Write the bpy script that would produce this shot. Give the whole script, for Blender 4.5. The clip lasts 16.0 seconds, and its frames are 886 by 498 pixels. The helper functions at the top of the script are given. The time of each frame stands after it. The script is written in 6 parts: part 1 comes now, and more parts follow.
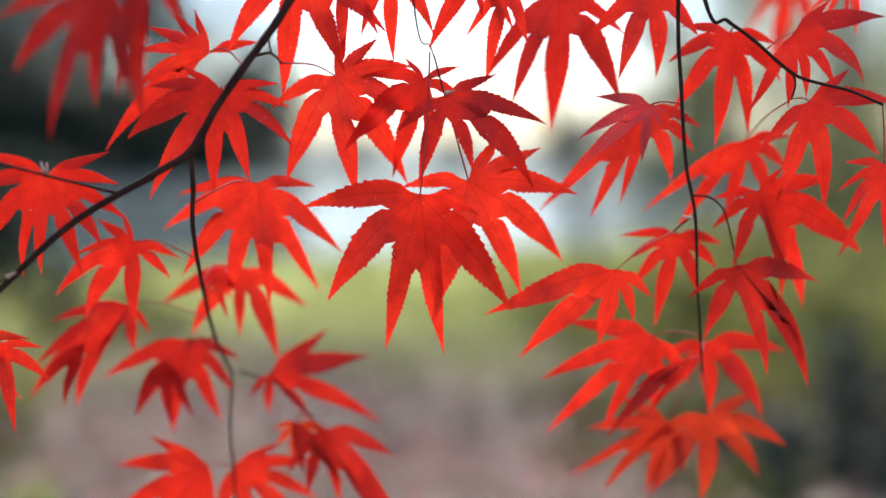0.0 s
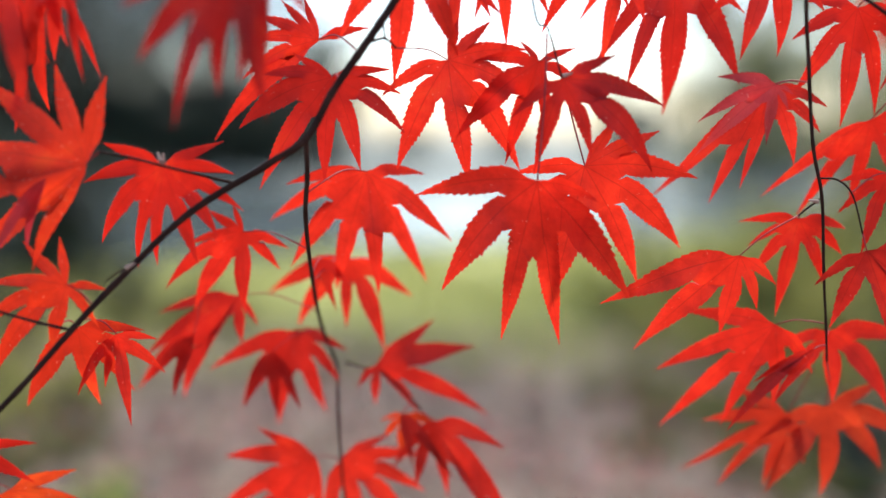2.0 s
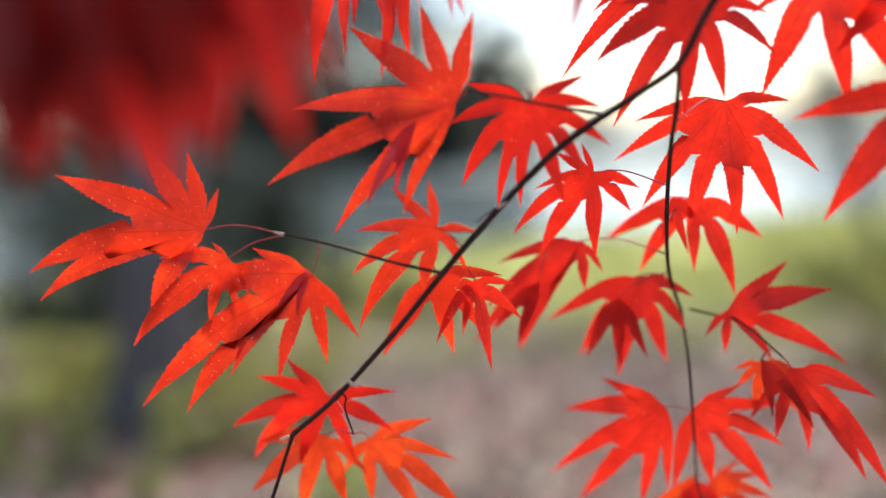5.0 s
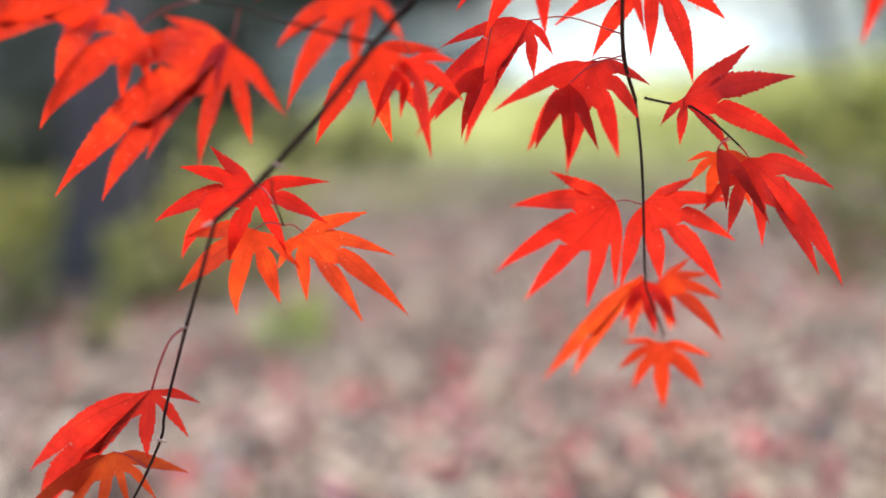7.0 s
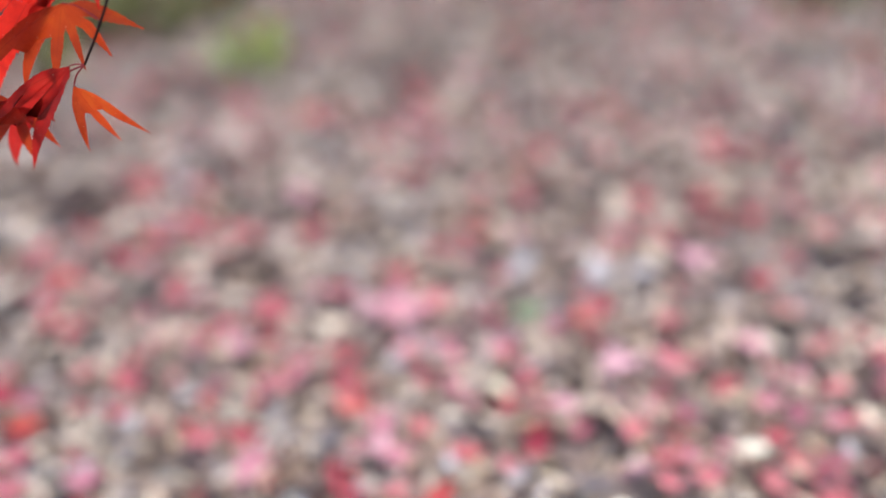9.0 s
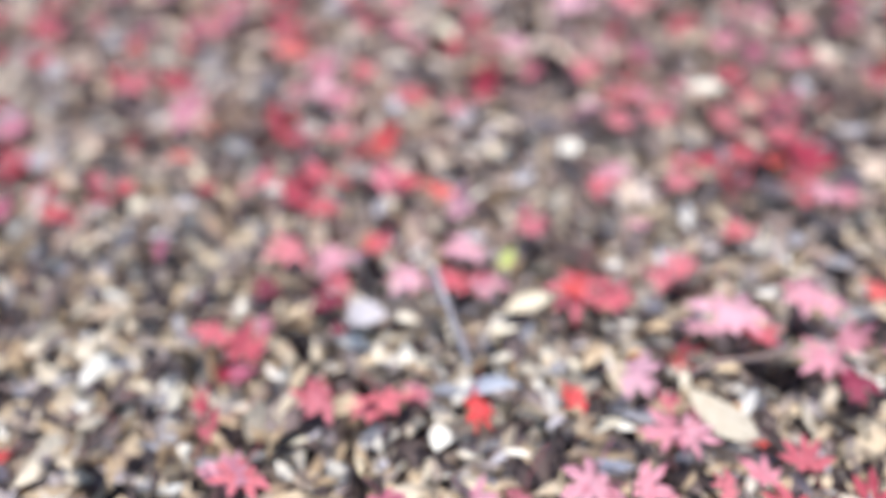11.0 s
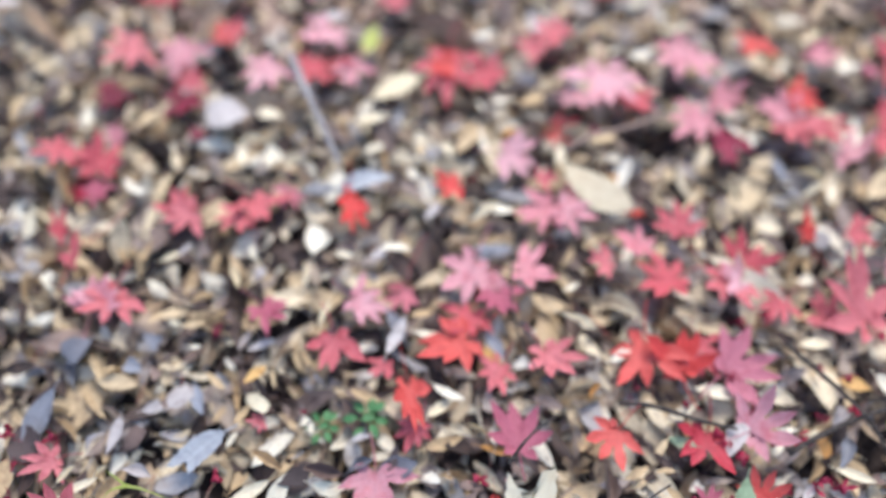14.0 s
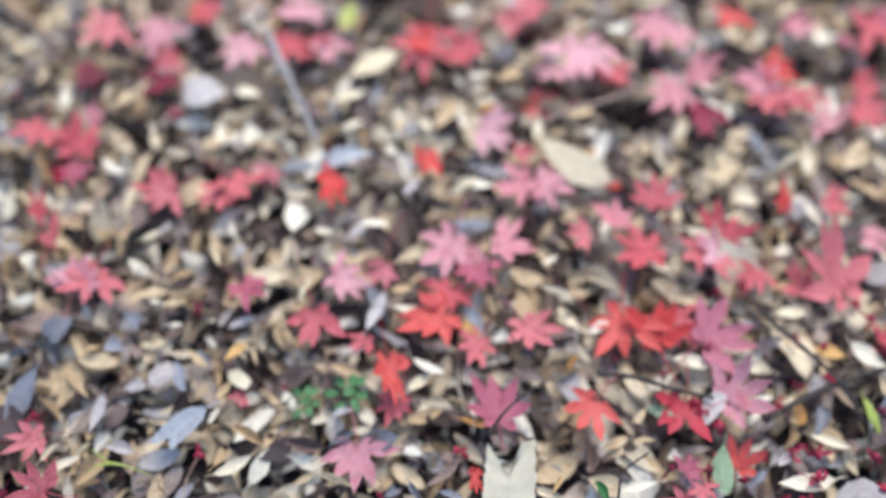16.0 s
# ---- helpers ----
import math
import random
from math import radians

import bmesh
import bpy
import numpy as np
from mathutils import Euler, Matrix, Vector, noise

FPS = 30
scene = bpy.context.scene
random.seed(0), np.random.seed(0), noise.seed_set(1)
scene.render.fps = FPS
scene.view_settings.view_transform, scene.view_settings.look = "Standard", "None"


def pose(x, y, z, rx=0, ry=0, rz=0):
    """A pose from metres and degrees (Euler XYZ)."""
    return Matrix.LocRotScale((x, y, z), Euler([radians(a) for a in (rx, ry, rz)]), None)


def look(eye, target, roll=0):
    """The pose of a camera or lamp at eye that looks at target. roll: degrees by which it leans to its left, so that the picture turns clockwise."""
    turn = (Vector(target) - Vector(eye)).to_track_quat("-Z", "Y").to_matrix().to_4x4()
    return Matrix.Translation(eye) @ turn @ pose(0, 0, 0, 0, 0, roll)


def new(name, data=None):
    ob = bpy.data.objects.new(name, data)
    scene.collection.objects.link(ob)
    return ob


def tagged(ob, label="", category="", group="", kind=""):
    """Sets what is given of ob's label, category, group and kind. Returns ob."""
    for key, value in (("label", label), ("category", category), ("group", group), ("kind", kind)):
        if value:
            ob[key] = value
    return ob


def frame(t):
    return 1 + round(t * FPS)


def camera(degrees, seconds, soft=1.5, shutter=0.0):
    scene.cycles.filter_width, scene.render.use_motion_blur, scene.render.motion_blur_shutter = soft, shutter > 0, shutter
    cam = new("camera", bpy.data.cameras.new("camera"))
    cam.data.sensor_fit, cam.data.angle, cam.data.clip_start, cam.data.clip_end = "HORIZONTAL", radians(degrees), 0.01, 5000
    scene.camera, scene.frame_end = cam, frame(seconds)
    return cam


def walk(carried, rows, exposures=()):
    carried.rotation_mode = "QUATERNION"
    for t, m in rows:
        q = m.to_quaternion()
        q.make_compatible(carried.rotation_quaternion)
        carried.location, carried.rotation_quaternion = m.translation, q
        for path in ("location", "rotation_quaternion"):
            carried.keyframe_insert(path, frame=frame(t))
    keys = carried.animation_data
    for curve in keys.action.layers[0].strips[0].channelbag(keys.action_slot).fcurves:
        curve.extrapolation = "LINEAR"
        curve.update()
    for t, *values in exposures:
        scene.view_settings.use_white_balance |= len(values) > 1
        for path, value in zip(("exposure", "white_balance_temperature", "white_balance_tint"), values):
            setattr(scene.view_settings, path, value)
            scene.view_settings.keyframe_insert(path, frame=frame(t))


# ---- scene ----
# ---- camera ----
cam = camera(50.0, 16.0)
cam.data.dof.use_dof = True
cam.data.dof.focus_distance = 0.54
cam.data.dof.aperture_fstop = 1.3
cam.data.dof.aperture_blades = 0
PATH = [
    (0, (0.097, 0.293, 0.892), (0.219, 2.277, 0.663), 0.8),
    (0.5, (0.098, 0.295, 0.896), (0.208, 2.278, 0.664), 0.8),
    (1, (0.096, 0.297, 0.892), (0.192, 2.282, 0.665), 0.7),
    (1.5, (0.08, 0.301, 0.894), (0.165, 2.284, 0.645), 0.4),
    (2, (0.062, 0.306, 0.888), (0.073, 2.291, 0.642), -0.1),
    (2.5, (0.046, 0.312, 0.885), (-0.071, 2.294, 0.649), -0.8),
    (3, (0.023, 0.314, 0.882), (-0.19, 2.289, 0.652), -1.4),
    (3.5, (0.003, 0.312, 0.873), (-0.288, 2.28, 0.667), -2.3),
    (4, (-0.011, 0.312, 0.874), (-0.368, 2.268, 0.663), -3.1),
    (4.2, (-0.019, 0.312, 0.873), (-0.387, 2.264, 0.664), -3.4),
    (6.3, (-0.049, 0.333, 0.834), (-0.397, 2.255, 0.403), -3.6),
    (6.5, (-0.045, 0.338, 0.832), (-0.385, 2.253, 0.367), -3.4),
    (7, (-0.035, 0.346, 0.811), (-0.331, 2.246, 0.263), -3.0),
    (7.5, (-0.036, 0.346, 0.789), (-0.315, 2.222, 0.154), -2.2),
    (8, (-0.042, 0.333, 0.761), (-0.324, 2.17, 0.021), -2.0),
    (8.5, (-0.051, 0.33, 0.727), (-0.298, 2.134, -0.1), -2.0),
    (9, (-0.042, 0.314, 0.683), (-0.258, 2.05, -0.286), -3.0),
    (9.5, (-0.04, 0.306, 0.655), (-0.218, 1.963, -0.452), -2.8),
    (10, (-0.04, 0.301, 0.633), (-0.198, 1.868, -0.6), -2.3),
    (10.2, (-0.041, 0.298, 0.624), (-0.194, 1.834, -0.647), -2.2),
    (12.3, (-0.036, 0.386, 0.633), (0.017, 1.318, -1.136), 0.7),
    (12.5, (-0.033, 0.388, 0.633), (0.043, 1.296, -1.148), 1.4),
    (13, (-0.03, 0.384, 0.628), (0.062, 1.276, -1.16), 2.1),
    (13.5, (-0.02, 0.378, 0.623), (0.057, 1.238, -1.181), 0.8),
    (14, (-0.021, 0.371, 0.624), (0.084, 1.245, -1.172), 2.3),
    (14.5, (-0.021, 0.371, 0.627), (0.084, 1.246, -1.169), 1.9),
    (15, (-0.021, 0.369, 0.626), (0.083, 1.23, -1.176), 2.0),
    (15.5, (-0.014, 0.366, 0.626), (0.104, 1.206, -1.185), 2.7),
    (16, (-0.012, 0.365, 0.626), (0.105, 1.201, -1.187), 2.5),
]
walk(cam, [(t, look(eye, target, roll)) for t, eye, target, roll in PATH],
     exposures=[(0.0, 1.53, 6550, 10), (2.5, 1.53, 6650, 10), (4.2, 1.60, 6800, 11), (7.0, 1.93, 6750, 10), (8.5, 1.82, 6450, 11), (9.0, 1.75, 6300, 13), (10.0, 1.67, 6150, 14), (12.5, 1.54, 6250, 13), (16.0, 1.33, 6200, 10)])

# ---- world and light: bright overcast autumn day ----
world = bpy.data.worlds.new("sky")
scene.world = world
world.use_nodes = True
wn = world.node_tree
sky = wn.nodes.new("ShaderNodeTexSky")
sky.sky_type = "NISHITA"
sky.sun_disc = False
sky.sun_elevation, sky.sun_rotation = radians(58), radians(20)
sky.air_density, sky.dust_density, sky.ozone_density = 1.0, 1.2, 1.0
wn.links.new(sky.outputs[0], wn.nodes["Background"].inputs[0])
wn.nodes["Background"].inputs[1].default_value = 0.105
sun = new("sun", bpy.data.lights.new("sun", "SUN"))
sun.data.energy, sun.data.angle, sun.data.color = 1.5, radians(25), (1.0, 0.96, 0.9)
sun.matrix_world = look((2.0, 5.5, 9.4), (0, 0, 0))

# ---- materials ----
def node_mat(name):
    m = bpy.data.materials.new(name)
    m.use_nodes = True
    m.node_tree.nodes.clear()
    out = m.node_tree.nodes.new("ShaderNodeOutputMaterial")
    return m, m.node_tree, out


def N(tree, kind, **inputs):
    n = tree.nodes.new(kind)
    for key, value in inputs.items():
        n.inputs[key.replace("_", " ")].default_value = value
    return n


def ramp(tree, fac, stops, smooth=True):
    r = tree.nodes.new("ShaderNodeValToRGB")
    el = r.color_ramp.elements
    while len(el) < len(stops):
        el.new(0.5)
    for e, (p, c) in zip(el, stops):
        e.position, e.color = p, (*c, 1)
    r.color_ramp.interpolation = "LINEAR" if smooth else "CONSTANT"
    tree.links.new(fac, r.inputs[0])
    return r.outputs[0]


def math_node(tree, op, a, b=None, c=None):
    n = tree.nodes.new("ShaderNodeMath")
    n.operation = op
    for k, v in enumerate((a, b, c)):
        if v is None:
            continue
        if isinstance(v, (int, float)):
            n.inputs[k].default_value = v
        else:
            tree.links.new(v, n.inputs[k])
    return n.outputs[0]


def mixc(tree, fac, a, b, mode="MIX"):
    n = tree.nodes.new("ShaderNodeMix")
    n.data_type, n.blend_type = "RGBA", mode
    for k, v in ((0, fac), (6, a), (7, b)):
        if isinstance(v, (int, float)):
            n.inputs[k].default_value = v
        elif isinstance(v, tuple):
            n.inputs[k].default_value = (*v, 1)
        else:
            tree.links.new(v, n.inputs[k])
    return n.outputs[2]


def noise_tex(tree, scale, detail=4.0, rough=0.6, coords=None):
    n = N(tree, "ShaderNodeTexNoise", Scale=scale, Detail=detail, Roughness=rough)
    if coords is not None:
        tree.links.new(coords, n.inputs["Vector"])
    return n.outputs[0]


def leaf_material(name, body, glow, vein, speck=0.735, clear=0.5, rough=0.42, grain=520.0):
    """A thin living leaf: body colour by reflection, glow by light passing through; veins, cloudy tone and specks."""
    m, t, out = node_mat(name)
    uv = t.nodes.new("ShaderNodeUVMap").outputs[0]
    sep = t.nodes.new("ShaderNodeSeparateXYZ")
    t.links.new(uv, sep.inputs[0])
    across = math_node(t, "ABSOLUTE", math_node(t, "SUBTRACT", sep.outputs[1], 0.5))
    rib = math_node(t, "LESS_THAN", across, 0.022)
    wave = math_node(t, "SINE", math_node(t, "SUBTRACT", math_node(t, "MULTIPLY", sep.outputs[0], 95.0), math_node(t, "MULTIPLY", across, 26.0)))
    side = math_node(t, "MULTIPLY", math_node(t, "GREATER_THAN", wave, 0.92), 0.28)
    veins = math_node(t, "MAXIMUM", rib, side)
    obj = t.nodes.new("ShaderNodeTexCoord").outputs["Object"]
    rnd = t.nodes.new("ShaderNodeObjectInfo").outputs["Random"]
    cloud, mott = noise_tex(t, 38.0, 2.0, 0.5, obj), noise_tex(t, 150.0, 4.0, 0.65, obj)
    fine = noise_tex(t, grain, 2.0, 0.5, obj)
    tone = math_node(t, "MULTIPLY_ADD", mott, 0.45, math_node(t, "MULTIPLY", cloud, 0.65))
    hue = ramp(t, rnd, [(0.0, tuple(c * 0.72 for c in body)), (0.5, body), (1.0, (body[0] * 1.12, body[1] * 1.9, body[2] * 1.2))])
    col = mixc(t, ramp(t, tone, [(0.48, (0, 0, 0)), (0.72, (0.6, 0.6, 0.6))]), hue, tuple(c * 0.5 for c in body))
    col = mixc(t, math_node(t, "MULTIPLY", veins, 0.36), col, vein)
    spots = math_node(t, "GREATER_THAN", fine, speck)
    col = mixc(t, math_node(t, "MULTIPLY", spots, 0.7), col, (0.80, 0.58, 0.40))
    lit = ramp(t, rnd, [(0.0, tuple(c * 0.85 for c in glow)), (1.0, (glow[0], glow[1] * 1.4, glow[2] * 1.2))])
    lit = mixc(t, ramp(t, tone, [(0.46, (0, 0, 0)), (0.74, (0.75, 0.75, 0.75))]), lit, tuple(c * 0.5 for c in glow))
    lit = mixc(t, ramp(t, tone, [(0.34, (0.8, 0.8, 0.8)), (0.50, (0, 0, 0))]), lit, (glow[0], glow[1] * 2.2, glow[2] * 1.2))
    lit = mixc(t, math_node(t, "MULTIPLY", veins, 0.3), lit, vein)
    p = N(t, "ShaderNodeBsdfPrincipled", Roughness=rough)
    p.inputs["Specular IOR Level"].default_value = 0.4
    t.links.new(col, p.inputs["Base Color"])
    tr = t.nodes.new("ShaderNodeBsdfTranslucent")
    t.links.new(lit, tr.inputs[0])
    bump = N(t, "ShaderNodeBump", Strength=0.4, Distance=0.0006)
    t.links.new(math_node(t, "ADD", math_node(t, "MULTIPLY", veins, -0.6), mott), bump.inputs["Height"])
    t.links.new(bump.outputs[0], p.inputs["Normal"])
    mix = N(t, "ShaderNodeMixShader")
    mix.inputs[0].default_value = clear
    t.links.new(p.outputs[0], mix.inputs[1])
    t.links.new(tr.outputs[0], mix.inputs[2])
    t.links.new(mix.outputs[0], out.inputs[0])
    return m


LEAF_RED = leaf_material("leaf_red", (0.52, 0.010, 0.007), (0.95, 0.026, 0.012), (0.16, 0.006, 0.005), clear=0.58)
LEAF_ORANGE = leaf_material("leaf_orange", (0.50, 0.026, 0.007), (0.92, 0.056, 0.012), (0.18, 0.010, 0.005), clear=0.58)
LEAF_SPECKLED = leaf_material("leaf_speckled", (0.54, 0.018, 0.007), (0.98, 0.042, 0.012), (0.17, 0.008, 0.005), speck=0.70, clear=0.56, grain=470.0)
LEAF_GARNET = leaf_material("leaf_garnet", (0.29, 0.008, 0.008), (0.50, 0.014, 0.012), (0.10, 0.004, 0.005), clear=0.55)
# crimson darkened for the shade that the nearest leaves hang in
LEAF_SHADED = leaf_material("leaf_shaded_crimson", (0.25, 0.008, 0.009), (0.43, 0.013, 0.012), (0.08, 0.003, 0.004), clear=0.55)
LEAF_BRICK = leaf_material("leaf_brick_red", (0.38, 0.015, 0.007), (0.70, 0.032, 0.011), (0.12, 0.006, 0.004), clear=0.55)
# leaf underside with the mauve sheen of reflected sky put into its colour
LEAF_MAUVE_SHEEN = leaf_material("leaf_underside_mauve_sheen", (0.52, 0.040, 0.055), (0.62, 0.026, 0.036), (0.22, 0.012, 0.02), clear=0.45, rough=0.3)
LEAF_RUST = leaf_material("leaf_rust", (0.32, 0.024, 0.006), (0.56, 0.048, 0.010), (0.10, 0.008, 0.004), clear=0.55)
LEAF_DARK = leaf_material("leaf_crimson", (0.40, 0.010, 0.009), (0.76, 0.020, 0.012), (0.12, 0.005, 0.006), clear=0.55)


def plain_material(name, stops, scale, rough=0.8, fine=60.0, bump=0.4, dist=0.01, random_tint=0.0, spec=0.3):
    """Rough matter with two scales of colour and fine relief."""
    m, t, out = node_mat(name)
    obj = t.nodes.new("ShaderNodeTexCoord").outputs["Object"]
    big, small = noise_tex(t, scale, 5.0, 0.6, obj), noise_tex(t, fine, 4.0, 0.65, obj)
    both = math_node(t, "MULTIPLY_ADD", small, 0.45, math_node(t, "MULTIPLY", big, 0.6))
    if random_tint:
        rnd = t.nodes.new("ShaderNodeObjectInfo").outputs["Random"]
        both = math_node(t, "ADD", both, math_node(t, "MULTIPLY", math_node(t, "SUBTRACT", rnd, 0.5), random_tint))
    p = N(t, "ShaderNodeBsdfPrincipled", Roughness=rough)
    p.inputs["Specular IOR Level"].default_value = spec
    t.links.new(ramp(t, both, stops), p.inputs["Base Color"])
    b = N(t, "ShaderNodeBump", Strength=bump, Distance=dist)
    t.links.new(small, b.inputs["Height"])
    t.links.new(b.outputs[0], p.inputs["Normal"])
    t.links.new(p.outputs[0], out.inputs[0])
    return m


TWIG = plain_material("twig_bark", [(0.3, (0.016, 0.008, 0.007)), (0.55, (0.038, 0.018, 0.014)), (0.8, (0.095, 0.048, 0.036))], 60.0, 0.75, 900.0, 0.6, 0.0006, spec=0.1)
STALK = plain_material("red_stalk", [(0.3, (0.24, 0.015, 0.02)), (0.8, (0.46, 0.05, 0.05))], 80.0, 0.45, 700.0, 0.2, 0.0003)
GREEN_STALK = plain_material("green_stalk", [(0.3, (0.10, 0.20, 0.05)), (0.8, (0.25, 0.34, 0.10))], 80.0, 0.5, 700.0, 0.2, 0.0003)
BUD = plain_material("bud_scale", [(0.3, (0.30, 0.16, 0.12)), (0.8, (0.62, 0.45, 0.36))], 200.0, 0.5, 900.0, 0.3, 0.0003)
BARK = plain_material("grey_bark", [(0.25, (0.05, 0.042, 0.042)), (0.55, (0.13, 0.11, 0.11)), (0.85, (0.25, 0.22, 0.22))], 3.0, 0.9, 40.0, 0.9, 0.03)
PALE_BARK = plain_material("weathered_grey_bark", [(0.25, (0.20, 0.18, 0.17)), (0.55, (0.32, 0.29, 0.28)), (0.85, (0.46, 0.42, 0.40))], 60.0, 0.85, 400.0, 0.6, 0.002)
BARK_DARK = plain_material("dark_bark", [(0.25, (0.03, 0.025, 0.022)), (0.6, (0.08, 0.065, 0.055)), (0.85, (0.15, 0.13, 0.11))], 3.0, 0.9, 40.0, 0.9, 0.03)


def island_material(name, stops, clear=0.15, rough=0.7, grain=160.0, by_object=False):
    """Fallen or far leaves: each piece takes its own colour."""
    m, t, out = node_mat(name)
    if by_object:
        rnd = t.nodes.new("ShaderNodeObjectInfo").outputs["Random"]
    else:
        rnd = t.nodes.new("ShaderNodeNewGeometry").outputs["Random Per Island"]
    obj = t.nodes.new("ShaderNodeTexCoord").outputs["Object"]
    g = noise_tex(t, grain, 3.0, 0.6, obj)
    col = ramp(t, rnd, stops)
    col = mixc(t, ramp(t, g, [(0.3, (0.35, 0.35, 0.35)), (0.55, (0, 0, 0))]), col, (0.10, 0.06, 0.05))
    p = N(t, "ShaderNodeBsdfPrincipled", Roughness=rough)
    p.inputs["Specular IOR Level"].default_value = 0.35
    t.links.new(col, p.inputs["Base Color"])
    b = N(t, "ShaderNodeBump", Strength=0.3, Distance=0.001)
    t.links.new(g, b.inputs["Height"])
    t.links.new(b.outputs[0], p.inputs["Normal"])
    tr = t.nodes.new("ShaderNodeBsdfTranslucent")
    t.links.new(col, tr.inputs[0])
    mix = N(t, "ShaderNodeMixShader")
    mix.inputs[0].default_value = clear
    t.links.new(p.outputs[0], mix.inputs[1])
    t.links.new(tr.outputs[0], mix.inputs[2])
    t.links.new(mix.outputs[0], out.inputs[0])
    return m


def litter_material(name, stops, blot, clear=0.05, rough=0.7, by_object=False, rib_tone=1.35):
    """Fallen leaves: each its own colour, with veins, blotches and crinkled relief."""
    m, t, out = node_mat(name)
    if by_object:
        rnd = t.nodes.new("ShaderNodeObjectInfo").outputs["Random"]
    else:
        rnd = t.nodes.new("ShaderNodeNewGeometry").outputs["Random Per Island"]
    pos = t.nodes.new("ShaderNodeNewGeometry").outputs["Position"]
    sep = t.nodes.new("ShaderNodeSeparateXYZ")
    t.links.new(t.nodes.new("ShaderNodeUVMap").outputs[0], sep.inputs[0])
    across = math_node(t, "ABSOLUTE", math_node(t, "SUBTRACT", sep.outputs[1], 0.5))
    rib = math_node(t, "LESS_THAN", across, 0.035)
    wave = math_node(t, "SINE", math_node(t, "SUBTRACT", math_node(t, "MULTIPLY", sep.outputs[0], 46.0), math_node(t, "MULTIPLY", across, 22.0)))
    side = math_node(t, "MULTIPLY", math_node(t, "GREATER_THAN", wave, 0.75), 0.4)
    veins = math_node(t, "MAXIMUM", rib, side)
    big, small = noise_tex(t, 130.0, 3.0, 0.6, pos), noise_tex(t, 800.0, 3.0, 0.65, pos)
    col = ramp(t, rnd, stops)
    bright = mixc(t, 1.0, col, (rib_tone, rib_tone, rib_tone), "MULTIPLY")
    col = mixc(t, math_node(t, "MULTIPLY", veins, 0.55), col, bright)
    col = mixc(t, ramp(t, big, [(0.50, (0, 0, 0)), (0.72, (0.55, 0.55, 0.55))]), col, blot)
    col = mixc(t, ramp(t, small, [(0.30, (0.45, 0.45, 0.45)), (0.50, (0, 0, 0))]), col, blot)
    p = N(t, "ShaderNodeBsdfPrincipled", Roughness=rough)
    p.inputs["Specular IOR Level"].default_value = 0.4
    t.links.new(col, p.inputs["Base Color"])
    b = N(t, "ShaderNodeBump", Strength=0.5, Distance=0.0008)
    t.links.new(math_node(t, "ADD", math_node(t, "MULTIPLY", veins, 0.5), math_node(t, "ADD", big, small)), b.inputs["Height"])
    t.links.new(b.outputs[0], p.inputs["Normal"])
    tr = t.nodes.new("ShaderNodeBsdfTranslucent")
    t.links.new(col, tr.inputs[0])
    mix = N(t, "ShaderNodeMixShader")
    mix.inputs[0].default_value = clear
    t.links.new(p.outputs[0], mix.inputs[1])
    t.links.new(tr.outputs[0], mix.inputs[2])
    t.links.new(mix.outputs[0], out.inputs[0])
    return m


DRY = [(0.0, (0.025, 0.018, 0.016)), (0.17, (0.08, 0.056, 0.048)), (0.29, (0.22, 0.16, 0.135)), (0.40, (0.38, 0.325, 0.29)), (0.51, (0.48, 0.34, 0.19)), (0.66, (0.63, 0.49, 0.30)), (0.82, (0.76, 0.66, 0.47)), (0.93, (0.84, 0.79, 0.65)), (0.96, (0.48, 0.45, 0.43)), (1.0, (0.28, 0.28, 0.29))]
# a paler ramp of dry leaves, for the farther and surrounding litter
PALER_DRY = [(0.0, (0.085, 0.056, 0.046)), (0.15, (0.26, 0.175, 0.13)), (0.35, (0.45, 0.32, 0.24)), (0.55, (0.66, 0.49, 0.34)), (0.8, (0.80, 0.665, 0.485)), (1.0, (0.50, 0.42, 0.38))]
PINK = [(0.0, (0.38, 0.02, 0.06)), (0.18, (0.58, 0.04, 0.08)), (0.38, (0.70, 0.10, 0.12)), (0.58, (0.72, 0.18, 0.21)), (0.84, (0.74, 0.32, 0.36)), (0.93, (0.72, 0.10, 0.08)), (1.0, (0.74, 0.05, 0.02))]
BROWN_BLOT, WINE_BLOT = (0.15, 0.085, 0.06), (0.34, 0.02, 0.035)
DRY_STUFF = litter_material("dry_leaves", DRY, BROWN_BLOT)
PALER_DRY_STUFF = litter_material("paler_dry_leaves", PALER_DRY, (0.30, 0.20, 0.16))
DRY_PIECE = litter_material("dry_leaf", DRY, BROWN_BLOT, by_object=True)
PINK_STUFF = litter_material("fallen_red_leaves", PINK, WINE_BLOT, 0.2, 0.55, rib_tone=0.7)

def tinted(name, dark, light, blot, clear=0.05, rough=0.7, rib=1.35):
    return litter_material(name, [(0.0, dark), (1.0, light)], blot, clear, rough, True, rib)


ROSE = tinted("rose_maple_leaf", (0.66, 0.25, 0.28), (0.76, 0.44, 0.47), (0.58, 0.10, 0.13), 0.2, 0.55, 0.75)
CORAL = tinted("coral_maple_leaf", (0.58, 0.09, 0.11), (0.70, 0.22, 0.23), (0.40, 0.03, 0.04), 0.2, 0.55, 0.7)
SCARLET = tinted("scarlet_maple_leaf", (0.68, 0.05, 0.045), (0.76, 0.16, 0.13), (0.42, 0.02, 0.02), 0.2, 0.5, 0.7)
WINE = tinted("wine_maple_leaf", (0.22, 0.015, 0.04), (0.40, 0.05, 0.09), (0.10, 0.008, 0.02), 0.15, 0.55, 0.8)
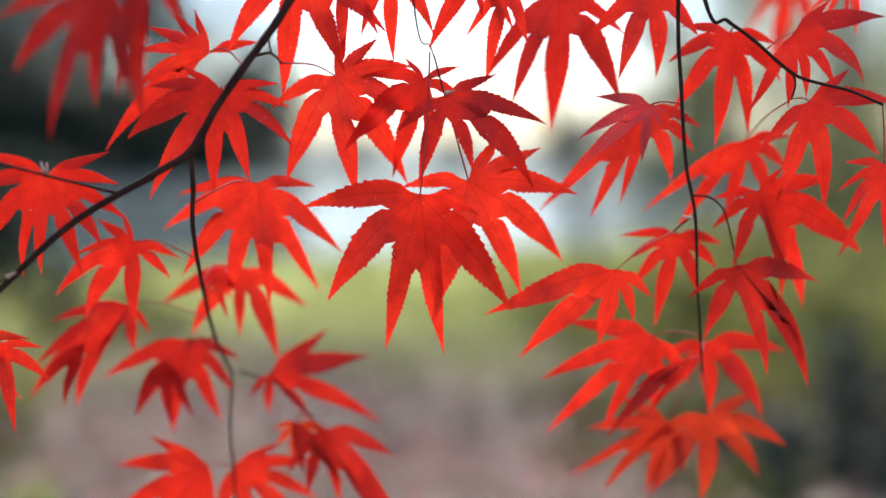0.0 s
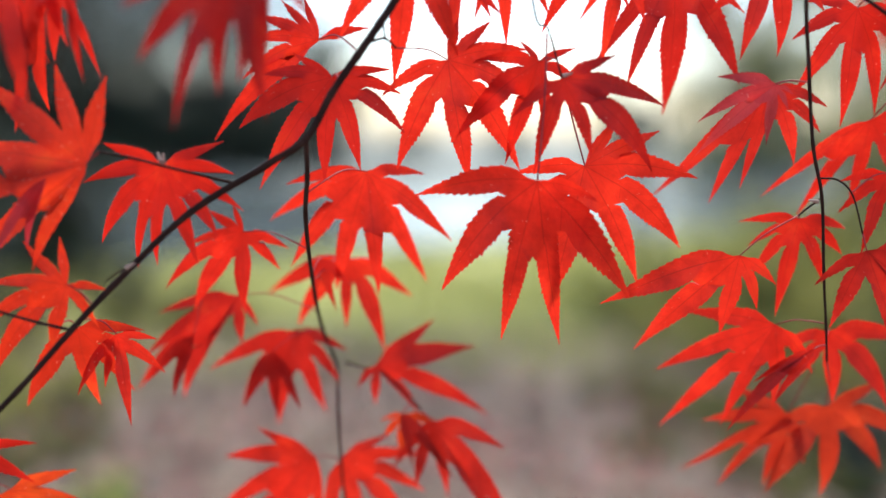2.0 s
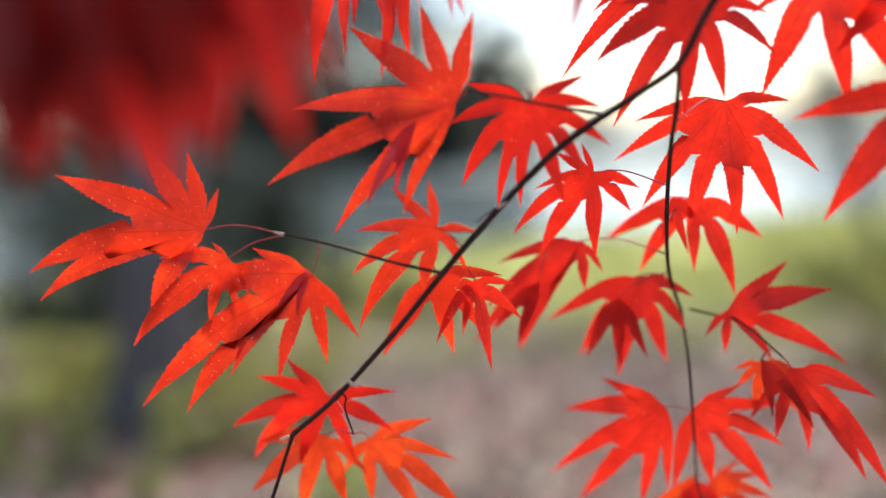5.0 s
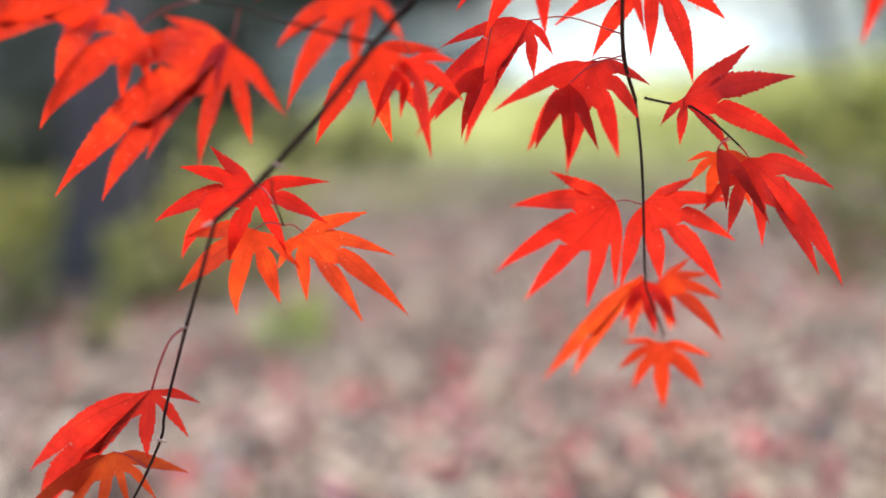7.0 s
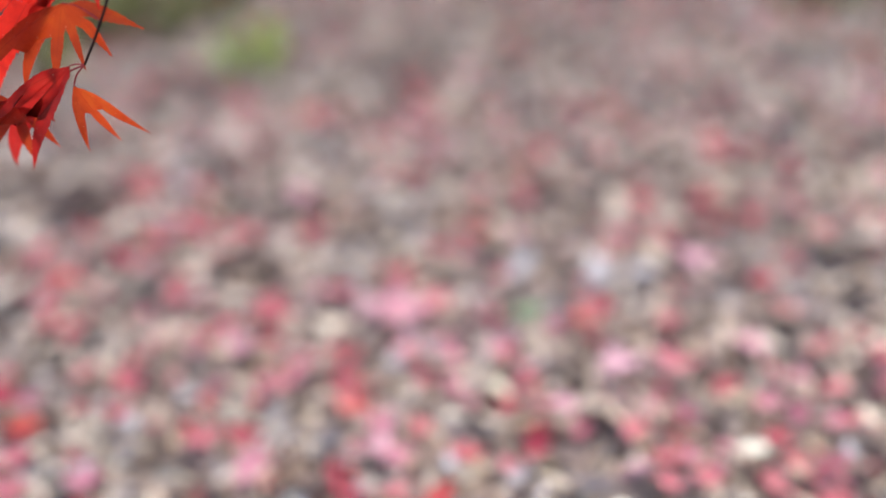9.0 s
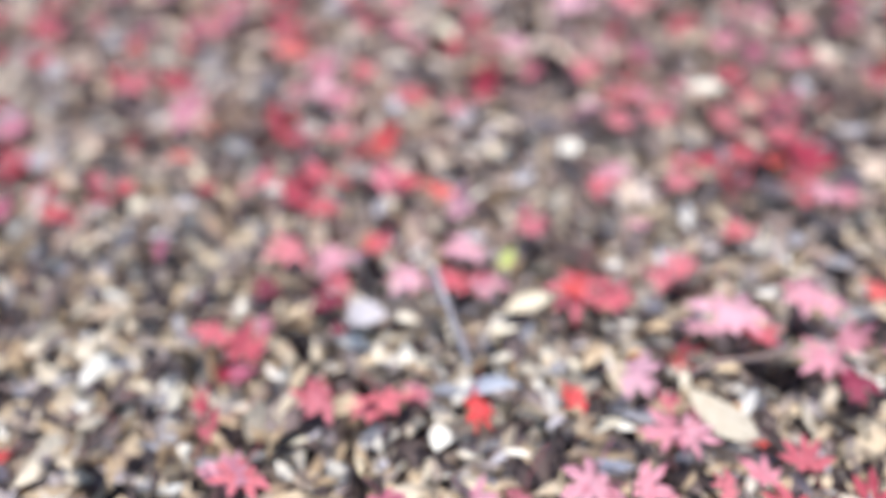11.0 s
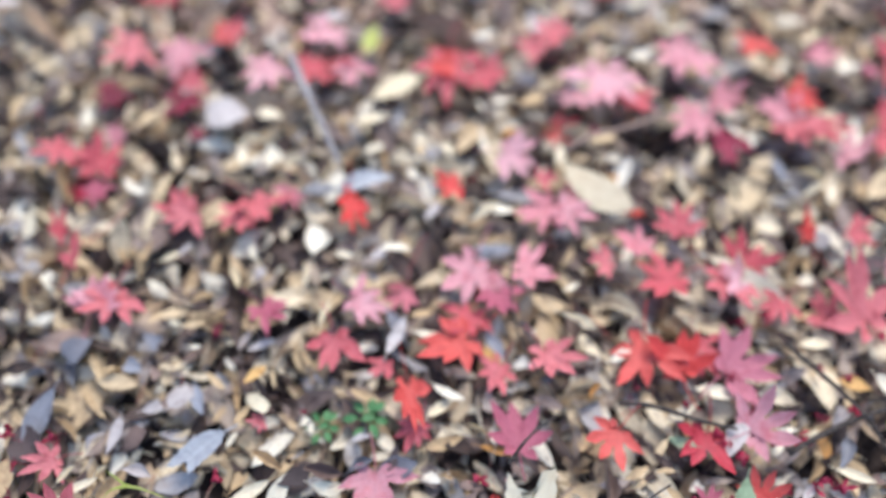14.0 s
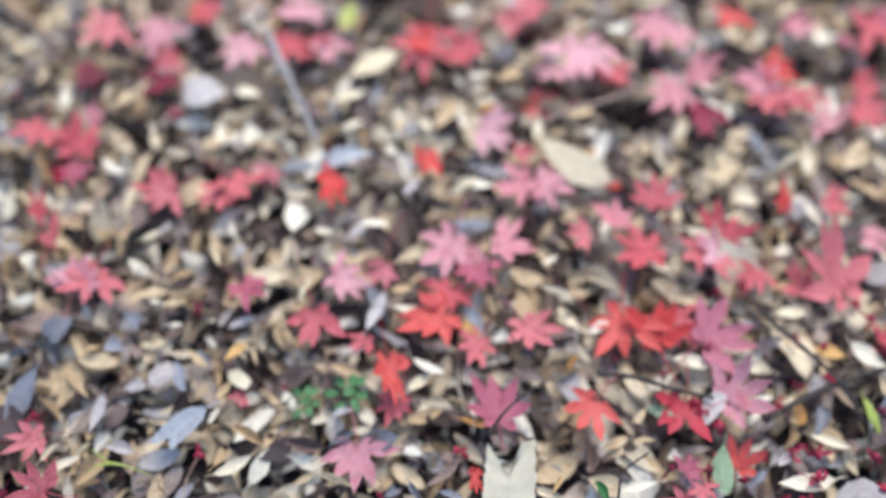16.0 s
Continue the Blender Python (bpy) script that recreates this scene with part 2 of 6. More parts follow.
MAUVE = tinted("mauve_maple_leaf", (0.44, 0.10, 0.15), (0.60, 0.22, 0.27), (0.30, 0.05, 0.08), 0.15, 0.6, 0.75)
CRIMSON = tinted("crimson_maple_leaf", (0.42, 0.02, 0.035), (0.54, 0.05, 0.07), (0.22, 0.01, 0.02), 0.2, 0.5, 0.7)
CREAM_DRY = tinted("cream_dry_leaf", (0.70, 0.60, 0.40), (0.86, 0.80, 0.64), (0.52, 0.38, 0.22))
TAN_DRY = tinted("tan_dry_leaf", (0.48, 0.33, 0.17), (0.70, 0.53, 0.31), (0.28, 0.16, 0.09))
GREY_DRY = tinted("grey_dry_leaf", (0.33, 0.29, 0.27), (0.54, 0.49, 0.46), (0.20, 0.15, 0.13))
SLATE_DRY = tinted("slate_dry_leaf", (0.17, 0.17, 0.19), (0.30, 0.31, 0.34), (0.10, 0.08, 0.08))
AMBER_DRY = tinted("amber_dry_leaf", (0.52, 0.25, 0.07), (0.68, 0.42, 0.15), (0.26, 0.11, 0.04))
BROWN_DRY = tinted("brown_dry_leaf", (0.17, 0.11, 0.09), (0.33, 0.23, 0.18), (0.08, 0.05, 0.04))
DARK_DRY = tinted("dark_dry_leaf", (0.04, 0.028, 0.025), (0.10, 0.07, 0.065), (0.02, 0.015, 0.012))
CRIMSON_PIECE = litter_material("withered_red_leaf", [(0.0, (0.20, 0.010, 0.035)), (1.0, (0.56, 0.04, 0.09))], (0.09, 0.005, 0.015), 0.15, 0.5, True, 0.8)
BLUE_LEAF = litter_material("blue_grey_leaf", [(0.0, (0.38, 0.395, 0.41)), (1.0, (0.50, 0.51, 0.52))], (0.24, 0.24, 0.27), 0.05, 0.8, True)
GREY_LEAF = litter_material("grey_leaf", [(0.0, (0.15, 0.145, 0.15)), (1.0, (0.29, 0.285, 0.285))], (0.13, 0.11, 0.11), 0.05, 0.85, True)
CREAM_LEAF = litter_material("cream_leaf", [(0.0, (0.66, 0.60, 0.44)), (1.0, (0.78, 0.74, 0.58))], (0.60, 0.48, 0.30), 0.15, 0.6, True, 0.85)
BUFF_LEAF = litter_material("buff_leaf", [(0.0, (0.50, 0.41, 0.27)), (1.0, (0.58, 0.50, 0.35))], (0.40, 0.28, 0.16), 0.12, 0.6, True, 1.15)
GREEN_LEAF = litter_material("green_leaf", [(0.0, (0.05, 0.20, 0.06)), (1.0, (0.14, 0.32, 0.12))], (0.03, 0.12, 0.03), 0.2, 0.45, True, 1.4)
SAGE_LEAF = litter_material("sage_leaf", [(0.0, (0.20, 0.30, 0.17)), (1.0, (0.30, 0.38, 0.24))], (0.16, 0.20, 0.10), 0.1, 0.6, True)
LIME_LEAF = litter_material("lime_leaf", [(0.0, (0.34, 0.44, 0.08)), (1.0, (0.50, 0.54, 0.15))], (0.34, 0.30, 0.08), 0.25, 0.5, True)
STEM_STUFF = island_material("loose_stems", [(0.0, (0.05, 0.03, 0.03)), (0.4, (0.22, 0.13, 0.09)), (0.7, (0.50, 0.40, 0.28)), (0.9, (0.5, 0.08, 0.08)), (1.0, (0.7, 0.6, 0.45))], 0.05)
GRASS = island_material("grass_blades", [(0.0, (0.30, 0.32, 0.08)), (0.5, (0.50, 0.51, 0.16)), (1.0, (0.66, 0.62, 0.28))], 0.3, 0.6, 20.0)
EVERGREEN = island_material("evergreen_leaves", [(0.0, (0.012, 0.022, 0.014)), (0.7, (0.03, 0.05, 0.03)), (1.0, (0.06, 0.085, 0.05))], 0.15, 0.5, 8.0)
OLIVE = island_material("olive_leaves", [(0.0, (0.12, 0.125, 0.035)), (0.5, (0.26, 0.255, 0.08)), (1.0, (0.42, 0.38, 0.14))], 0.3, 0.6, 8.0)
YELLOWGREEN = island_material("yellow_green_leaves", [(0.0, (0.24, 0.25, 0.06)), (0.5, (0.42, 0.42, 0.12)), (1.0, (0.58, 0.52, 0.18))], 0.45, 0.6, 8.0)
# haze over the far bank is put into these two leaf colours
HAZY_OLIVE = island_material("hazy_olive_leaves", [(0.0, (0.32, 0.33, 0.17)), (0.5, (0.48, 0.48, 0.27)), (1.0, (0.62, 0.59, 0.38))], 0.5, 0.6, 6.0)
HAZY_FAR = island_material("hazy_far_leaves", [(0.0, (0.32, 0.34, 0.27)), (1.0, (0.58, 0.59, 0.48))], 0.3, 0.7, 4.0)

# soil under the litter, brown near, mossy green towards the pond
m, t, out = node_mat("forest_soil")
geo = t.nodes.new("ShaderNodeNewGeometry").outputs["Position"]
sp = t.nodes.new("ShaderNodeSeparateXYZ")
t.links.new(geo, sp.inputs[0])
big, mid, fine = noise_tex(t, 0.7, 3.0, 0.55, geo), noise_tex(t, 9.0, 4.0, 0.6, geo), noise_tex(t, 70.0, 4.0, 0.6, geo)
brown = ramp(t, math_node(t, "MULTIPLY_ADD", fine, 0.5, math_node(t, "MULTIPLY", mid, 0.5)), [(0.3, (0.014, 0.010, 0.009)), (0.48, (0.04, 0.028, 0.024)), (0.6, (0.10, 0.07, 0.06)), (0.75, (0.20, 0.15, 0.13))])
green = ramp(t, math_node(t, "MULTIPLY_ADD", fine, 0.5, math_node(t, "MULTIPLY", mid, 0.5)), [(0.3, (0.28, 0.30, 0.08)), (0.5, (0.48, 0.50, 0.16)), (0.7, (0.62, 0.60, 0.26))])
edge = math_node(t, "ADD", sp.outputs[1], math_node(t, "MULTIPLY", math_node(t, "SUBTRACT", big, 0.5), 5.0))
soil = mixc(t, ramp(t, math_node(t, "DIVIDE", edge, 10.0), [(0.37, (0, 0, 0)), (0.50, (1, 1, 1))]), brown, green)
shore = ramp(t, math_node(t, "MULTIPLY_ADD", fine, 0.5, math_node(t, "MULTIPLY", big, 0.5)), [(0.3, (0.20, 0.23, 0.19)), (0.7, (0.34, 0.36, 0.32))])
soil = mixc(t, math_node(t, "GREATER_THAN", edge, 17.0), soil, shore)
p = N(t, "ShaderNodeBsdfPrincipled", Roughness=0.95)
t.links.new(soil, p.inputs["Base Color"])
b = N(t, "ShaderNodeBump", Strength=0.8, Distance=0.02)
t.links.new(math_node(t, "ADD", mid, fine), b.inputs["Height"])
t.links.new(b.outputs[0], p.inputs["Normal"])
t.links.new(p.outputs[0], out.inputs[0])
SOIL = m

m, t, out = node_mat("pond_water")
geo = t.nodes.new("ShaderNodeNewGeometry").outputs["Position"]
p = N(t, "ShaderNodeBsdfPrincipled", Roughness=0.16, IOR=1.33)
p.inputs["Base Color"].default_value = (0.10, 0.125, 0.12, 1)
p.inputs["Specular IOR Level"].default_value = 0.9
b = N(t, "ShaderNodeBump", Strength=0.16, Distance=0.05)
t.links.new(noise_tex(t, 4.0, 3.0, 0.5, geo), b.inputs["Height"])
t.links.new(b.outputs[0], p.inputs["Normal"])
t.links.new(p.outputs[0], out.inputs[0])
WATER = m

# ---- helpers for meshes ----
def part(name, bm, material, parent=None, label="", smooth=True):
    """One bmesh as one mesh object under a thing or a part."""
    me = bpy.data.meshes.new(name)
    bm.to_mesh(me)
    bm.free()
    me.materials.append(material)
    for f in me.polygons:
        f.use_smooth = smooth
    ob = new(name, me)
    ob.parent = parent
    return tagged(ob, label)


def give_uv(me, uvs):
    """One place on the leaf (along, across) for each vertex."""
    layer = me.uv_layers.new(name="lobe")
    at = np.zeros(len(me.loops), dtype=np.int32)
    me.loops.foreach_get("vertex_index", at)
    layer.data.foreach_set("uv", np.asarray(uvs, dtype=np.float32)[at].ravel())


def raw(name, verts, faces, material, parent=None, label="", smooth=True, uvs=None):
    me = bpy.data.meshes.new(name)
    me.from_pydata([tuple(v) for v in verts], [], faces)
    me.materials.append(material)
    if uvs is not None:
        give_uv(me, uvs)
    for f in me.polygons:
        f.use_smooth = smooth
    ob = new(name, me)
    ob.parent = parent
    return tagged(ob, label)


def spline(points, steps=8):
    """A smooth line through the points (Catmull-Rom)."""
    pts = [Vector(p) for p in points]
    if len(pts) < 3:
        return [pts[0].lerp(pts[-1], k / steps) for k in range(steps + 1)]
    ext = [pts[0] * 2 - pts[1], *pts, pts[-1] * 2 - pts[-2]]
    line = []
    for a, b, c, d in zip(ext, ext[1:], ext[2:], ext[3:]):
        for k in range(steps):
            u = k / steps
            line.append(0.5 * (2 * b + (c - a) * u + (2 * a - 5 * b + 4 * c - d) * u * u + (3 * b - a - 3 * c + d) * u ** 3))
    return line + [pts[-1]]


def tube(bm, line, r0, r1, sides=8, knots=0.0, every=9):
    """A tapered round stem along the line; knots swells it at intervals, like nodes of a twig."""
    rings, n = [], len(line)
    for k, p in enumerate(line):
        d = (line[min(k + 1, n - 1)] - line[max(k - 1, 0)]).normalized()
        a = d.orthogonal().normalized() if k == 0 else (a - d * a.dot(d)).normalized()
        b = d.cross(a)
        r = r0 + (r1 - r0) * k / max(1, n - 1)
        r *= 1 + knots * (1 if k % every == 0 else 0) + 0.5 * knots * noise.noise(p * 90)
        rings.append([bm.verts.new(p + (a * math.cos(q) + b * math.sin(q)) * r) for q in (2 * math.pi * i / sides for i in range(sides))])
    for u, v in zip(rings, rings[1:]):
        for i in range(sides):
            bm.faces.new((u[i], u[(i + 1) % sides], v[(i + 1) % sides], v[i]))
    bm.faces.new(rings[0][::-1])
    bm.faces.new(rings[-1])
    return bm


# ---- ground and water ----
def pond_edge(x):
    """The near bank runs aslant, nearer on one side."""
    return 7.4 + 0.42 * max(-4.0, min(6.0, x)) + 0.35 * noise.noise(Vector((x * 0.5, 3.1, 0)))


def ground_height(x, y):
    d = min(y - pond_edge(x), 18.0 + 0.5 * noise.noise(Vector((x * 0.3, 8.0, 0))) - y)
    dip = -0.5 * min(1.0, max(0.0, d / 1.2))
    near = 0.010 * noise.noise(Vector((x * 2.2, y * 2.2, 0))) + 0.05 * noise.noise(Vector((x * 0.5, y * 0.5, 7))) * min(1, max(0, (y - 2) / 3))
    return dip + near


steps = [-320, -120, -50, -24, -14, -9, -6] + [-4 + 0.16 * k for k in range(50)] + [4.5, 6, 8, 11, 15, 24, 50, 120, 320]
ahead = [-320, -100, -30, -10, -4, -2] + [-1 + 0.16 * k for k in range(70)] + [10.6 + 0.6 * k for k in range(19)] + [24, 32, 48, 60, 90, 150, 320, 700]
verts = [(x, y, ground_height(x, y)) for y in ahead for x in steps]
W = len(steps)
faces = [(j * W + i, j * W + i + 1, (j + 1) * W + i + 1, (j + 1) * W + i) for j in range(len(ahead) - 1) for i in range(W - 1)]
ground = tagged(raw("ground", verts, faces, SOIL), "brown woodland soil under autumn leaf litter, grassy towards the pond", "ground", kind="structure")
water = tagged(raw("water", [(-60, 5.2, -0.10), (60, 5.2, -0.10), (60, 20.0, -0.10), (-60, 20.0, -0.10)], [(0, 1, 2, 3)], WATER), "pale still pond reflecting a white sky", "pond", kind="structure")


# ---- trees, shrubs and grass of the background ----
def leaf_cloud(rng, centres, count, size, flat=0.5):
    """Many small pointed leaves, each a folded pair of faces, scattered about the given clump centres and radii."""
    verts, faces = [], []
    weights = np.array([r ** 2 for _, r in centres])
    picks = rng.choice(len(centres), count, p=weights / weights.sum())
    for c in picks:
        (cx, cy, cz), r = centres[c]
        d = rng.normal(size=3)
        d /= np.linalg.norm(d)
        p = np.array((cx, cy, cz)) + d * r * rng.random() ** 0.4 * np.array((1, 1, 0.75))
        a = rng.normal(size=3) * (1, 1, flat)
        a /= np.linalg.norm(a)
        b = np.cross(a, rng.normal(size=3))
        b /= np.linalg.norm(b)
        n = np.cross(a, b)
        s = size * (0.6 + 0.8 * rng.random())
        k = len(verts)
        verts += [p - a * s, p + b * s * 0.42 + n * s * 0.15, p + a * s, p - b * s * 0.42 + n * s * 0.15]
        faces += [(k, k + 1, k + 2), (k, k + 2, k + 3)]
    return verts, faces


def tree(name, x, y, height, girth, bark, leaves, label, seed, crown_from=0.35, spread=0.3, count=1500, size=0.09, lean=0.0, limbs=7):
    rng = np.random.default_rng(seed)
    z = ground_height(x, y)
    thing = tagged(new(name), label, "tree", group=name.replace("_", " ") + "s")
    thing.location = (x, y, z)
    bm = bmesh.new()
    top = Vector((lean * height, 0.1 * lean * height, height * 0.92))
    line = spline([(0, 0, -0.15), (lean * height * 0.32, 0, height * 0.3), (lean * height * 0.6, 0, height * 0.62), tuple(top)], 7)
    tube(bm, line, girth, girth * 0.22, 12, 0.12, 5)
    for k in range(5):
        q = k * 1.26 + rng.random()
        tube(bm, spline([(0, 0, girth * 1.2), (math.cos(q) * girth * 1.1, math.sin(q) * girth * 1.1, girth * 0.35), (math.cos(q) * girth * 1.8, math.sin(q) * girth * 1.8, -0.08)], 4), girth * 0.42, girth * 0.15, 6)
    part("trunk", bm, bark, thing)
    clumps = []
    bm = bmesh.new()
    for k in range(limbs):
        u = crown_from + (0.95 - crown_from) * k / max(1, limbs - 1)
        base = line[int(u * (len(line) - 1))]
        q = k * 2.4 + rng.random()
        reach = height * spread * (1.15 - 0.7 * u) * (0.75 + 0.5 * rng.random())
        tip = base + Vector((math.cos(q) * reach, math.sin(q) * reach, reach * 0.45))
        tube(bm, spline([base, base.lerp(tip, 0.5) + Vector((0, 0, 0.08 * reach)), tip], 5), girth * 0.35 * (1.2 - u), girth * 0.06, 6)
        for s in (0.55, 0.8, 1.0):
            e = base.lerp(tip, s)
            clumps.append(((e.x, e.y, e.z), reach * (0.3 + 0.25 * rng.random())))
    part("crown_wood", bm, bark, thing)
    raw("crown", *leaf_cloud(rng, clumps, count, size), leaves, thing, smooth=False)
    return thing


def shrub(name, x, y, height, width, leaves, label, seed, count=900, size=0.05, stems=7, category="shrub"):
    rng = np.random.default_rng(seed)
    thing = tagged(new(name), label, category, group=name.replace("_", " ") + "s")
    thing.location = (x, y, ground_height(x, y))
    clumps = []
    for k in range(stems):
        q = 2.4 * k + rng.random()
        r = width * 0.5 * math.sqrt((k + 0.4) / stems)
        tip = Vector((math.cos(q) * r, math.sin(q) * r, height * (0.6 + 0.35 * rng.random())))
        bm = tube(bmesh.new(), spline([(tip.x * 0.12, tip.y * 0.12, -0.05), (tip.x * 0.45, tip.y * 0.45, tip.z * 0.55), tuple(tip)], 4), 0.012 * height + 0.004, 0.003, 5)
        part("stem", bm, BARK_DARK, thing)
        clumps += [((tip.x, tip.y, tip.z), 0.28 * height), ((tip.x * 0.8, tip.y * 0.8, tip.z * 0.55), 0.3 * height), ((tip.x * 0.7, tip.y * 0.7, tip.z * 0.25), 0.22 * height)]
    raw("foliage", *leaf_cloud(rng, clumps, count, size), leaves, thing, smooth=False)
    return thing


tree("grey_tree", -1.50, 2.95, 5.5, 0.135, BARK, EVERGREEN, "grey-barked leaning tree trunk standing in the leaf litter", 3, 0.6, 0.2, 1000, 0.09, 0.13)
tree("thin_tree", 1.44, 5.93, 5.0, 0.05, BARK_DARK, OLIVE, "thin dark leaning tree at the edge of the pond", 5, 0.5, 0.2, 700, 0.06, -0.30)
# this crown also takes the olive lightened for haze
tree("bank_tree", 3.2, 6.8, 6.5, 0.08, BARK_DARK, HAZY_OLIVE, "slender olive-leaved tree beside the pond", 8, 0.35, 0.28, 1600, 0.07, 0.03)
for k, (x, y, h, s, c) in enumerate([(-13.5, 21, 9.5, 0.36, 3000), (-11.0, 22, 9.5, 0.34, 3200), (-9.3, 20, 8.0, 0.32, 2600), (-7.8, 20.5, 8.5, 0.34, 2600), (-6.4, 21.5, 6.5, 0.30, 1000), (-4.9, 20, 5.6, 0.27, 750), (-3.7, 20.5, 4.6, 0.28, 800), (-2.5, 21, 3.3, 0.30, 700)]):
    tree("evergreen_tree", x, y, h, 0.16, BARK_DARK, EVERGREEN, "dark dense evergreen tree on the far bank of the pond", 20 + k, 0.04, s, c, 0.18, 0.0, 12)
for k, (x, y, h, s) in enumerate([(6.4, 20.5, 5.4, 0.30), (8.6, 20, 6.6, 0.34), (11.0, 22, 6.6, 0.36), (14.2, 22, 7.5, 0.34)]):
    tree("olive_tree", x, y, h, 0.12, BARK_DARK, HAZY_OLIVE, "olive tree on the far bank of the pond, haze painted into its leaves", 40 + k, 0.2, s, 2200, 0.13, 0.0, 10)
# distance haze of these trees is in their pale leaf colour
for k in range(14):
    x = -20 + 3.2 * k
    tree("far_tree", x, 30 + 3 * math.sin(k * 2.1), (1.4 if -4 < x < 8 else 3.0) + 0.5 * math.sin(k * 1.7) + (3.5 if abs(x) > 9 else 0), 0.12, BARK, HAZY_FAR, "pale hazy distant tree", 60 + k, 0.12, 0.55, 480, 0.2, 0.0, 9)

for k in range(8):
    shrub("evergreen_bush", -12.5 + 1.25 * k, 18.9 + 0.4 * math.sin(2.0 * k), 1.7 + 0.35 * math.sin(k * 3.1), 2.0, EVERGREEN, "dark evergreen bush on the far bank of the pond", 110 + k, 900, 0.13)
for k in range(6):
    shrub("olive_bush", 5.6 + 1.5 * k, 18.9 + 0.4 * math.sin(2.0 * k), 1.2 + 0.3 * math.sin(k * 3.1), 2.0, HAZY_OLIVE, "olive bush on the far bank of the pond, haze painted into its leaves", 130 + k, 700, 0.12)
shrub("yellow_shrub", 2.9, 7.2, 0.36, 1.4, YELLOWGREEN, "low yellow-green shrub at the edge of the pond", 81, 900, 0.05)
shrub("yellow_shrub", 2.2, 6.6, 0.16, 1.0, YELLOWGREEN, "low yellow-green shrub at the edge of the pond", 82, 700, 0.05)
shrub("olive_shrub", 1.75, 4.5, 0.35, 0.9, YELLOWGREEN, "dull olive shrub among dry leaves", 83, 1100, 0.045)
shrub("yellow_shrub", 1.42, 4.7, 0.28, 0.8, YELLOWGREEN, "low yellow-green shrub among dry leaves", 91, 700, 0.045)
shrub("olive_shrub", 1.75, 4.05, 0.36, 0.9, YELLOWGREEN, "dull olive shrub among dry leaves", 92, 800, 0.045)
shrub("olive_shrub", 2.75, 5.2, 1.0, 1.3, OLIVE, "dull olive shrub among dry leaves", 84, 1300, 0.05)
shrub("dark_shrub", -1.85, 3.5, 0.42, 0.9, EVERGREEN, "dark green shrub beside the grey tree", 85, 1100, 0.05)
shrub("dark_shrub", -2.7, 5.0, 1.0, 1.8, EVERGREEN, "dark green shrub beside the pond", 86, 1200, 0.06)
shrub("dark_shrub", -2.2, 6.0, 0.72, 0.7, EVERGREEN, "dark green shrub beside the pond", 89, 900, 0.055)
shrub("dark_shrub", -2.95, 6.3, 0.9, 1.1, EVERGREEN, "dark green shrub beside the pond", 90, 1200, 0.055)
for k, (x, y, h, w) in enumerate([(-1.6, 5.0, 0.2, 1.2), (-1.2, 4.6, 0.16, 0.9), (-1.95, 4.2, 0.22, 1.0), (-2.3, 4.6, 0.3, 1.0)]):
    shrub("ground_cover", x, y, h, w, EVERGREEN if k % 2 == 0 else OLIVE, "low dark green ground cover near the pond", 200 + k, 700, 0.04, 7, "plant")
for k, (x, y, h, w) in enumerate([(1.15, 4.35, 0.20, 0.8), (1.30, 3.85, 0.18, 0.6), (0.95, 4.95, 0.14, 0.7)]):
    shrub("yellow_shrub", x, y, h, w, YELLOWGREEN, "low yellow-green shrub among dry leaves", 300 + k, 420, 0.04)
for k, (x, y, h, w) in enumerate([(0.72, 3.45, 0.09, 0.45), (0.86, 3.25, 0.10, 0.4), (0.62, 2.9, 0.06, 0.3)]):
    shrub("weed_clump", x, y, h, w, OLIVE, "thin olive-green weeds growing through fallen leaves", 310 + k, 150, 0.028, 6, "plant")
for k, (x, y, h, w) in enumerate([(1.05, 2.95, 0.15, 0.6), (1.25, 2.6, 0.16, 0.6), (0.98, 2.55, 0.08, 0.4)]):
    shrub("ground_cover", x, y, h, w, EVERGREEN if k == 1 else OLIVE, "low dark green ground cover among fallen leaves", 320 + k, 500, 0.035, 7, "plant")
shrub("weed_clump", -0.70, 2.38, 0.10, 0.24, LIME_LEAF, "small bright green weed growing through fallen leaves", 87, 160, 0.02, 5, "plant")
shrub("weed_clump", -1.28, 2.45, 0.14, 0.5, OLIVE, "small green weed growing through fallen leaves", 88, 260, 0.025, 5, "plant")

for k, (x, y, h, w) in enumerate([(-1.45, 2.9, 0.22, 0.7), (-1.75, 2.5, 0.18, 0.6), (-1.2, 3.3, 0.2, 0.6), (-1.05, 2.75, 0.10, 0.4), (-1.9, 3.1, 0.3, 0.7)]):
    shrub("weed_clump", x, y, h, w, OLIVE if k % 2 else YELLOWGREEN, "low olive-green weeds growing through fallen leaves", 160 + k, 420, 0.03, 6, "plant")

for k, (x, y, h, w) in enumerate([(1.5, 3.6, 0.26, 0.8), (1.72, 3.1, 0.32, 0.9), (2.1, 4.0, 0.55, 1.1), (1.4, 4.4, 0.2, 0.6), (2.15, 3.3, 0.5, 1.0)]):
    shrub("low_shrub", x, y, h, w, EVERGREEN if k == 1 else YELLOWGREEN, "low dull olive-green shrub among fallen leaves", 180 + k, 600, 0.035, 6)


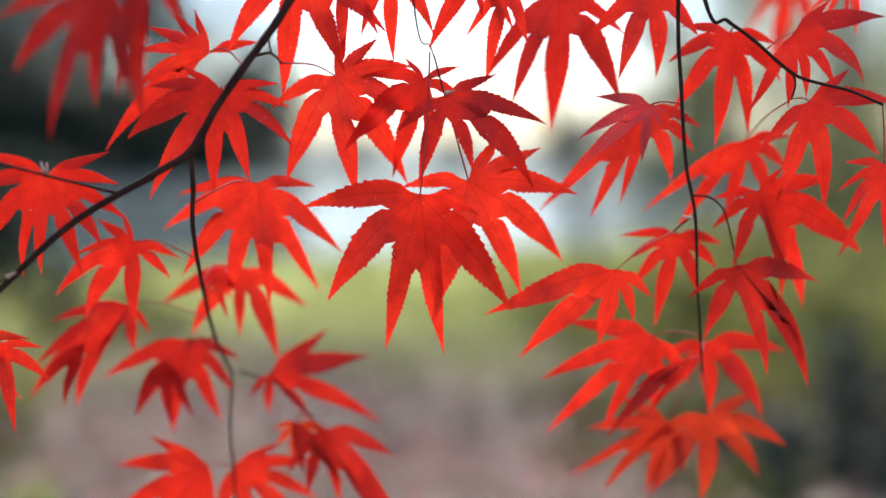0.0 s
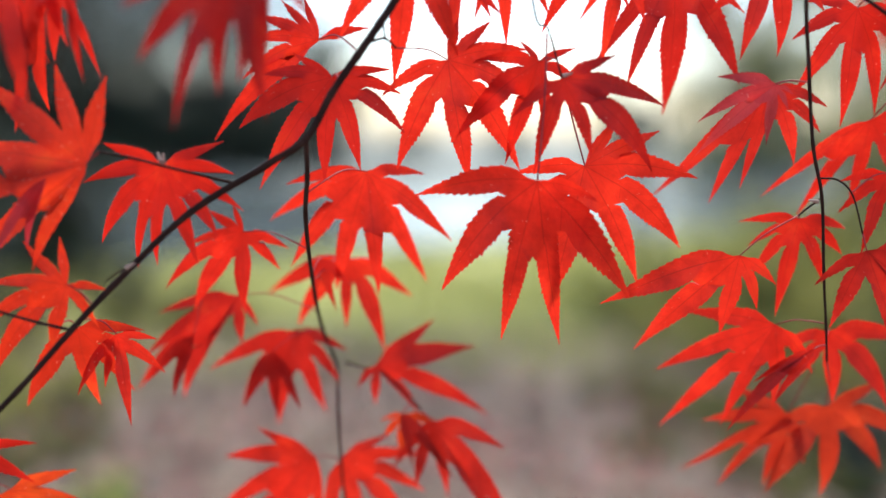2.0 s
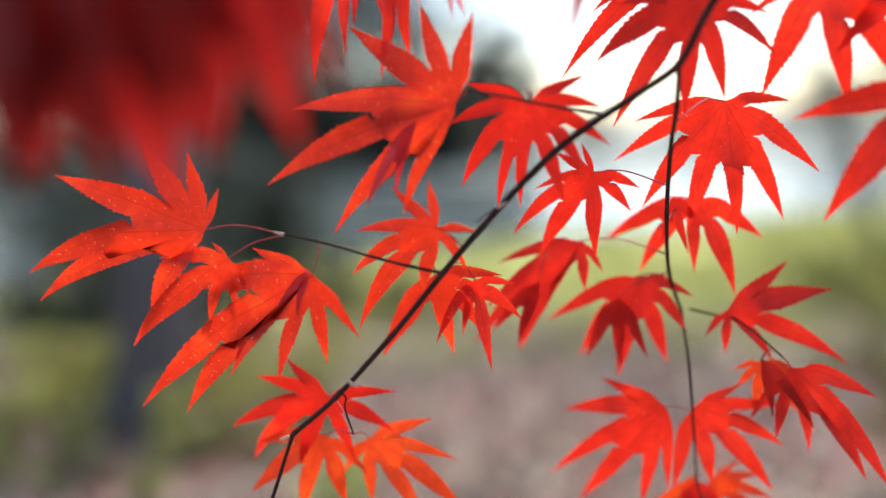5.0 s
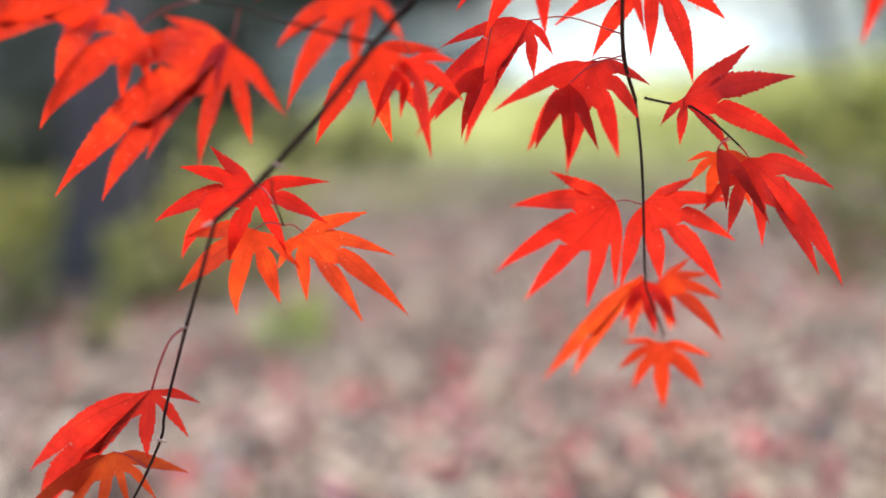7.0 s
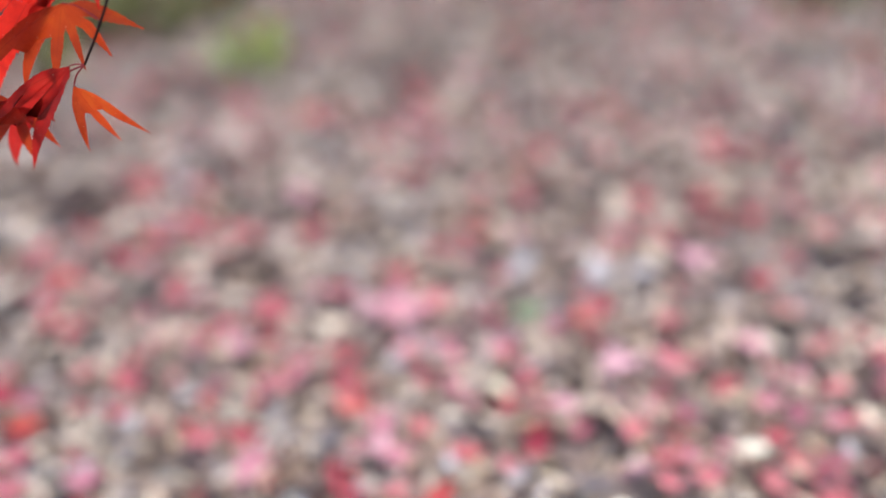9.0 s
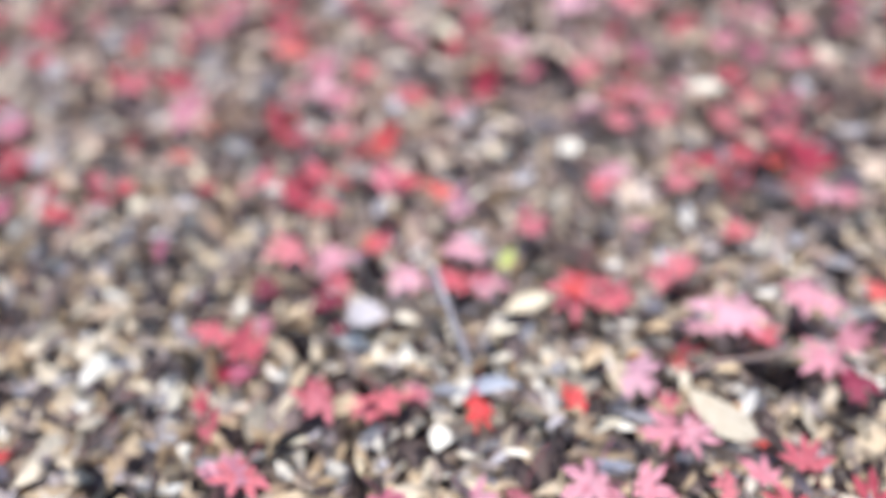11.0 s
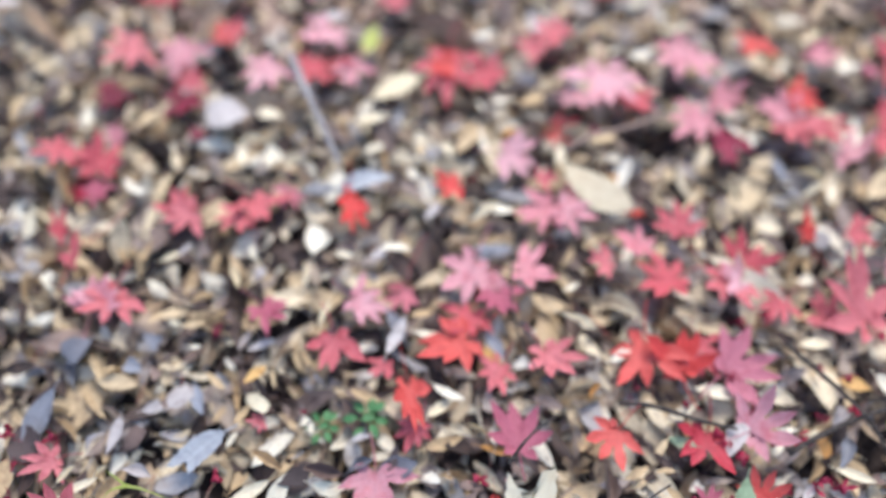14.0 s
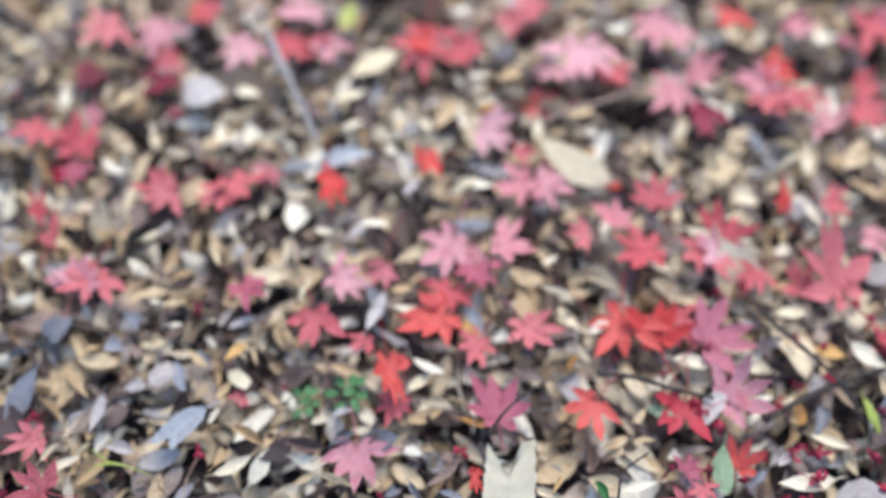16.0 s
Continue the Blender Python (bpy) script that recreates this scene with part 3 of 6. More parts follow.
def grass(name, seed, count, x0, x1, y0, y1, h, material, label):
    rng = np.random.default_rng(seed)
    verts, faces = [], []
    for _ in range(count):
        x, y = rng.uniform(x0, x1), y0 + (y1 - y0) * rng.random() ** 0.7
        if noise.noise(Vector((x * 1.3, y * 1.3, 2.0))) < -0.25:
            continue
        z = ground_height(x, y)
        if z < -0.12:
            continue
        q, hh = rng.uniform(0, 6.28), h * rng.uniform(0.5, 1.3)
        w, bend = 0.006 + 0.004 * rng.random(), hh * rng.uniform(0.2, 0.8)
        c, s = math.cos(q), math.sin(q)
        k = len(verts)
        verts += [(x - s * w, y + c * w, z), (x + s * w, y - c * w, z), (x + c * bend * 0.4 + s * w * 0.8, y + s * bend * 0.4 - c * w * 0.8, z + hh * 0.6), (x + c * bend * 0.4 - s * w * 0.8, y + s * bend * 0.4 + c * w * 0.8, z + hh * 0.6), (x + c * bend, y + s * bend, z + hh)]
        faces += [(k, k + 1, k + 2, k + 3), (k + 3, k + 2, k + 4)]
    return tagged(raw(name, verts, faces, material, smooth=False), label, "grass", kind="stuff")


grass("grass", 91, 24000, -3.6, 4.4, 3.6, 9.6, 0.09, GRASS, "short yellow-green grass on the bank of the pond")

# ---- the Japanese maple ----
LOBES = ((0.0, 1.0), (38.0, 0.99), (-38.0, 0.98), (79.0, 0.84), (-79.0, 0.83), (122.0, 0.42), (-122.0, 0.40))
STEMS = []
maple = tagged(new("japanese_maple"), "Japanese maple with drooping twigs of translucent scarlet leaves", "tree")


def stem(name, points, r0, r1, material=None, label="", steps=9, sides=8, knots=0.10):
    line = spline(points, steps)
    STEMS.extend(line)
    return part(name, tube(bmesh.new(), line, r0, r1, sides, knots), material or TWIG, maple, label)


def maple_leaf(base, tip, spin=0.0, droop=0.22, spread=1.0, fold=0.22, material=None, stalk=True, seed=0, lobes=7, reach=0.055, shape=None, sag=0.65, broad=1.0):
    """A palmate, saw-edged leaf from its stalk's end to the tip of its middle lobe, hung on the nearest stem. spin turns its face about that line."""
    rng = random.Random(seed * 7 + int(abs(base[0]) * 9e4) + int(abs(tip[2]) * 7e4))
    base, tip = Vector(base), Vector(tip)
    size = (tip - base).length
    down = (tip - base) / size
    front = Vector((0, -1, 0.0 if shape else 0.15))
    front = (front - down * front.dot(down)).normalized()
    front = Matrix.Rotation(radians(spin), 3, down) @ front
    side = down.cross(front)
    bm = bmesh.new()
    uvs = {}
    order = shape or sorted((a * spread + rng.uniform(-4, 4), w * rng.uniform(0.92, 1.05)) for a, w in LOBES[:lobes])
    hang = math.degrees(math.atan2(-side.z, -down.z))
    centre = bm.verts.new(base)
    uvs[centre] = (0.0, 0.5)

    def put(u, v, lift, lobe_dir, across, length, s, tag):
        ang, du = lobe_dir, u / 6
        at, gone = Vector((0.0, 0.0)), 0.0
        for _ in range(6):
            off = (ang - hang + 180) % 360 - 180
            bow = sag * max(0.0, 1 - (abs(off) / 120) ** 2)
            turn = radians(hang + off * (1 + bow * (0.5 - (gone + du / 2) / length)))
            at += Vector((math.cos(turn), math.sin(turn))) * du
            gone += du
        p = base + (down * (at.x - v * math.sin(turn)) + side * (at.y + v * math.cos(turn))) * size + front * lift * size
        vert = bm.verts.new(p)
        uvs[vert] = tag
        return vert

    # each lobe bends, twists, leans and curls in its own way
    ways = [(droop * rng.uniform(0.6, 1.5) * (1 + 0.5 * abs(a) / 70), rng.uniform(-0.3, 0.3), rng.uniform(-0.07, 0.07), rng.uniform(-0.22, 0.22), rng.uniform(-0.1, 0.5)) for a, _ in order]

    def rise(k, u):
        bend, _, _, lean, curl = ways[k]
        return -bend * u * u + lean * max(0.0, u - 0.22) - curl * max(0.0, u - 0.62) ** 2

    sinus = []
    angles = [a for a, _ in order]
    edges = [angles[0] - 22] + [(a + b) / 2 for a, b in zip(angles, angles[1:])] + [angles[-1] + 22]
    for k, e in enumerate(edges):
        i, j = max(0, k - 1), min(len(order) - 1, k)
        near = min(order[i][1], order[j][1])
        gap = angles[k] - angles[k - 1] if 0 < k < len(edges) - 1 else 180
        r = near * min(0.39 + 0.014 * max(0.0, 24 - gap), 0.098 / math.tan(radians(max(gap, 8) / 2))) * rng.uniform(0.88, 1.06) if gap < 150 else 0.06
        q = radians(e)
        d = down * math.cos(q) + side * math.sin(q)
        half = r * math.sin(radians(min(80, gap / 2)))
        vert = bm.verts.new(base + d * r * size + front * size * (0.5 * (rise(i, r) + rise(j, r)) + fold * half))
        uvs[vert] = (0.2, 0.0)
        sinus.append((vert, r, e))
    for k, (a, length) in enumerate(order):
        d, across = a, 0
        _, twist, sway, _, _ = ways[k]
        near = min([abs(a - b) for b, _ in order if b != a] or [40])
        wide = 0.103 * broad * length ** 0.95 * rng.uniform(0.9, 1.1) * max(0.5, min(1.0, near / 30))
        (lv, lr, le), (rv, rr, re) = sinus[k], sinus[k + 1]
        # each margin starts at its own notch
        sl = max(0.05, min(0.62, lr * math.cos(radians(min(80, a - le))) / length))
        sr = max(0.05, min(0.62, rr * math.cos(radians(min(80, re - a))) / length))
        s0 = 0.5 * (sl + sr)
        w0l, w0r = lr * math.sin(radians(min(80, a - le))), rr * math.sin(radians(min(80, re - a)))
        left, mid, right = [lv], [], [rv]
        n = max(12, int(32 * length))
        mid.append(put(s0 * length, 0, rise(k, s0 * length), d, across, length, s0, (s0, 0.5)))
        for j in range(1, n + 1):
            f = j / n
            s = s0 + (1 - s0) * f
            u = s * length
            lift = rise(k, u)
            drift = sway * u * u
            if j == n:
                tipv = put(u, drift, lift, d, across, length, s, (1.0, 0.5))
                break
            peak = 0.24
            if f < peak:
                g = math.sin(f / peak * math.pi / 2)
                wl, wr = w0l + (wide - w0l) * g, w0r + (wide - w0r) * g
            else:
                g = (f - peak) / (1 - peak)
                wl = wr = wide * (1 - g) ** 0.92 * (1 - 0.3 * g * g) * (1 + 0.16 * math.sin(g * math.pi))
            # saw teeth point towards the tip, now and then a longer one
            tooth = rng.uniform(0.08, 0.15) if rng.random() < 0.3 else rng.uniform(0.02, 0.08)
            saw = 1 + tooth if j % 2 else 0.95 + rng.uniform(-0.02, 0.02)
            step = (0.95 if j % 2 else rng.uniform(-0.2, 0.3)) * (1 - s0) * length / n
            mid.append(put(u, drift, lift, d, across, length, s, (s, 0.5)))
            ul, ur = (sl + (1 - sl) * f) * length + step, (sr + (1 - sr) * f) * length + step
            left.append(put(ul, sway * ul * ul - wl * saw, rise(k, ul) + wl * (fold + twist), d, across, length, s, (s, 0.0)))
            right.append(put(ur, sway * ur * ur + wr * saw, rise(k, ur) + wr * (fold - twist), d, across, length, s, (s, 1.0)))
        bm.faces.new((centre, left[0], mid[0]))
        bm.faces.new((centre, mid[0], right[0]))
        for j in range(len(mid) - 1):
            bm.faces.new((left[j], left[j + 1], mid[j + 1], mid[j]))
            bm.faces.new((mid[j], mid[j + 1], right[j + 1], right[j]))
        bm.faces.new((left[-1], tipv, mid[-1]))
        bm.faces.new((mid[-1], tipv, right[-1]))
    layer = bm.loops.layers.uv.new("lobe")
    for f in bm.faces:
        for loop in f.loops:
            loop[layer].uv = uvs[loop.vert]
    leaf = part("leaf", bm, material or LEAF_RED, maple)
    if stalk:
        # the stalk arches from the nearest stem above
        above = [p for p in STEMS if p.z > base.z - 0.012]
        node = min(above, key=lambda p: (p - base).length + 0.25 * abs(p.y - base.y)) if above else base + Vector((0, 0, 0.04))
        if (node - base).length > reach:
            node = base - down * 0.03 + Vector((rng.uniform(-0.008, 0.008), 0.004, 0.012))
        gap = (node - base).length
        hump = node.lerp(base, 0.6) + Vector((0, 0, 0.06 * gap)) - down * 0.04 * gap
        part("leaf_stalk", tube(bmesh.new(), spline([node, hump, base], 6), 0.0005, 0.0004, 6), STALK, leaf, "thin red leaf stalk")
    return leaf


def bud(place, aim, r=0.0018):
    bm = bmesh.new()
    a, d = Vector(place), Vector(aim).normalized()
    tube(bm, [a, a + d * r * 0.8, a + d * r * 1.8, a + d * r * 2.6, a + d * r * 3.2], r * 0.7, r * 0.25, 8, 0.0)
    return part("bud", bm, BUD, maple, "small pale winter bud")

# trunk and limb stand beside and above the walk; the twigs hang down from the limb
stem("trunk", [(1.1500, -0.0500, -0.0500), (1.1400, -0.0200, 0.5000), (1.0500, 0.2000, 0.9500)], 0.05, 0.03, BARK, label="grey maple trunk beside the path", sides=12)
stem("limb", [(1.0500, 0.2000, 0.9500), (0.6600, 0.6200, 1.1700), (0.3600, 0.8000, 1.1700), (0.1150, 0.8350, 1.0861), (-0.2800, 0.8000, 1.1200)], 0.03, 0.006, label="dark limb arching overhead", sides=10)
stem("branch", [(0.1150, 0.8350, 1.0911), (0.0950, 0.8320, 1.0561), (0.0450, 0.8225, 0.9661), (0.0313, 0.8207, 0.9445), (0.0191, 0.8198, 0.9275), (0.0052, 0.8189, 0.9074), (-0.0083, 0.8177, 0.8842), (-0.0301, 0.8173, 0.8700), (-0.0729, 0.8155, 0.8434), (-0.1127, 0.8130, 0.8060), (-0.1345, 0.8080, 0.7827), (-0.1635, 0.8043, 0.7504), (-0.1959, 0.7975, 0.7179), (-0.2208, 0.7926, 0.6983)], 0.0025, 0.0014, label="thin dark drooping branch", knots=0.12)
stem("twig", [(-0.2208, 0.7926, 0.6983), (-0.2349, 0.7964, 0.6659), (-0.2476, 0.8008, 0.6380), (-0.2676, 0.8030, 0.5868), (-0.2718, 0.8035, 0.5716), (-0.2847, 0.8035, 0.5472), (-0.2979, 0.8030, 0.5257)], 0.0011, 0.0007, knots=0.15)
stem("twig", [(-0.0083, 0.8177, 0.8842), (-0.0093, 0.8270, 0.8636), (-0.0125, 0.8405, 0.8401), (-0.0140, 0.8732, 0.8021), (-0.0123, 0.9042, 0.7638), (-0.0046, 0.9216, 0.7350)], 0.0014, 0.0011, knots=0.15)
stem("twig", [(-0.0046, 0.9216, 0.7350), (-0.0019, 0.8991, 0.6989), (0.0009, 0.9093, 0.6320), (0.0038, 0.9145, 0.6153), (0.0140, 0.9247, 0.5863)], 0.0009, 0.0006)
stem("twig", [(0.0005, 0.9196, 0.7371), (0.0145, 0.9145, 0.7341), (0.0254, 0.9093, 0.7329), (0.0390, 0.8991, 0.7235), (0.0515, 0.8940, 0.7118)], 0.0008, 0.0006)
stem("twig", [(-0.0477, 0.8173, 0.8607), (-0.0669, 0.8155, 0.8656), (-0.0845, 0.8137, 0.8701), (-0.1021, 0.8117, 0.8749), (-0.1161, 0.8093, 0.8776)], 0.0009, 0.0006)
stem("twig", [(-0.1345, 0.8080, 0.7824), (-0.1524, 0.8080, 0.7866), (-0.1740, 0.8075, 0.7931), (-0.1987, 0.8068, 0.8012), (-0.2206, 0.8060, 0.8068)], 0.001, 0.0006)
stem("twig", [(0.2595, 0.8270, 1.0914), (0.2595, 0.8270, 0.9714), (0.2645, 0.8315, 0.9248), (0.2708, 0.8360, 0.8797), (0.2790, 0.8405, 0.8498), (0.2837, 0.8450, 0.8086), (0.2897, 0.8521, 0.7726), (0.2923, 0.8549, 0.7524)], 0.0013, 0.0007, knots=0.15)
stem("twig", [(0.2789, 0.8405, 0.8504), (0.2722, 0.8432, 0.8444), (0.2687, 0.8478, 0.8396)], 0.0006, 0.0005)
stem("twig", [(0.2772, 0.8387, 0.8615), (0.2876, 0.8405, 0.8602), (0.2975, 0.8432, 0.8514), (0.3031, 0.8405, 0.8298)], 0.0006, 0.0005)
stem("twig", [(0.2446, 0.8270, 1.0917), (0.2746, 0.8270, 0.9717), (0.2874, 0.8252, 0.9603), (0.3021, 0.8243, 0.9502), (0.3252, 0.8225, 0.9317), (0.3418, 0.8225, 0.9263), (0.3584, 0.8225, 0.9228), (0.3786, 0.8225, 0.9152)], 0.0012, 0.0008, knots=0.12)
stem("twig", [(0.3252, 0.8225, 0.9317), (0.3276, 0.8234, 0.9255), (0.3265, 0.8252, 0.9176)], 0.0006, 0.0005)
stem("twig", [(0.0995, 0.8270, 1.0860), (0.1129, 0.8270, 0.9590), (0.1216, 0.8270, 0.9423), (0.1292, 0.8261, 0.9175)], 0.0006, 0.0004, knots=0.15)
stem("leaf_stalk", [(0.1210, 0.8270, 0.9401), (0.1201, 0.8261, 0.9064), (0.1177, 0.8252, 0.8748), (0.1165, 0.8252, 0.8614)], 0.0006, 0.00045, STALK, label="thin red leaf stalk", knots=0.02)
stem("leaf_stalk", [(0.1236, 0.8288, 0.9378), (0.1312, 0.8342, 0.9131), (0.1391, 0.8396, 0.8876), (0.1449, 0.8423, 0.8687)], 0.0006, 0.00045, STALK, label="thin red leaf stalk", knots=0.02)
stem("twig", [(0.0266, 0.8207, 0.9353), (0.0341, 0.8225, 0.9371), (0.0399, 0.8252, 0.9323)], 0.0008, 0.0007)
stem("twig", [(0.0341, 0.8225, 0.9371), (0.0334, 0.8234, 0.9442)], 0.0006, 0.0005)
stem("twig", [(-0.1530, 0.8155, 1.0337), (-0.1630, 0.8155, 0.9737), (-0.1441, 0.8155, 0.9808), (-0.1755, 0.8130, 0.9625)], 0.001, 0.0007)
stem("twig", [(-0.0991, 0.8043, 0.8173), (-0.1070, 0.8055, 0.8144), (-0.1151, 0.8068, 0.8091)], 0.0005, 0.0004)
stem("twig", [(-0.1938, 0.7948, 0.7220), (-0.1931, 0.8055, 0.7153), (-0.1963, 0.8130, 0.7060), (-0.1982, 0.8315, 0.6856)], 0.0006, 0.0005)
stem("leaf_stalk", [(-0.2476, 0.8008, 0.6380), (-0.2570, 0.8000, 0.6310), (-0.2660, 0.8010, 0.6160), (-0.2739, 0.8035, 0.5996)], 0.0007, 0.0006, STALK, label="thin red leaf stalk", knots=0.02)
bud((-0.0847, 0.8170, 0.8709), (0, 0, 1))
bud((-0.0851, 0.8137, 0.8719), (-0.3, 0, 1))
bud((-0.2230, 0.7926, 0.6971), (-1, 0, -0.3))
bud((-0.1884, 0.7975, 0.7263), (1, 0, -0.6))
bud((-0.2469, 0.8008, 0.6380), (-1, 0, -0.2))
bud((-0.2216, 0.8060, 0.8069), (-1, 0, 0.3))
bud((-0.2748, 0.8030, 0.5691), (1, 0, -0.3))
bud((0.2770, 0.8405, 0.8481), (-1, 0, 0.2))
bud((0.1295, 0.8261, 0.9175), (1, 0, 0.3))
bud((-0.1031, 0.8043, 0.8165), (1, 0, 0.5))
# leaves of the middle and the fork
maple_leaf((0.1165, 0.8252, 0.8614), (0.1257, 0.8252, 0.7723), droop=0.14, shape=((-64.0, 0.41), (-29.3, 0.97), (-0.0, 1.09), (17.2, 1.05), (48.8, 0.93), (87.9, 0.76),), stalk=False, seed=34)
maple_leaf((0.1449, 0.8423, 0.8687), (0.1386, 0.8423, 0.7904), droop=0.14, shape=((-149.7, 0.43), (-118.7, 0.59), (-87.7, 0.83), (-56.1, 1.01), (-30.0, 1.01), (5.0, 1.0), (39.4, 0.75), (78.7, 0.52),), stalk=False, seed=35)
maple_leaf((0.1298, 0.8261, 0.9166), (0.1813, 0.8261, 0.8714), droop=0.14, shape=((-63.7, 0.46), (-25.0, 0.92), (-0.0, 1.09), (25.3, 0.68), (64.1, 0.78), (99.5, 0.51),), material=LEAF_DARK, seed=36)
maple_leaf((0.1184, 0.8405, 0.9266), (0.0782, 0.8405, 0.8874), droop=0.14, shape=((-153.2, 0.39), (-103.8, 0.56), (-54.4, 0.82), (-30.9, 1.07), (0.0, 1.09), (45.3, 0.64), (90.6, 0.29),), seed=37)
maple_leaf((0.0678, 0.8450, 0.9276), (0.1077, 0.8450, 0.8697), droop=0.14, shape=((-130.4, 0.35), (-97.6, 0.47), (-64.7, 0.66), (-30.3, 0.76), (0.0, 1.09), (28.0, 1.04), (60.4, 0.99), (97.0, 0.62),), seed=38)
maple_leaf((0.0031, 0.8450, 0.9184), (-0.0345, 0.8450, 0.8575), droop=0.14, shape=((-129.8, 0.47), (-107.6, 0.56), (-85.4, 0.74), (-49.6, 0.77), (-24.0, 0.85), (-0.0, 1.09), (33.0, 0.87), (61.6, 0.57), (90.2, 0.36),), material=LEAF_DARK, seed=39)
maple_leaf((-0.0064, 0.8662, 0.9411), (-0.0646, 0.8662, 0.8858), droop=0.14, shape=((-149.4, 0.37), (0.0, 1.09), (18.7, 0.64), (41.8, 0.53), (64.9, 0.51), (89.6, 0.39), (114.3, 0.33),), seed=40)
maple_leaf((-0.0326, 0.7514, 0.9622), (-0.0612, 0.7514, 0.8958), droop=0.14, shape=((-36.5, 0.78), (-11.9, 0.81), (-0.0, 1.09), (23.2, 0.86), (46.5, 0.76),), material=LEAF_GARNET, seed=41)
maple_leaf((-0.0187, 0.7717, 0.9765), (-0.0275, 0.7717, 0.9013), droop=0.14, shape=((-31.6, 0.5), (0.0, 1.09), (9.1, 0.9),), material=LEAF_GARNET, seed=42)
maple_leaf((0.0472, 0.8315, 0.9857), (0.0407, 0.8315, 0.9203), droop=0.14, shape=((-93.5, 0.66), (-59.5, 0.92), (-29.1, 0.94), (0.0, 1.09), (35.7, 0.95), (69.7, 0.68),), seed=43)
maple_leaf((-0.0857, 0.8198, 0.8699), (-0.1077, 0.8198, 0.8166), droop=0.14, shape=((-134.0, 0.58), (-106.9, 0.66), (-79.8, 0.84), (-58.5, 0.85), (-37.3, 0.99), (-14.4, 0.98), (0.0, 1.09), (24.4, 1.06), (56.9, 0.78), (89.4, 0.61),), seed=44)
maple_leaf((0.0198, 0.8732, 0.8646), (0.0484, 0.8732, 0.7969), droop=0.14, shape=((-62.4, 0.48), (-24.6, 0.9), (0.0, 1.09), (17.9, 1.06), (37.4, 1.07), (58.9, 1.02), (82.5, 0.95), (101.6, 0.69),), seed=45)
maple_leaf((-0.0545, 0.8732, 0.8286), (-0.1032, 0.8732, 0.7989), droop=0.14, shape=((-126.2, 0.5), (-96.3, 0.56), (-56.2, 0.9), (-25.1, 1.07), (0.0, 1.09), (19.2, 0.64), (59.6, 0.45), (100.1, 0.32),), seed=46)
maple_leaf((0.0045, 0.9093, 0.8083), (0.0288, 0.9093, 0.7515), droop=0.14, shape=((-30.5, 0.81), (0.0, 1.09), (27.2, 0.75), (60.5, 0.95), (86.2, 1.05),), seed=47)
maple_leaf((-0.0644, 0.8991, 0.7856), (-0.1300, 0.8991, 0.7196), droop=0.14, shape=((-75.5, 0.25), (-45.9, 0.34), (-16.2, 0.48), (-12.8, 0.94), (0.0, 1.09), (10.6, 0.8), (30.3, 0.59),), material=LEAF_DARK, seed=48)
maple_leaf((-0.0303, 0.9093, 0.7610), (-0.0442, 0.9093, 0.6966), droop=0.14, shape=((-77.6, 0.57), (-51.2, 0.73), (-24.9, 0.99), (-0.0, 1.09), (22.3, 1.06), (47.9, 1.0),), material=LEAF_DARK, seed=49)
maple_leaf((-0.1237, 0.8450, 0.7723), (-0.1174, 0.8450, 0.7231), droop=0.14, shape=((-72.0, 0.47), (-36.0, 0.73), (-0.0, 1.09), (21.4, 0.69), (42.6, 0.92),), seed=50)
# dark leaves added in among them for the shade where leaves overlap
maple_leaf((-0.0431, 0.9012, 0.7493), (-0.0448, 0.9012, 0.7040), droop=0.14, shape=((-23.3, 0.97), (0.0, 1.09), (28.6, 0.98),), material=LEAF_DARK, seed=52)
maple_leaf((-0.0906, 0.8902, 0.7623), (-0.1040, 0.8902, 0.7228), droop=0.14, shape=((-0.0, 1.09), (24.8, 1.06),), material=LEAF_DARK, seed=53)
maple_leaf((-0.0102, 0.8874, 0.8106), (-0.0045, 0.8874, 0.7787), droop=0.14, shape=((-31.1, 0.83), (0.0, 1.09), (22.8, 0.9),), material=LEAF_DARK, seed=54)
maple_leaf((0.0390, 0.8874, 0.7122), (0.0678, 0.8874, 0.6650), droop=0.14, shape=((-13.7, 0.49), (0.0, 1.09), (21.8, 0.68),), material=LEAF_GARNET, seed=55)
maple_leaf((0.0012, 0.9196, 0.6248), (0.0067, 0.9196, 0.5850), droop=0.14, shape=((-26.3, 1.02), (0.0, 1.09), (30.4, 0.89),), material=LEAF_DARK, seed=56)
# leaves of the twigs on the other side
maple_leaf((0.2479, 0.8450, 0.9128), (0.2014, 0.8450, 0.8502), droop=0.2, shape=((-109.6, 0.48), (-86.5, 0.53), (-63.5, 0.65), (-30.4, 0.76), (-16.7, 0.93), (0.0, 1.09),), material=LEAF_DARK, seed=58)
maple_leaf((0.2488, 0.8360, 0.9135), (0.2139, 0.8360, 0.8757), droop=0.05, shape=((-103.0, 0.22), (-69.0, 0.31), (-34.5, 0.65), (0.0, 1.09), (21.0, 0.88), (55.0, 0.63),), material=LEAF_MAUVE_SHEEN, seed=59)
maple_leaf((0.2987, 0.8521, 0.9568), (0.2942, 0.8521, 0.8958), droop=0.14, shape=((-84.1, 0.51), (-54.4, 0.73), (-24.8, 1.05), (-0.0, 1.09), (26.1, 0.94), (59.6, 0.66), (93.1, 0.48),), seed=60)
maple_leaf((0.3244, 0.8216, 0.9544), (0.3789, 0.8216, 0.9326), droop=0.14, shape=((-64.3, 0.47), (-36.4, 1.0), (0.0, 1.09), (25.0, 0.69), (46.9, 0.65), (68.8, 0.71), (90.3, 0.84),), material=LEAF_DARK, seed=61)
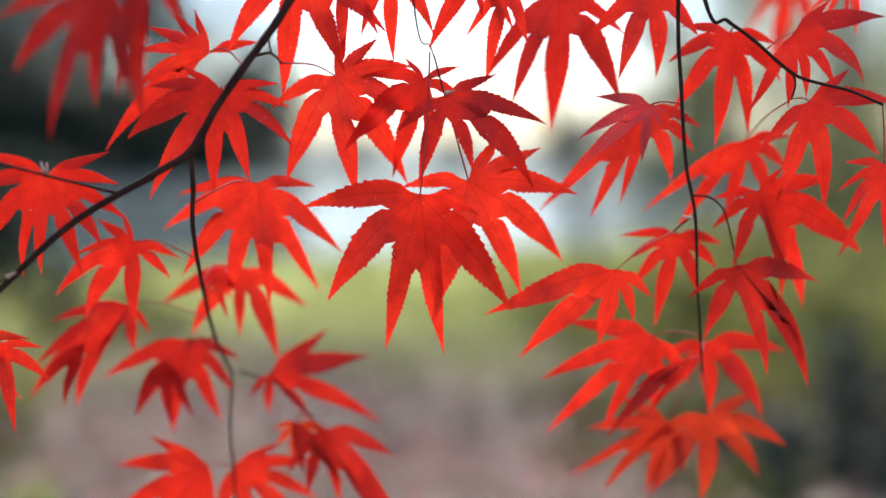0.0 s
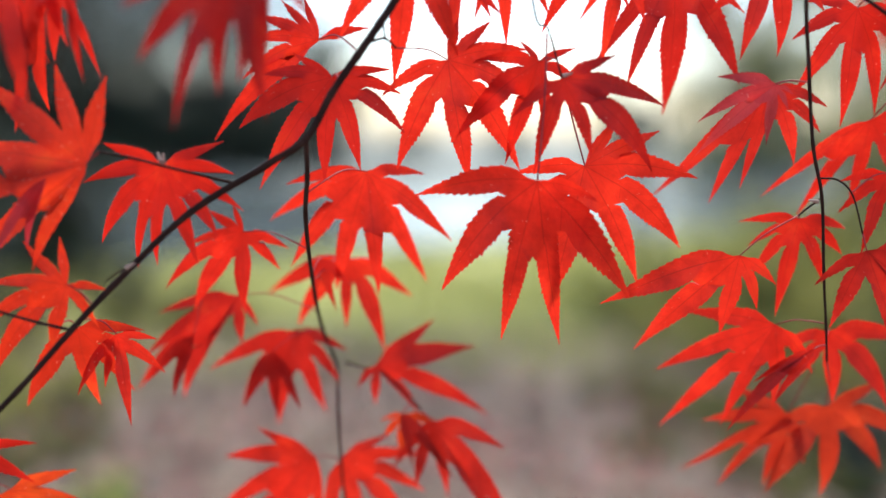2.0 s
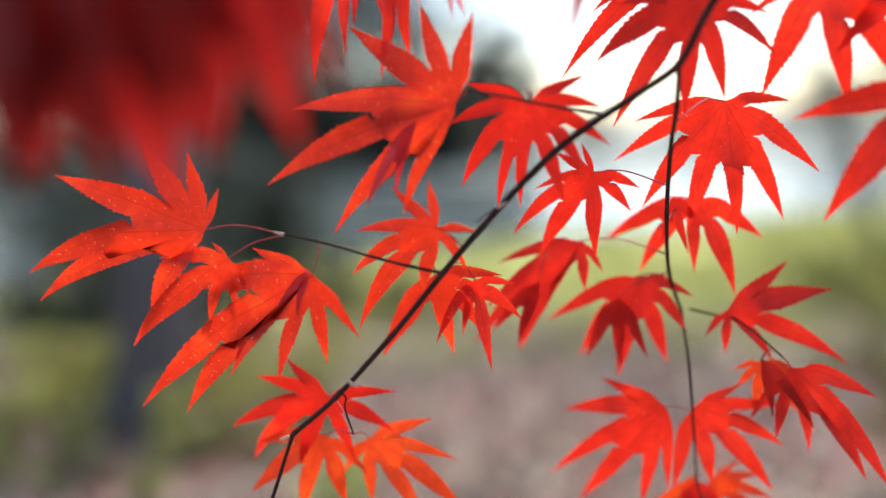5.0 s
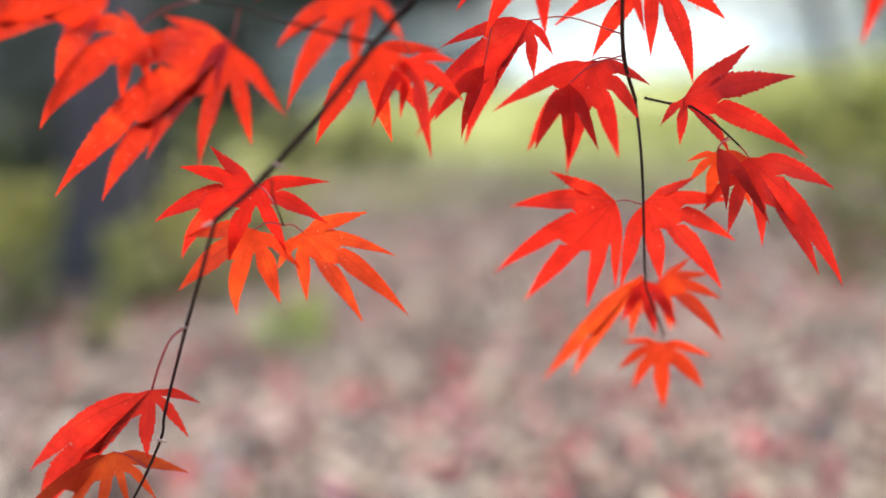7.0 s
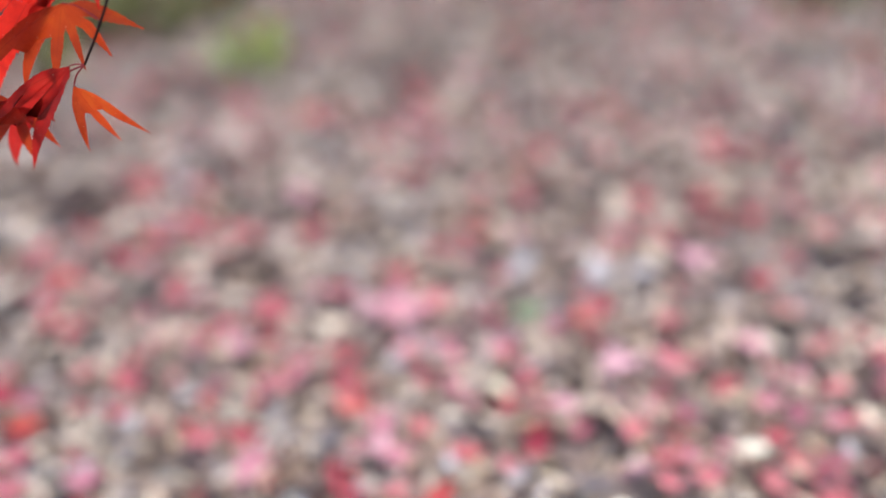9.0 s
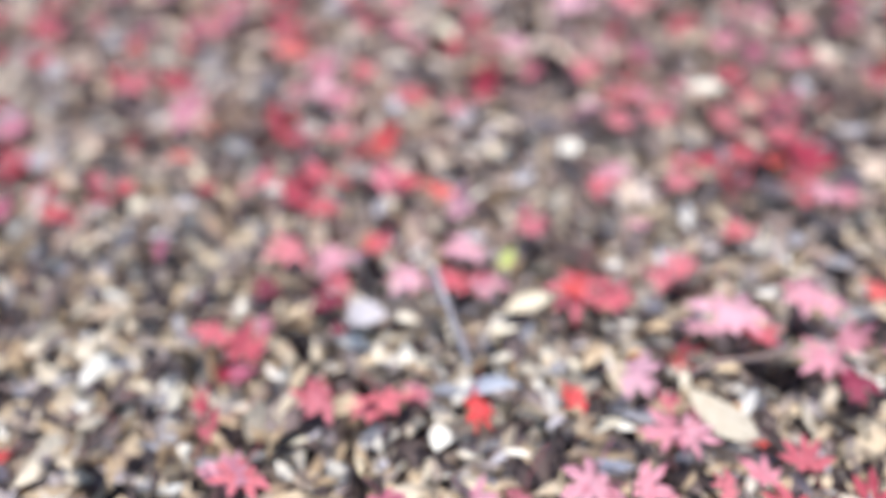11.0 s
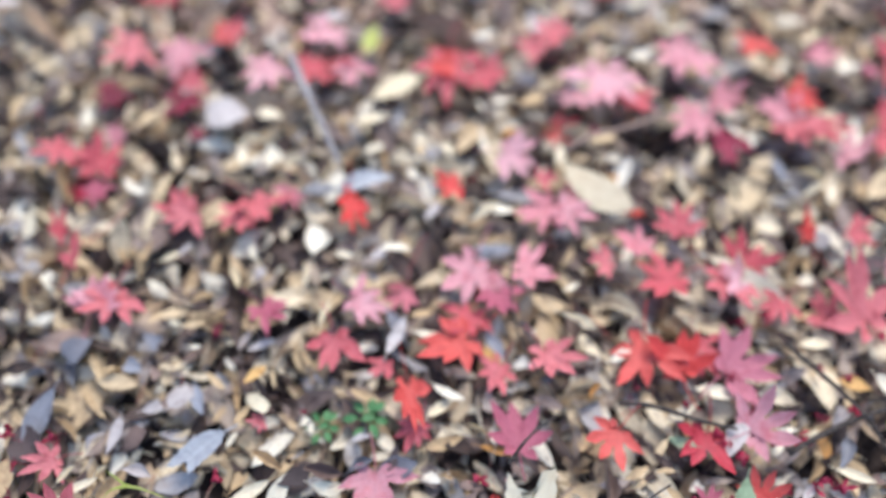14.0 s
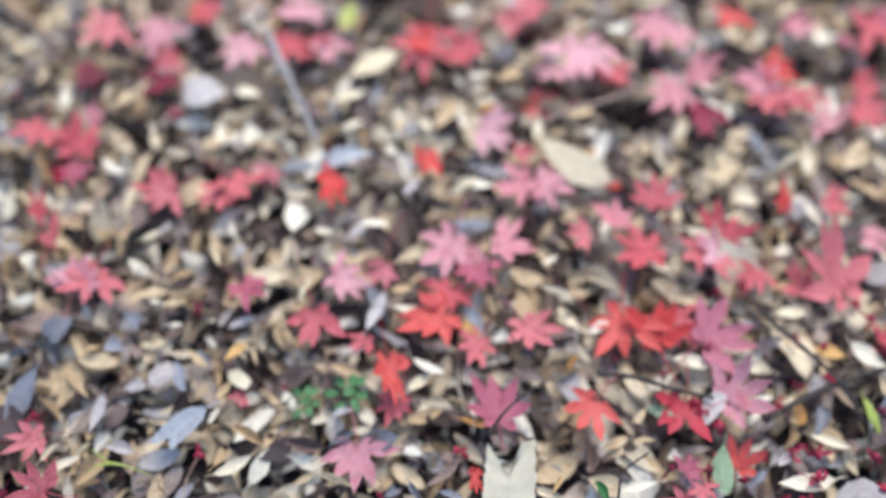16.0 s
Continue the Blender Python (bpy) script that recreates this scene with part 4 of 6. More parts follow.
maple_leaf((0.3378, 0.8270, 0.9169), (0.3552, 0.8270, 0.8569), droop=0.14, shape=((-110.4, 0.5), (-74.0, 0.84), (-37.4, 0.87), (-0.0, 1.09), (25.8, 0.95), (57.5, 0.61),), material=LEAF_DARK, seed=62)
maple_leaf((0.3193, 0.8732, 0.8947), (0.2657, 0.8732, 0.8491), droop=0.14, shape=((-144.8, 0.43), (-108.3, 0.56), (-74.6, 0.61), (-40.9, 0.76), (-17.2, 0.99), (0.0, 1.09),), seed=63)
maple_leaf((0.3191, 0.8478, 0.8642), (0.3582, 0.8478, 0.7906), droop=0.14, shape=((-107.0, 0.25), (-68.8, 0.6), (-30.7, 1.04), (0.0, 1.09), (7.4, 0.85), (42.7, 0.59), (74.8, 0.42), (106.9, 0.32),), seed=64)
maple_leaf((0.3840, 0.8270, 0.8815), (0.3718, 0.8270, 0.8287), droop=0.14, shape=((-58.5, 0.68), (-24.5, 0.95), (0.0, 1.09), (22.1, 0.77), (44.2, 0.57), (78.2, 0.41),), material=LEAF_DARK, seed=65)
maple_leaf((0.2747, 0.8619, 0.8368), (0.2647, 0.8619, 0.7821), droop=0.14, shape=((-88.2, 0.62), (-60.4, 0.64), (-32.6, 0.76), (0.0, 1.09), (23.9, 0.79), (47.9, 0.61), (75.0, 0.59),), seed=66)
maple_leaf((0.2329, 0.8378, 0.8181), (0.1651, 0.8378, 0.7866), droop=0.14, shape=((-117.8, 0.37), (-86.8, 0.47), (-55.8, 0.65), (-26.9, 1.07), (-0.0, 1.09),), seed=67)
maple_leaf((0.3046, 0.8378, 0.8207), (0.3574, 0.8378, 0.7526), droop=0.14, shape=((-40.2, 0.64), (-6.2, 0.89), (-0.0, 1.09), (19.8, 0.84), (56.9, 0.57), (90.9, 0.41),), material=LEAF_DARK, seed=68)
maple_leaf((0.2625, 0.8591, 0.7738), (0.2074, 0.8591, 0.7064), droop=0.14, shape=((-78.1, 0.45), (-44.1, 0.63), (-16.2, 0.82), (0.0, 1.09), (22.0, 0.85), (56.0, 0.61),), seed=69)
maple_leaf((0.3017, 0.8761, 0.7667), (0.3425, 0.8761, 0.7215), droop=0.14, shape=((-41.0, 0.95), (0.0, 1.09), (36.4, 0.78), (72.3, 0.65), (108.2, 0.62),), seed=70)
maple_leaf((0.2820, 0.8492, 0.7612), (0.2337, 0.8492, 0.7171), droop=0.14, shape=((-18.5, 0.62), (-0.0, 1.09), (9.4, 0.61),), material=LEAF_DARK, seed=71)
maple_leaf((0.2833, 0.8902, 0.7093), (0.2264, 0.8902, 0.6666), droop=0.14, shape=((-75.9, 0.55), (-41.9, 0.76), (-14.8, 0.93), (0.0, 1.09), (29.6, 0.74), (63.6, 0.53),), material=LEAF_BRICK, seed=72)
maple_leaf((0.3088, 0.8902, 0.7150), (0.2759, 0.8902, 0.6601), droop=0.14, shape=((-135.2, 0.71), (-101.2, 0.99), (-73.2, 1.04), (-35.9, 1.02), (0.0, 1.09), (34.0, 0.78),), material=LEAF_BRICK, seed=73)
# leaves along the top
maple_leaf((0.1988, 0.8662, 0.9805), (0.2014, 0.8662, 0.9046), droop=0.14, shape=((-56.5, 0.65), (-30.2, 1.04), (0.0, 1.09), (24.3, 0.96), (43.0, 0.94),), material=LEAF_DARK, seed=75)
maple_leaf((0.1648, 0.8450, 0.9814), (0.1552, 0.8450, 0.9285), droop=0.14, shape=((-31.5, 0.69), (0.0, 1.09), (22.8, 0.7),), seed=76)
maple_leaf((0.2478, 0.8450, 0.9807), (0.2338, 0.8450, 0.9315), droop=0.14, shape=((-96.0, 0.58), (-62.0, 0.8), (-32.0, 1.01), (0.0, 1.09), (30.3, 0.87), (64.3, 0.63),), material=LEAF_DARK, seed=77)
maple_leaf((0.1462, 0.8450, 0.9857), (0.1248, 0.8450, 0.9456), droop=0.14, shape=((-102.9, 0.62), (-68.9, 0.86), (-41.0, 0.53), (-0.0, 1.09), (34.0, 0.78),), seed=78)
maple_leaf((0.0992, 0.8360, 0.9877), (0.0983, 0.8360, 0.9398), droop=0.14, shape=((-70.9, 0.67), (-36.9, 0.93), (0.0, 1.09), (24.6, 0.88), (58.6, 0.63),), seed=79)
maple_leaf((0.0729, 0.8450, 0.9840), (0.0698, 0.8450, 0.9407), droop=0.14, shape=((-31.8, 0.87), (0.0, 1.09), (23.9, 0.77),), material=LEAF_DARK, seed=80)
maple_leaf((0.4155, 1.0500, 1.0235), (0.4126, 1.0500, 0.9535), droop=0.14, shape=((-66.8, 0.56), (-32.8, 0.78), (0.0, 1.09), (31.2, 0.84), (44.5, 0.51), (78.5, 0.37),), seed=81)
maple_leaf((0.3782, 0.8732, 0.9940), (0.3909, 0.8732, 0.9637), droop=0.14, shape=((-34.0, 0.78), (0.0, 1.09), (21.8, 0.9), (43.6, 0.85), (66.6, 0.96), (100.6, 0.69),), seed=82)
maple_leaf((-0.1434, 0.7717, 0.9684), (-0.1402, 0.7717, 0.9041), droop=0.14, shape=((-19.6, 0.59), (-0.0, 1.09), (21.3, 0.72),), material=LEAF_DARK, seed=83)
maple_leaf((-0.1244, 0.7920, 0.9745), (-0.1174, 0.7920, 0.9190), droop=0.14, shape=((0.0, 1.09), (4.6, 0.71), (37.9, 0.7),), material=LEAF_DARK, seed=84)
maple_leaf((-0.1701, 0.8130, 0.9738), (-0.2045, 0.8130, 0.8953), droop=0.14, shape=((-45.5, 0.58), (-12.5, 0.86), (0.0, 1.09), (6.6, 0.5),), seed=85)
maple_leaf((-0.1634, 0.8155, 0.9678), (-0.1787, 0.8155, 0.9213), droop=0.14, shape=((-36.1, 0.93), (-18.1, 0.99), (-0.0, 1.09),), material=LEAF_DARK, seed=86)
maple_leaf((-0.1441, 0.8130, 0.9717), (-0.1581, 0.8130, 0.8943), droop=0.14, shape=((-25.6, 0.51), (-3.1, 0.93), (-0.0, 1.09),), seed=87)
maple_leaf((-0.1355, 0.8143, 0.9682), (-0.1194, 0.8143, 0.9201), droop=0.14, shape=((-5.2, 0.64), (0.0, 1.09), (23.9, 0.86), (47.9, 0.76),), seed=88)
maple_leaf((-0.2106, 0.8180, 0.9780), (-0.2298, 0.8180, 0.9488), droop=0.14, shape=((-96.4, 0.64), (-62.4, 0.89), (-21.8, 0.85), (0.0, 1.09), (34.0, 0.78),), seed=89)
# three leaves very near the lens, their shade put into the leaf colour
maple_leaf((-0.1695, 0.5700, 0.9738), (-0.1927, 0.5700, 0.8522), droop=0.14, shape=((-22.8, 0.83), (-10.0, 0.99), (-0.0, 1.09), (7.6, 1.06), (15.1, 1.05),), material=LEAF_SHADED, reach=0.02, broad=1.9, seed=91)
maple_leaf((-0.1864, 0.5644, 0.9738), (-0.1916, 0.5644, 0.8546), droop=0.14, shape=((-5.5, 0.95), (0.0, 1.09), (9.4, 1.09), (16.8, 0.98),), material=LEAF_SHADED, reach=0.02, broad=1.9, seed=92)
maple_leaf((-0.1441, 0.5756, 0.9684), (-0.1464, 0.5756, 0.8614), droop=0.14, shape=((-10.4, 0.9), (0.0, 1.09), (9.2, 1.04), (19.7, 0.95),), material=LEAF_SHADED, reach=0.02, broad=1.9, seed=93)
# leaves of the long branch
maple_leaf((-0.1230, 0.8093, 0.8715), (-0.2168, 0.8093, 0.8320), droop=0.08, shape=((-39.1, 0.64), (-22.0, 0.99), (0.0, 1.09), (21.1, 0.97), (62.7, 0.72), (94.2, 0.55), (125.6, 0.46),), material=LEAF_SPECKLED, seed=95)
# folded lobe, its glossy highlight painted as mauve
maple_leaf((-0.1439, 0.8070, 0.8643), (-0.1723, 0.8070, 0.8236), droop=0.05, shape=((-12.8, 0.87), (-0.0, 1.09),), material=LEAF_MAUVE_SHEEN, stalk=False, seed=96)
maple_leaf((-0.2669, 0.8060, 0.8117), (-0.3700, 0.8060, 0.7735), droop=0.08, shape=((-28.7, 0.64), (0.0, 1.09), (13.2, 1.08), (35.8, 0.96), (72.2, 0.61), (103.3, 0.39), (134.5, 0.22),), material=LEAF_SPECKLED, seed=97)
maple_leaf((-0.2543, 0.8055, 0.7951), (-0.3120, 0.8055, 0.7448), droop=0.14, shape=((-73.8, 0.31), (-49.5, 0.4), (-25.1, 0.56), (0.0, 1.09), (43.1, 0.59), (86.3, 0.17),), material=LEAF_SPECKLED, seed=98)
maple_leaf((-0.2063, 0.8043, 0.7846), (-0.3123, 0.8043, 0.7091), droop=0.14, shape=((-84.1, 0.33), (-58.2, 0.39), (-32.4, 0.51), (-11.2, 0.59), (-9.1, 0.89), (0.0, 1.09), (29.2, 0.64), (58.4, 0.29),), material=LEAF_SPECKLED, seed=99)
maple_leaf((-0.1368, 0.8105, 0.8069), (-0.1885, 0.8105, 0.7550), droop=0.14, shape=((-123.8, 0.29), (-75.8, 0.39), (-27.7, 0.55), (-0.0, 1.09), (21.8, 0.81), (43.5, 0.65), (86.1, 0.46), (128.7, 0.35),), material=LEAF_SPECKLED, seed=100)
maple_leaf((-0.1459, 0.8450, 0.7764), (-0.1791, 0.8450, 0.7266), droop=0.14, shape=((-118.2, 0.64), (-93.3, 0.69), (-68.4, 0.85), (-38.1, 0.88), (0.0, 1.09),), material=LEAF_SPECKLED, seed=101)
maple_leaf((-0.2163, 0.8450, 0.7049), (-0.2773, 0.8450, 0.6618), droop=0.14, shape=((-144.0, 0.53), (-108.4, 0.59), (-69.5, 0.59), (-30.5, 0.68), (0.0, 1.09), (18.5, 0.97), (47.0, 0.67), (75.6, 0.47),), seed=102)
maple_leaf((-0.2222, 0.8521, 0.6779), (-0.2665, 0.8521, 0.6410), droop=0.14, shape=((-95.4, 0.62), (-61.4, 0.86), (-26.3, 1.07), (0.0, 1.09), (34.0, 0.78),), material=LEAF_ORANGE, seed=103)
maple_leaf((-0.1965, 0.8591, 0.6741), (-0.1404, 0.8591, 0.6256), droop=0.14, shape=((-55.8, 0.54), (-21.8, 0.75), (0.0, 1.09), (22.2, 0.87), (53.7, 0.6), (87.7, 0.43),), material=LEAF_ORANGE, seed=104)
maple_leaf((-0.2739, 0.8035, 0.5996), (-0.3786, 0.8035, 0.4959), droop=0.05, shape=((-118.7, 0.19), (-75.7, 0.23), (-32.7, 0.31), (-3.4, 0.63), (-0.0, 1.09), (11.9, 0.76),), material=LEAF_DARK, stalk=False, seed=105)
maple_leaf((-0.3037, 0.8048, 0.5597), (-0.3672, 0.8048, 0.5077), droop=0.14, shape=((-116.8, 0.53), (-86.7, 0.47), (-56.6, 0.48), (-34.0, 0.6), (-11.4, 0.82), (0.0, 1.09),), material=LEAF_RUST, seed=106)
maple_leaf((-0.3044, 0.7986, 0.5266), (-0.3892, 0.7986, 0.4672), droop=0.14, shape=((-24.4, 0.81), (-10.9, 1.05), (0.0, 1.09), (2.8, 0.68),), material=LEAF_GARNET, seed=107)
maple_leaf((-0.3086, 0.8055, 0.5128), (-0.2795, 0.8055, 0.4790), droop=0.14, shape=((0.0, 1.09), (21.6, 0.95), (43.3, 0.95),), material=LEAF_RUST, seed=108)
maple_leaf((-0.3461, 0.8080, 0.5001), (-0.3948, 0.8080, 0.4758), droop=0.14, shape=((-126.8, 0.42), (-92.8, 0.59), (-57.2, 0.76), (-21.6, 1.05), (0.0, 1.09), (34.0, 0.78),), material=LEAF_RUST, seed=109)
# small piece added for a mauve highlight on the folded leaf
maple_leaf((-0.2072, 0.8025, 0.7873), (-0.2174, 0.8024, 0.7622), droop=0.05, shape=((0.0, 1.09), (19.4, 1.07),), material=LEAF_MAUVE_SHEEN, stalk=False, seed=110)
# leaves of the low middle twig
maple_leaf((-0.0173, 0.8991, 0.6797), (-0.0653, 0.8991, 0.6112), droop=0.14, shape=((-37.7, 0.68), (-21.7, 0.9), (0.0, 1.09), (19.6, 1.07), (50.7, 0.77), (80.0, 0.50),), seed=112)
maple_leaf((0.0008, 0.9042, 0.6787), (0.0444, 0.9042, 0.6243), droop=0.14, shape=((-75.3, 0.46), (-44.3, 0.76), (-22.1, 0.86), (0.0, 1.09), (28.0, 0.74), (56.0, 0.82),), seed=113)
maple_leaf((-0.0001, 0.9247, 0.6262), (-0.0580, 0.9247, 0.5468), droop=0.14, shape=((-29.3, 0.46), (-6.8, 0.92), (-0.0, 1.09),), material=LEAF_ORANGE, seed=114)
maple_leaf((0.0118, 0.9298, 0.6213), (0.0495, 0.9298, 0.5843), droop=0.14, shape=((-80.3, 0.44), (-46.3, 0.61), (-23.1, 0.79), (-0.0, 1.09), (35.1, 0.76), (69.1, 0.55),), material=LEAF_ORANGE, seed=115)
maple_leaf((0.0119, 0.9318, 0.5779), (0.0145, 0.9318, 0.5290), droop=0.14, shape=((-69.6, 0.73), (-35.6, 1.01), (0.0, 1.09), (28.8, 0.83), (57.5, 0.69), (91.5, 0.5),), material=LEAF_ORANGE, seed=116)
maple_leaf((0.0223, 0.9093, 0.7382), (0.0886, 0.9093, 0.6989), droop=0.14, shape=((-68.4, 0.61), (-34.4, 0.85), (0.0, 1.09), (21.7, 0.56), (63.5, 0.37), (97.5, 0.27),), material=LEAF_DARK, seed=117)
maple_leaf((0.0568, 0.8950, 0.7049), (0.1121, 0.8950, 0.6352), droop=0.14, shape=((-29.5, 0.58), (0.0, 1.09), (10.1, 0.92), (25.9, 0.64), (49.2, 0.52), (72.5, 0.47),), material=LEAF_DARK, seed=118)
maple_leaf((0.0404, 0.9042, 0.7066), (0.0612, 0.9042, 0.6743), droop=0.14, shape=((-34.0, 0.78), (0.0, 1.09), (37.4, 0.92), (69.2, 0.62), (103.2, 0.45),), material=LEAF_ORANGE, seed=119)
# ---- leaf litter ----
LIT = np.random.default_rng(11)


def fallen_maple_mesh(seed, roll=0.5):
    """A low palmate leaf of unit radius with its stalk; roll curls the lobes up towards the tips."""
    rng = random.Random(seed)
    verts, faces, uvs = [(0, 0, 0.02)], [], [(0.0, 0.5)]
    order = sorted((a * rng.uniform(0.8, 1.05) + rng.uniform(-7, 7), w * rng.uniform(0.72, 1.15)) for a, w in LOBES)
    prev = None
    for a, w in order:
        q, c = radians(a), roll * rng.uniform(-0.5, 1.5) + 0.02
        sway, fat = rng.uniform(-0.07, 0.07), rng.uniform(0.88, 1.12) * (0.7 + 0.3 * w)
        n = len(verts)
        for u, half in ((0.34, 0.100), (0.50, 0.138), (0.65, 0.122), (0.79, 0.076), (0.91, 0.032), (1.0, 0.0)):
            r = u * w
            bend = c * r
            reach, z = math.sin(bend) / c, (1 - math.cos(bend)) / c
            for v in ((-1, 0, 1) if half else (0,)):
                x, y = sway * u * u + v * half * fat, reach
                verts.append((math.sin(q) * y + math.cos(q) * x, math.cos(q) * y - math.sin(q) * x, z + abs(v) * half * (0.4 if u > 0.4 else 0.0)))
                uvs.append((u, 0.5 + 0.5 * v))
        faces += [(0, n, n + 1), (0, n + 1, n + 2)]
        for k in range(4):
            i = n + 3 * k
            faces += [(i, i + 3, i + 4, i + 1), (i + 1, i + 4, i + 5, i + 2)]
        faces += [(n + 12, n + 15, n + 13), (n + 13, n + 15, n + 14)]
        if prev is not None:
            faces.append((0, prev + 2, n))
        prev = n
    n, bow = len(verts), rng.uniform(-0.3, 0.3)
    for k in range(4):
        s = k / 3
        for x, z in ((-0.016, 0.0), (0.016, 0.0), (0.0, 0.03)):
            verts.append((x + bow * s * s, -0.75 * s, 0.03 + z + 0.12 * s))
            uvs.append((0.1, 0.1))
    for k in range(3):
        for j in range(3):
            i, o = n + 3 * k + j, n + 3 * k + (j + 1) % 3
            faces.append((i, o, o + 3, i + 3))
    return verts, faces, uvs


def fallen_oval_mesh(seed, wide=0.36, rows=8, teeth=0.03, torn=None, ragged=False):
    """A dry leaf of unit half length: cupped along its midrib, bent, twisted, some of them torn off or rolled up."""
    rng = random.Random(seed)
    verts, faces, uvs = [], [], []
    kind = rng.random()
    cup = rng.uniform(-0.25, 0.5) if kind < 0.82 else rng.uniform(1.2, 2.2)
    bend, twist = rng.uniform(-0.3, 0.3), rng.uniform(-0.45, 0.45)
    egg, blunt = rng.uniform(-0.35, 0.35), rng.uniform(1.3, 2.4)
    wide *= rng.uniform(0.75, 1.3) * (1.0 if kind < 0.82 else 0.8)
    torn = rng.random() < 0.25 if torn is None else torn
    end = rng.uniform(0.1, 0.7) if torn else 1.0
    if ragged:
        end, egg, blunt, cup, bend, twist, wide = 0.45, -0.12, 3.2, 0.25, 0.1, 0.0, 0.32
    lean = rng.uniform(-0.16, 0.16)
    for k in range(rows):
        s = -1 + (1 + end) * k / (rows - 1)
        half = wide * max(0.015, (1 - abs(s) ** blunt)) ** 0.85 * (1 + egg * s)
        half *= 1 + (teeth if k % 2 else -teeth) + rng.uniform(-0.06, 0.06)
        for v in (-1.0, -0.5, 0.0, 0.5, 1.0):
            a = twist * s
            z = bend * s * s + half * abs(v) ** 1.6 * cup + rng.uniform(-0.025, 0.025)
            y = s + (rng.uniform(-0.22, 0.16) if torn and k == rows - 1 else 0.0)
            if ragged and s > -0.1:
                y += (s + 0.1) * (0.5 * abs(v) ** 1.5 - 0.3 + 0.2 * v)
            x = half * v * (1.0 - 0.25 * abs(v) * max(0.0, cup - 0.6)) + lean * s * s
            verts.append((x * math.cos(a) - z * math.sin(a) * 0.4, y, z * math.cos(a) + x * math.sin(a)))
            uvs.append((0.5 + 0.5 * s, 0.5 + 0.5 * v))
    for k in range(rows - 1):
        for j in range(4):
            i = k * 5 + j
            faces.append((i, i + 1, i + 6, i + 5))
    n, y0 = len(verts), verts[2]
    verts += [(y0[0] - 0.02, y0[1] + 0.03, y0[2]), (y0[0] + 0.02, y0[1] + 0.03, y0[2]), (y0[0] + lean + 0.015, y0[1] - 0.36, y0[2] + 0.05), (y0[0] + lean - 0.015, y0[1] - 0.36, y0[2] + 0.05)]
    uvs += [(0.0, 0.5)] * 4
    faces.append((n, n + 1, n + 2, n + 3))
    return verts, faces, uvs


MAPLES = [fallen_maple_mesh(k, 0.45 + 0.06 * k) for k in range(9)]
CURLED = [fallen_maple_mesh(40 + k, 3.4 + 0.5 * k) for k in range(5)]
OVALS = [fallen_oval_mesh(k) for k in range(28)]


def mesh_of(name, shape, material):
    me = bpy.data.meshes.new(name)
    me.from_pydata(shape[0], [], shape[1])
    me.materials.append(material)
    give_uv(me, shape[2])
    for f in me.polygons:
        f.use_smooth = True
    return me


MAPLE_MESHES = [mesh_of("fallen_maple_leaf", s, CORAL) for s in MAPLES]
CURLED_MESHES = [mesh_of("withered_maple_leaf", s, CRIMSON_PIECE) for s in CURLED]
OVAL_MESHES = [mesh_of("dry_leaf", s, DRY_PIECE) for s in OVALS]
TAKEN = []
SEEDS = {}


def lay(name, mesh, x, y, z, size, rng, tilt=0.35, turn=None, label=""):
    ob = new(name, mesh)
    ob.parent = ground
    rot = Euler((rng.normal() * tilt, rng.normal() * tilt, rng.uniform(0, 6.283) if turn is None else turn))
    ob.matrix_basis = Matrix.LocRotScale((x, y, ground_height(x, y) + z), rot, (size, size, size))
    return tagged(ob, label)


def painted(ob, material):
    """Another colour for this piece alone; the mesh stays shared."""
    ob.material_slots[0].link = "OBJECT"
    ob.material_slots[0].material = material
    return ob


def fallen_maple(base, tip, material, narrow=1.0):
    (x, y), (u, v) = base, tip
    size = math.hypot(u - x, v - y)
    TAKEN.append((x + 0.4 * (u - x), y + 0.4 * (v - y), size * 0.9))
    ob = lay("fallen_maple_leaf", MAPLE_MESHES[int(LIT.integers(9))], x, y, 0.028 + 0.008 * LIT.random(), size, LIT, 0.18, math.atan2(x - u, v - y))
    ob.scale = (size * narrow, size, size)
    return painted(ob, material)


def dry_leaf(base, tip, material, breadth):
    (x, y), (u, v) = base, tip
    half = 0.5 * math.hypot(u - x, v - y)
    x, y, turn = (x + u) / 2, (y + v) / 2, math.atan2(x - u, v - y)
    TAKEN.append((x, y, half * 0.8))
    ob = lay("dry_leaf", OVAL_MESHES[int(LIT.integers(len(OVALS)))], x, y, 0.026 + 0.007 * LIT.random(), half, LIT, 0.16, turn)
    ob.scale = (half * breadth * 1.15, half, half)
    return painted(ob, material)


def withered_maple(x, y, size):
    TAKEN.append((x, y, size * 0.6))
    return lay("withered_maple_leaf", CURLED_MESHES[int(LIT.integers(5))], x, y, 0.031, size, LIT, 0.5)


def fallen_broad(x, y, size, turn, material, label, torn=False, wide=0.42):
    TAKEN.append((x, y, size * 0.6))
    shape = fallen_oval_mesh(SEEDS.setdefault(label + str(x), 3 + 7 * len(SEEDS)), wide, 22, 0.04, torn, torn)
    return lay("fallen_leaf", mesh_of("fallen_leaf", shape, material), x, y, 0.034, size, LIT, 0.10, radians(turn - 90), label)


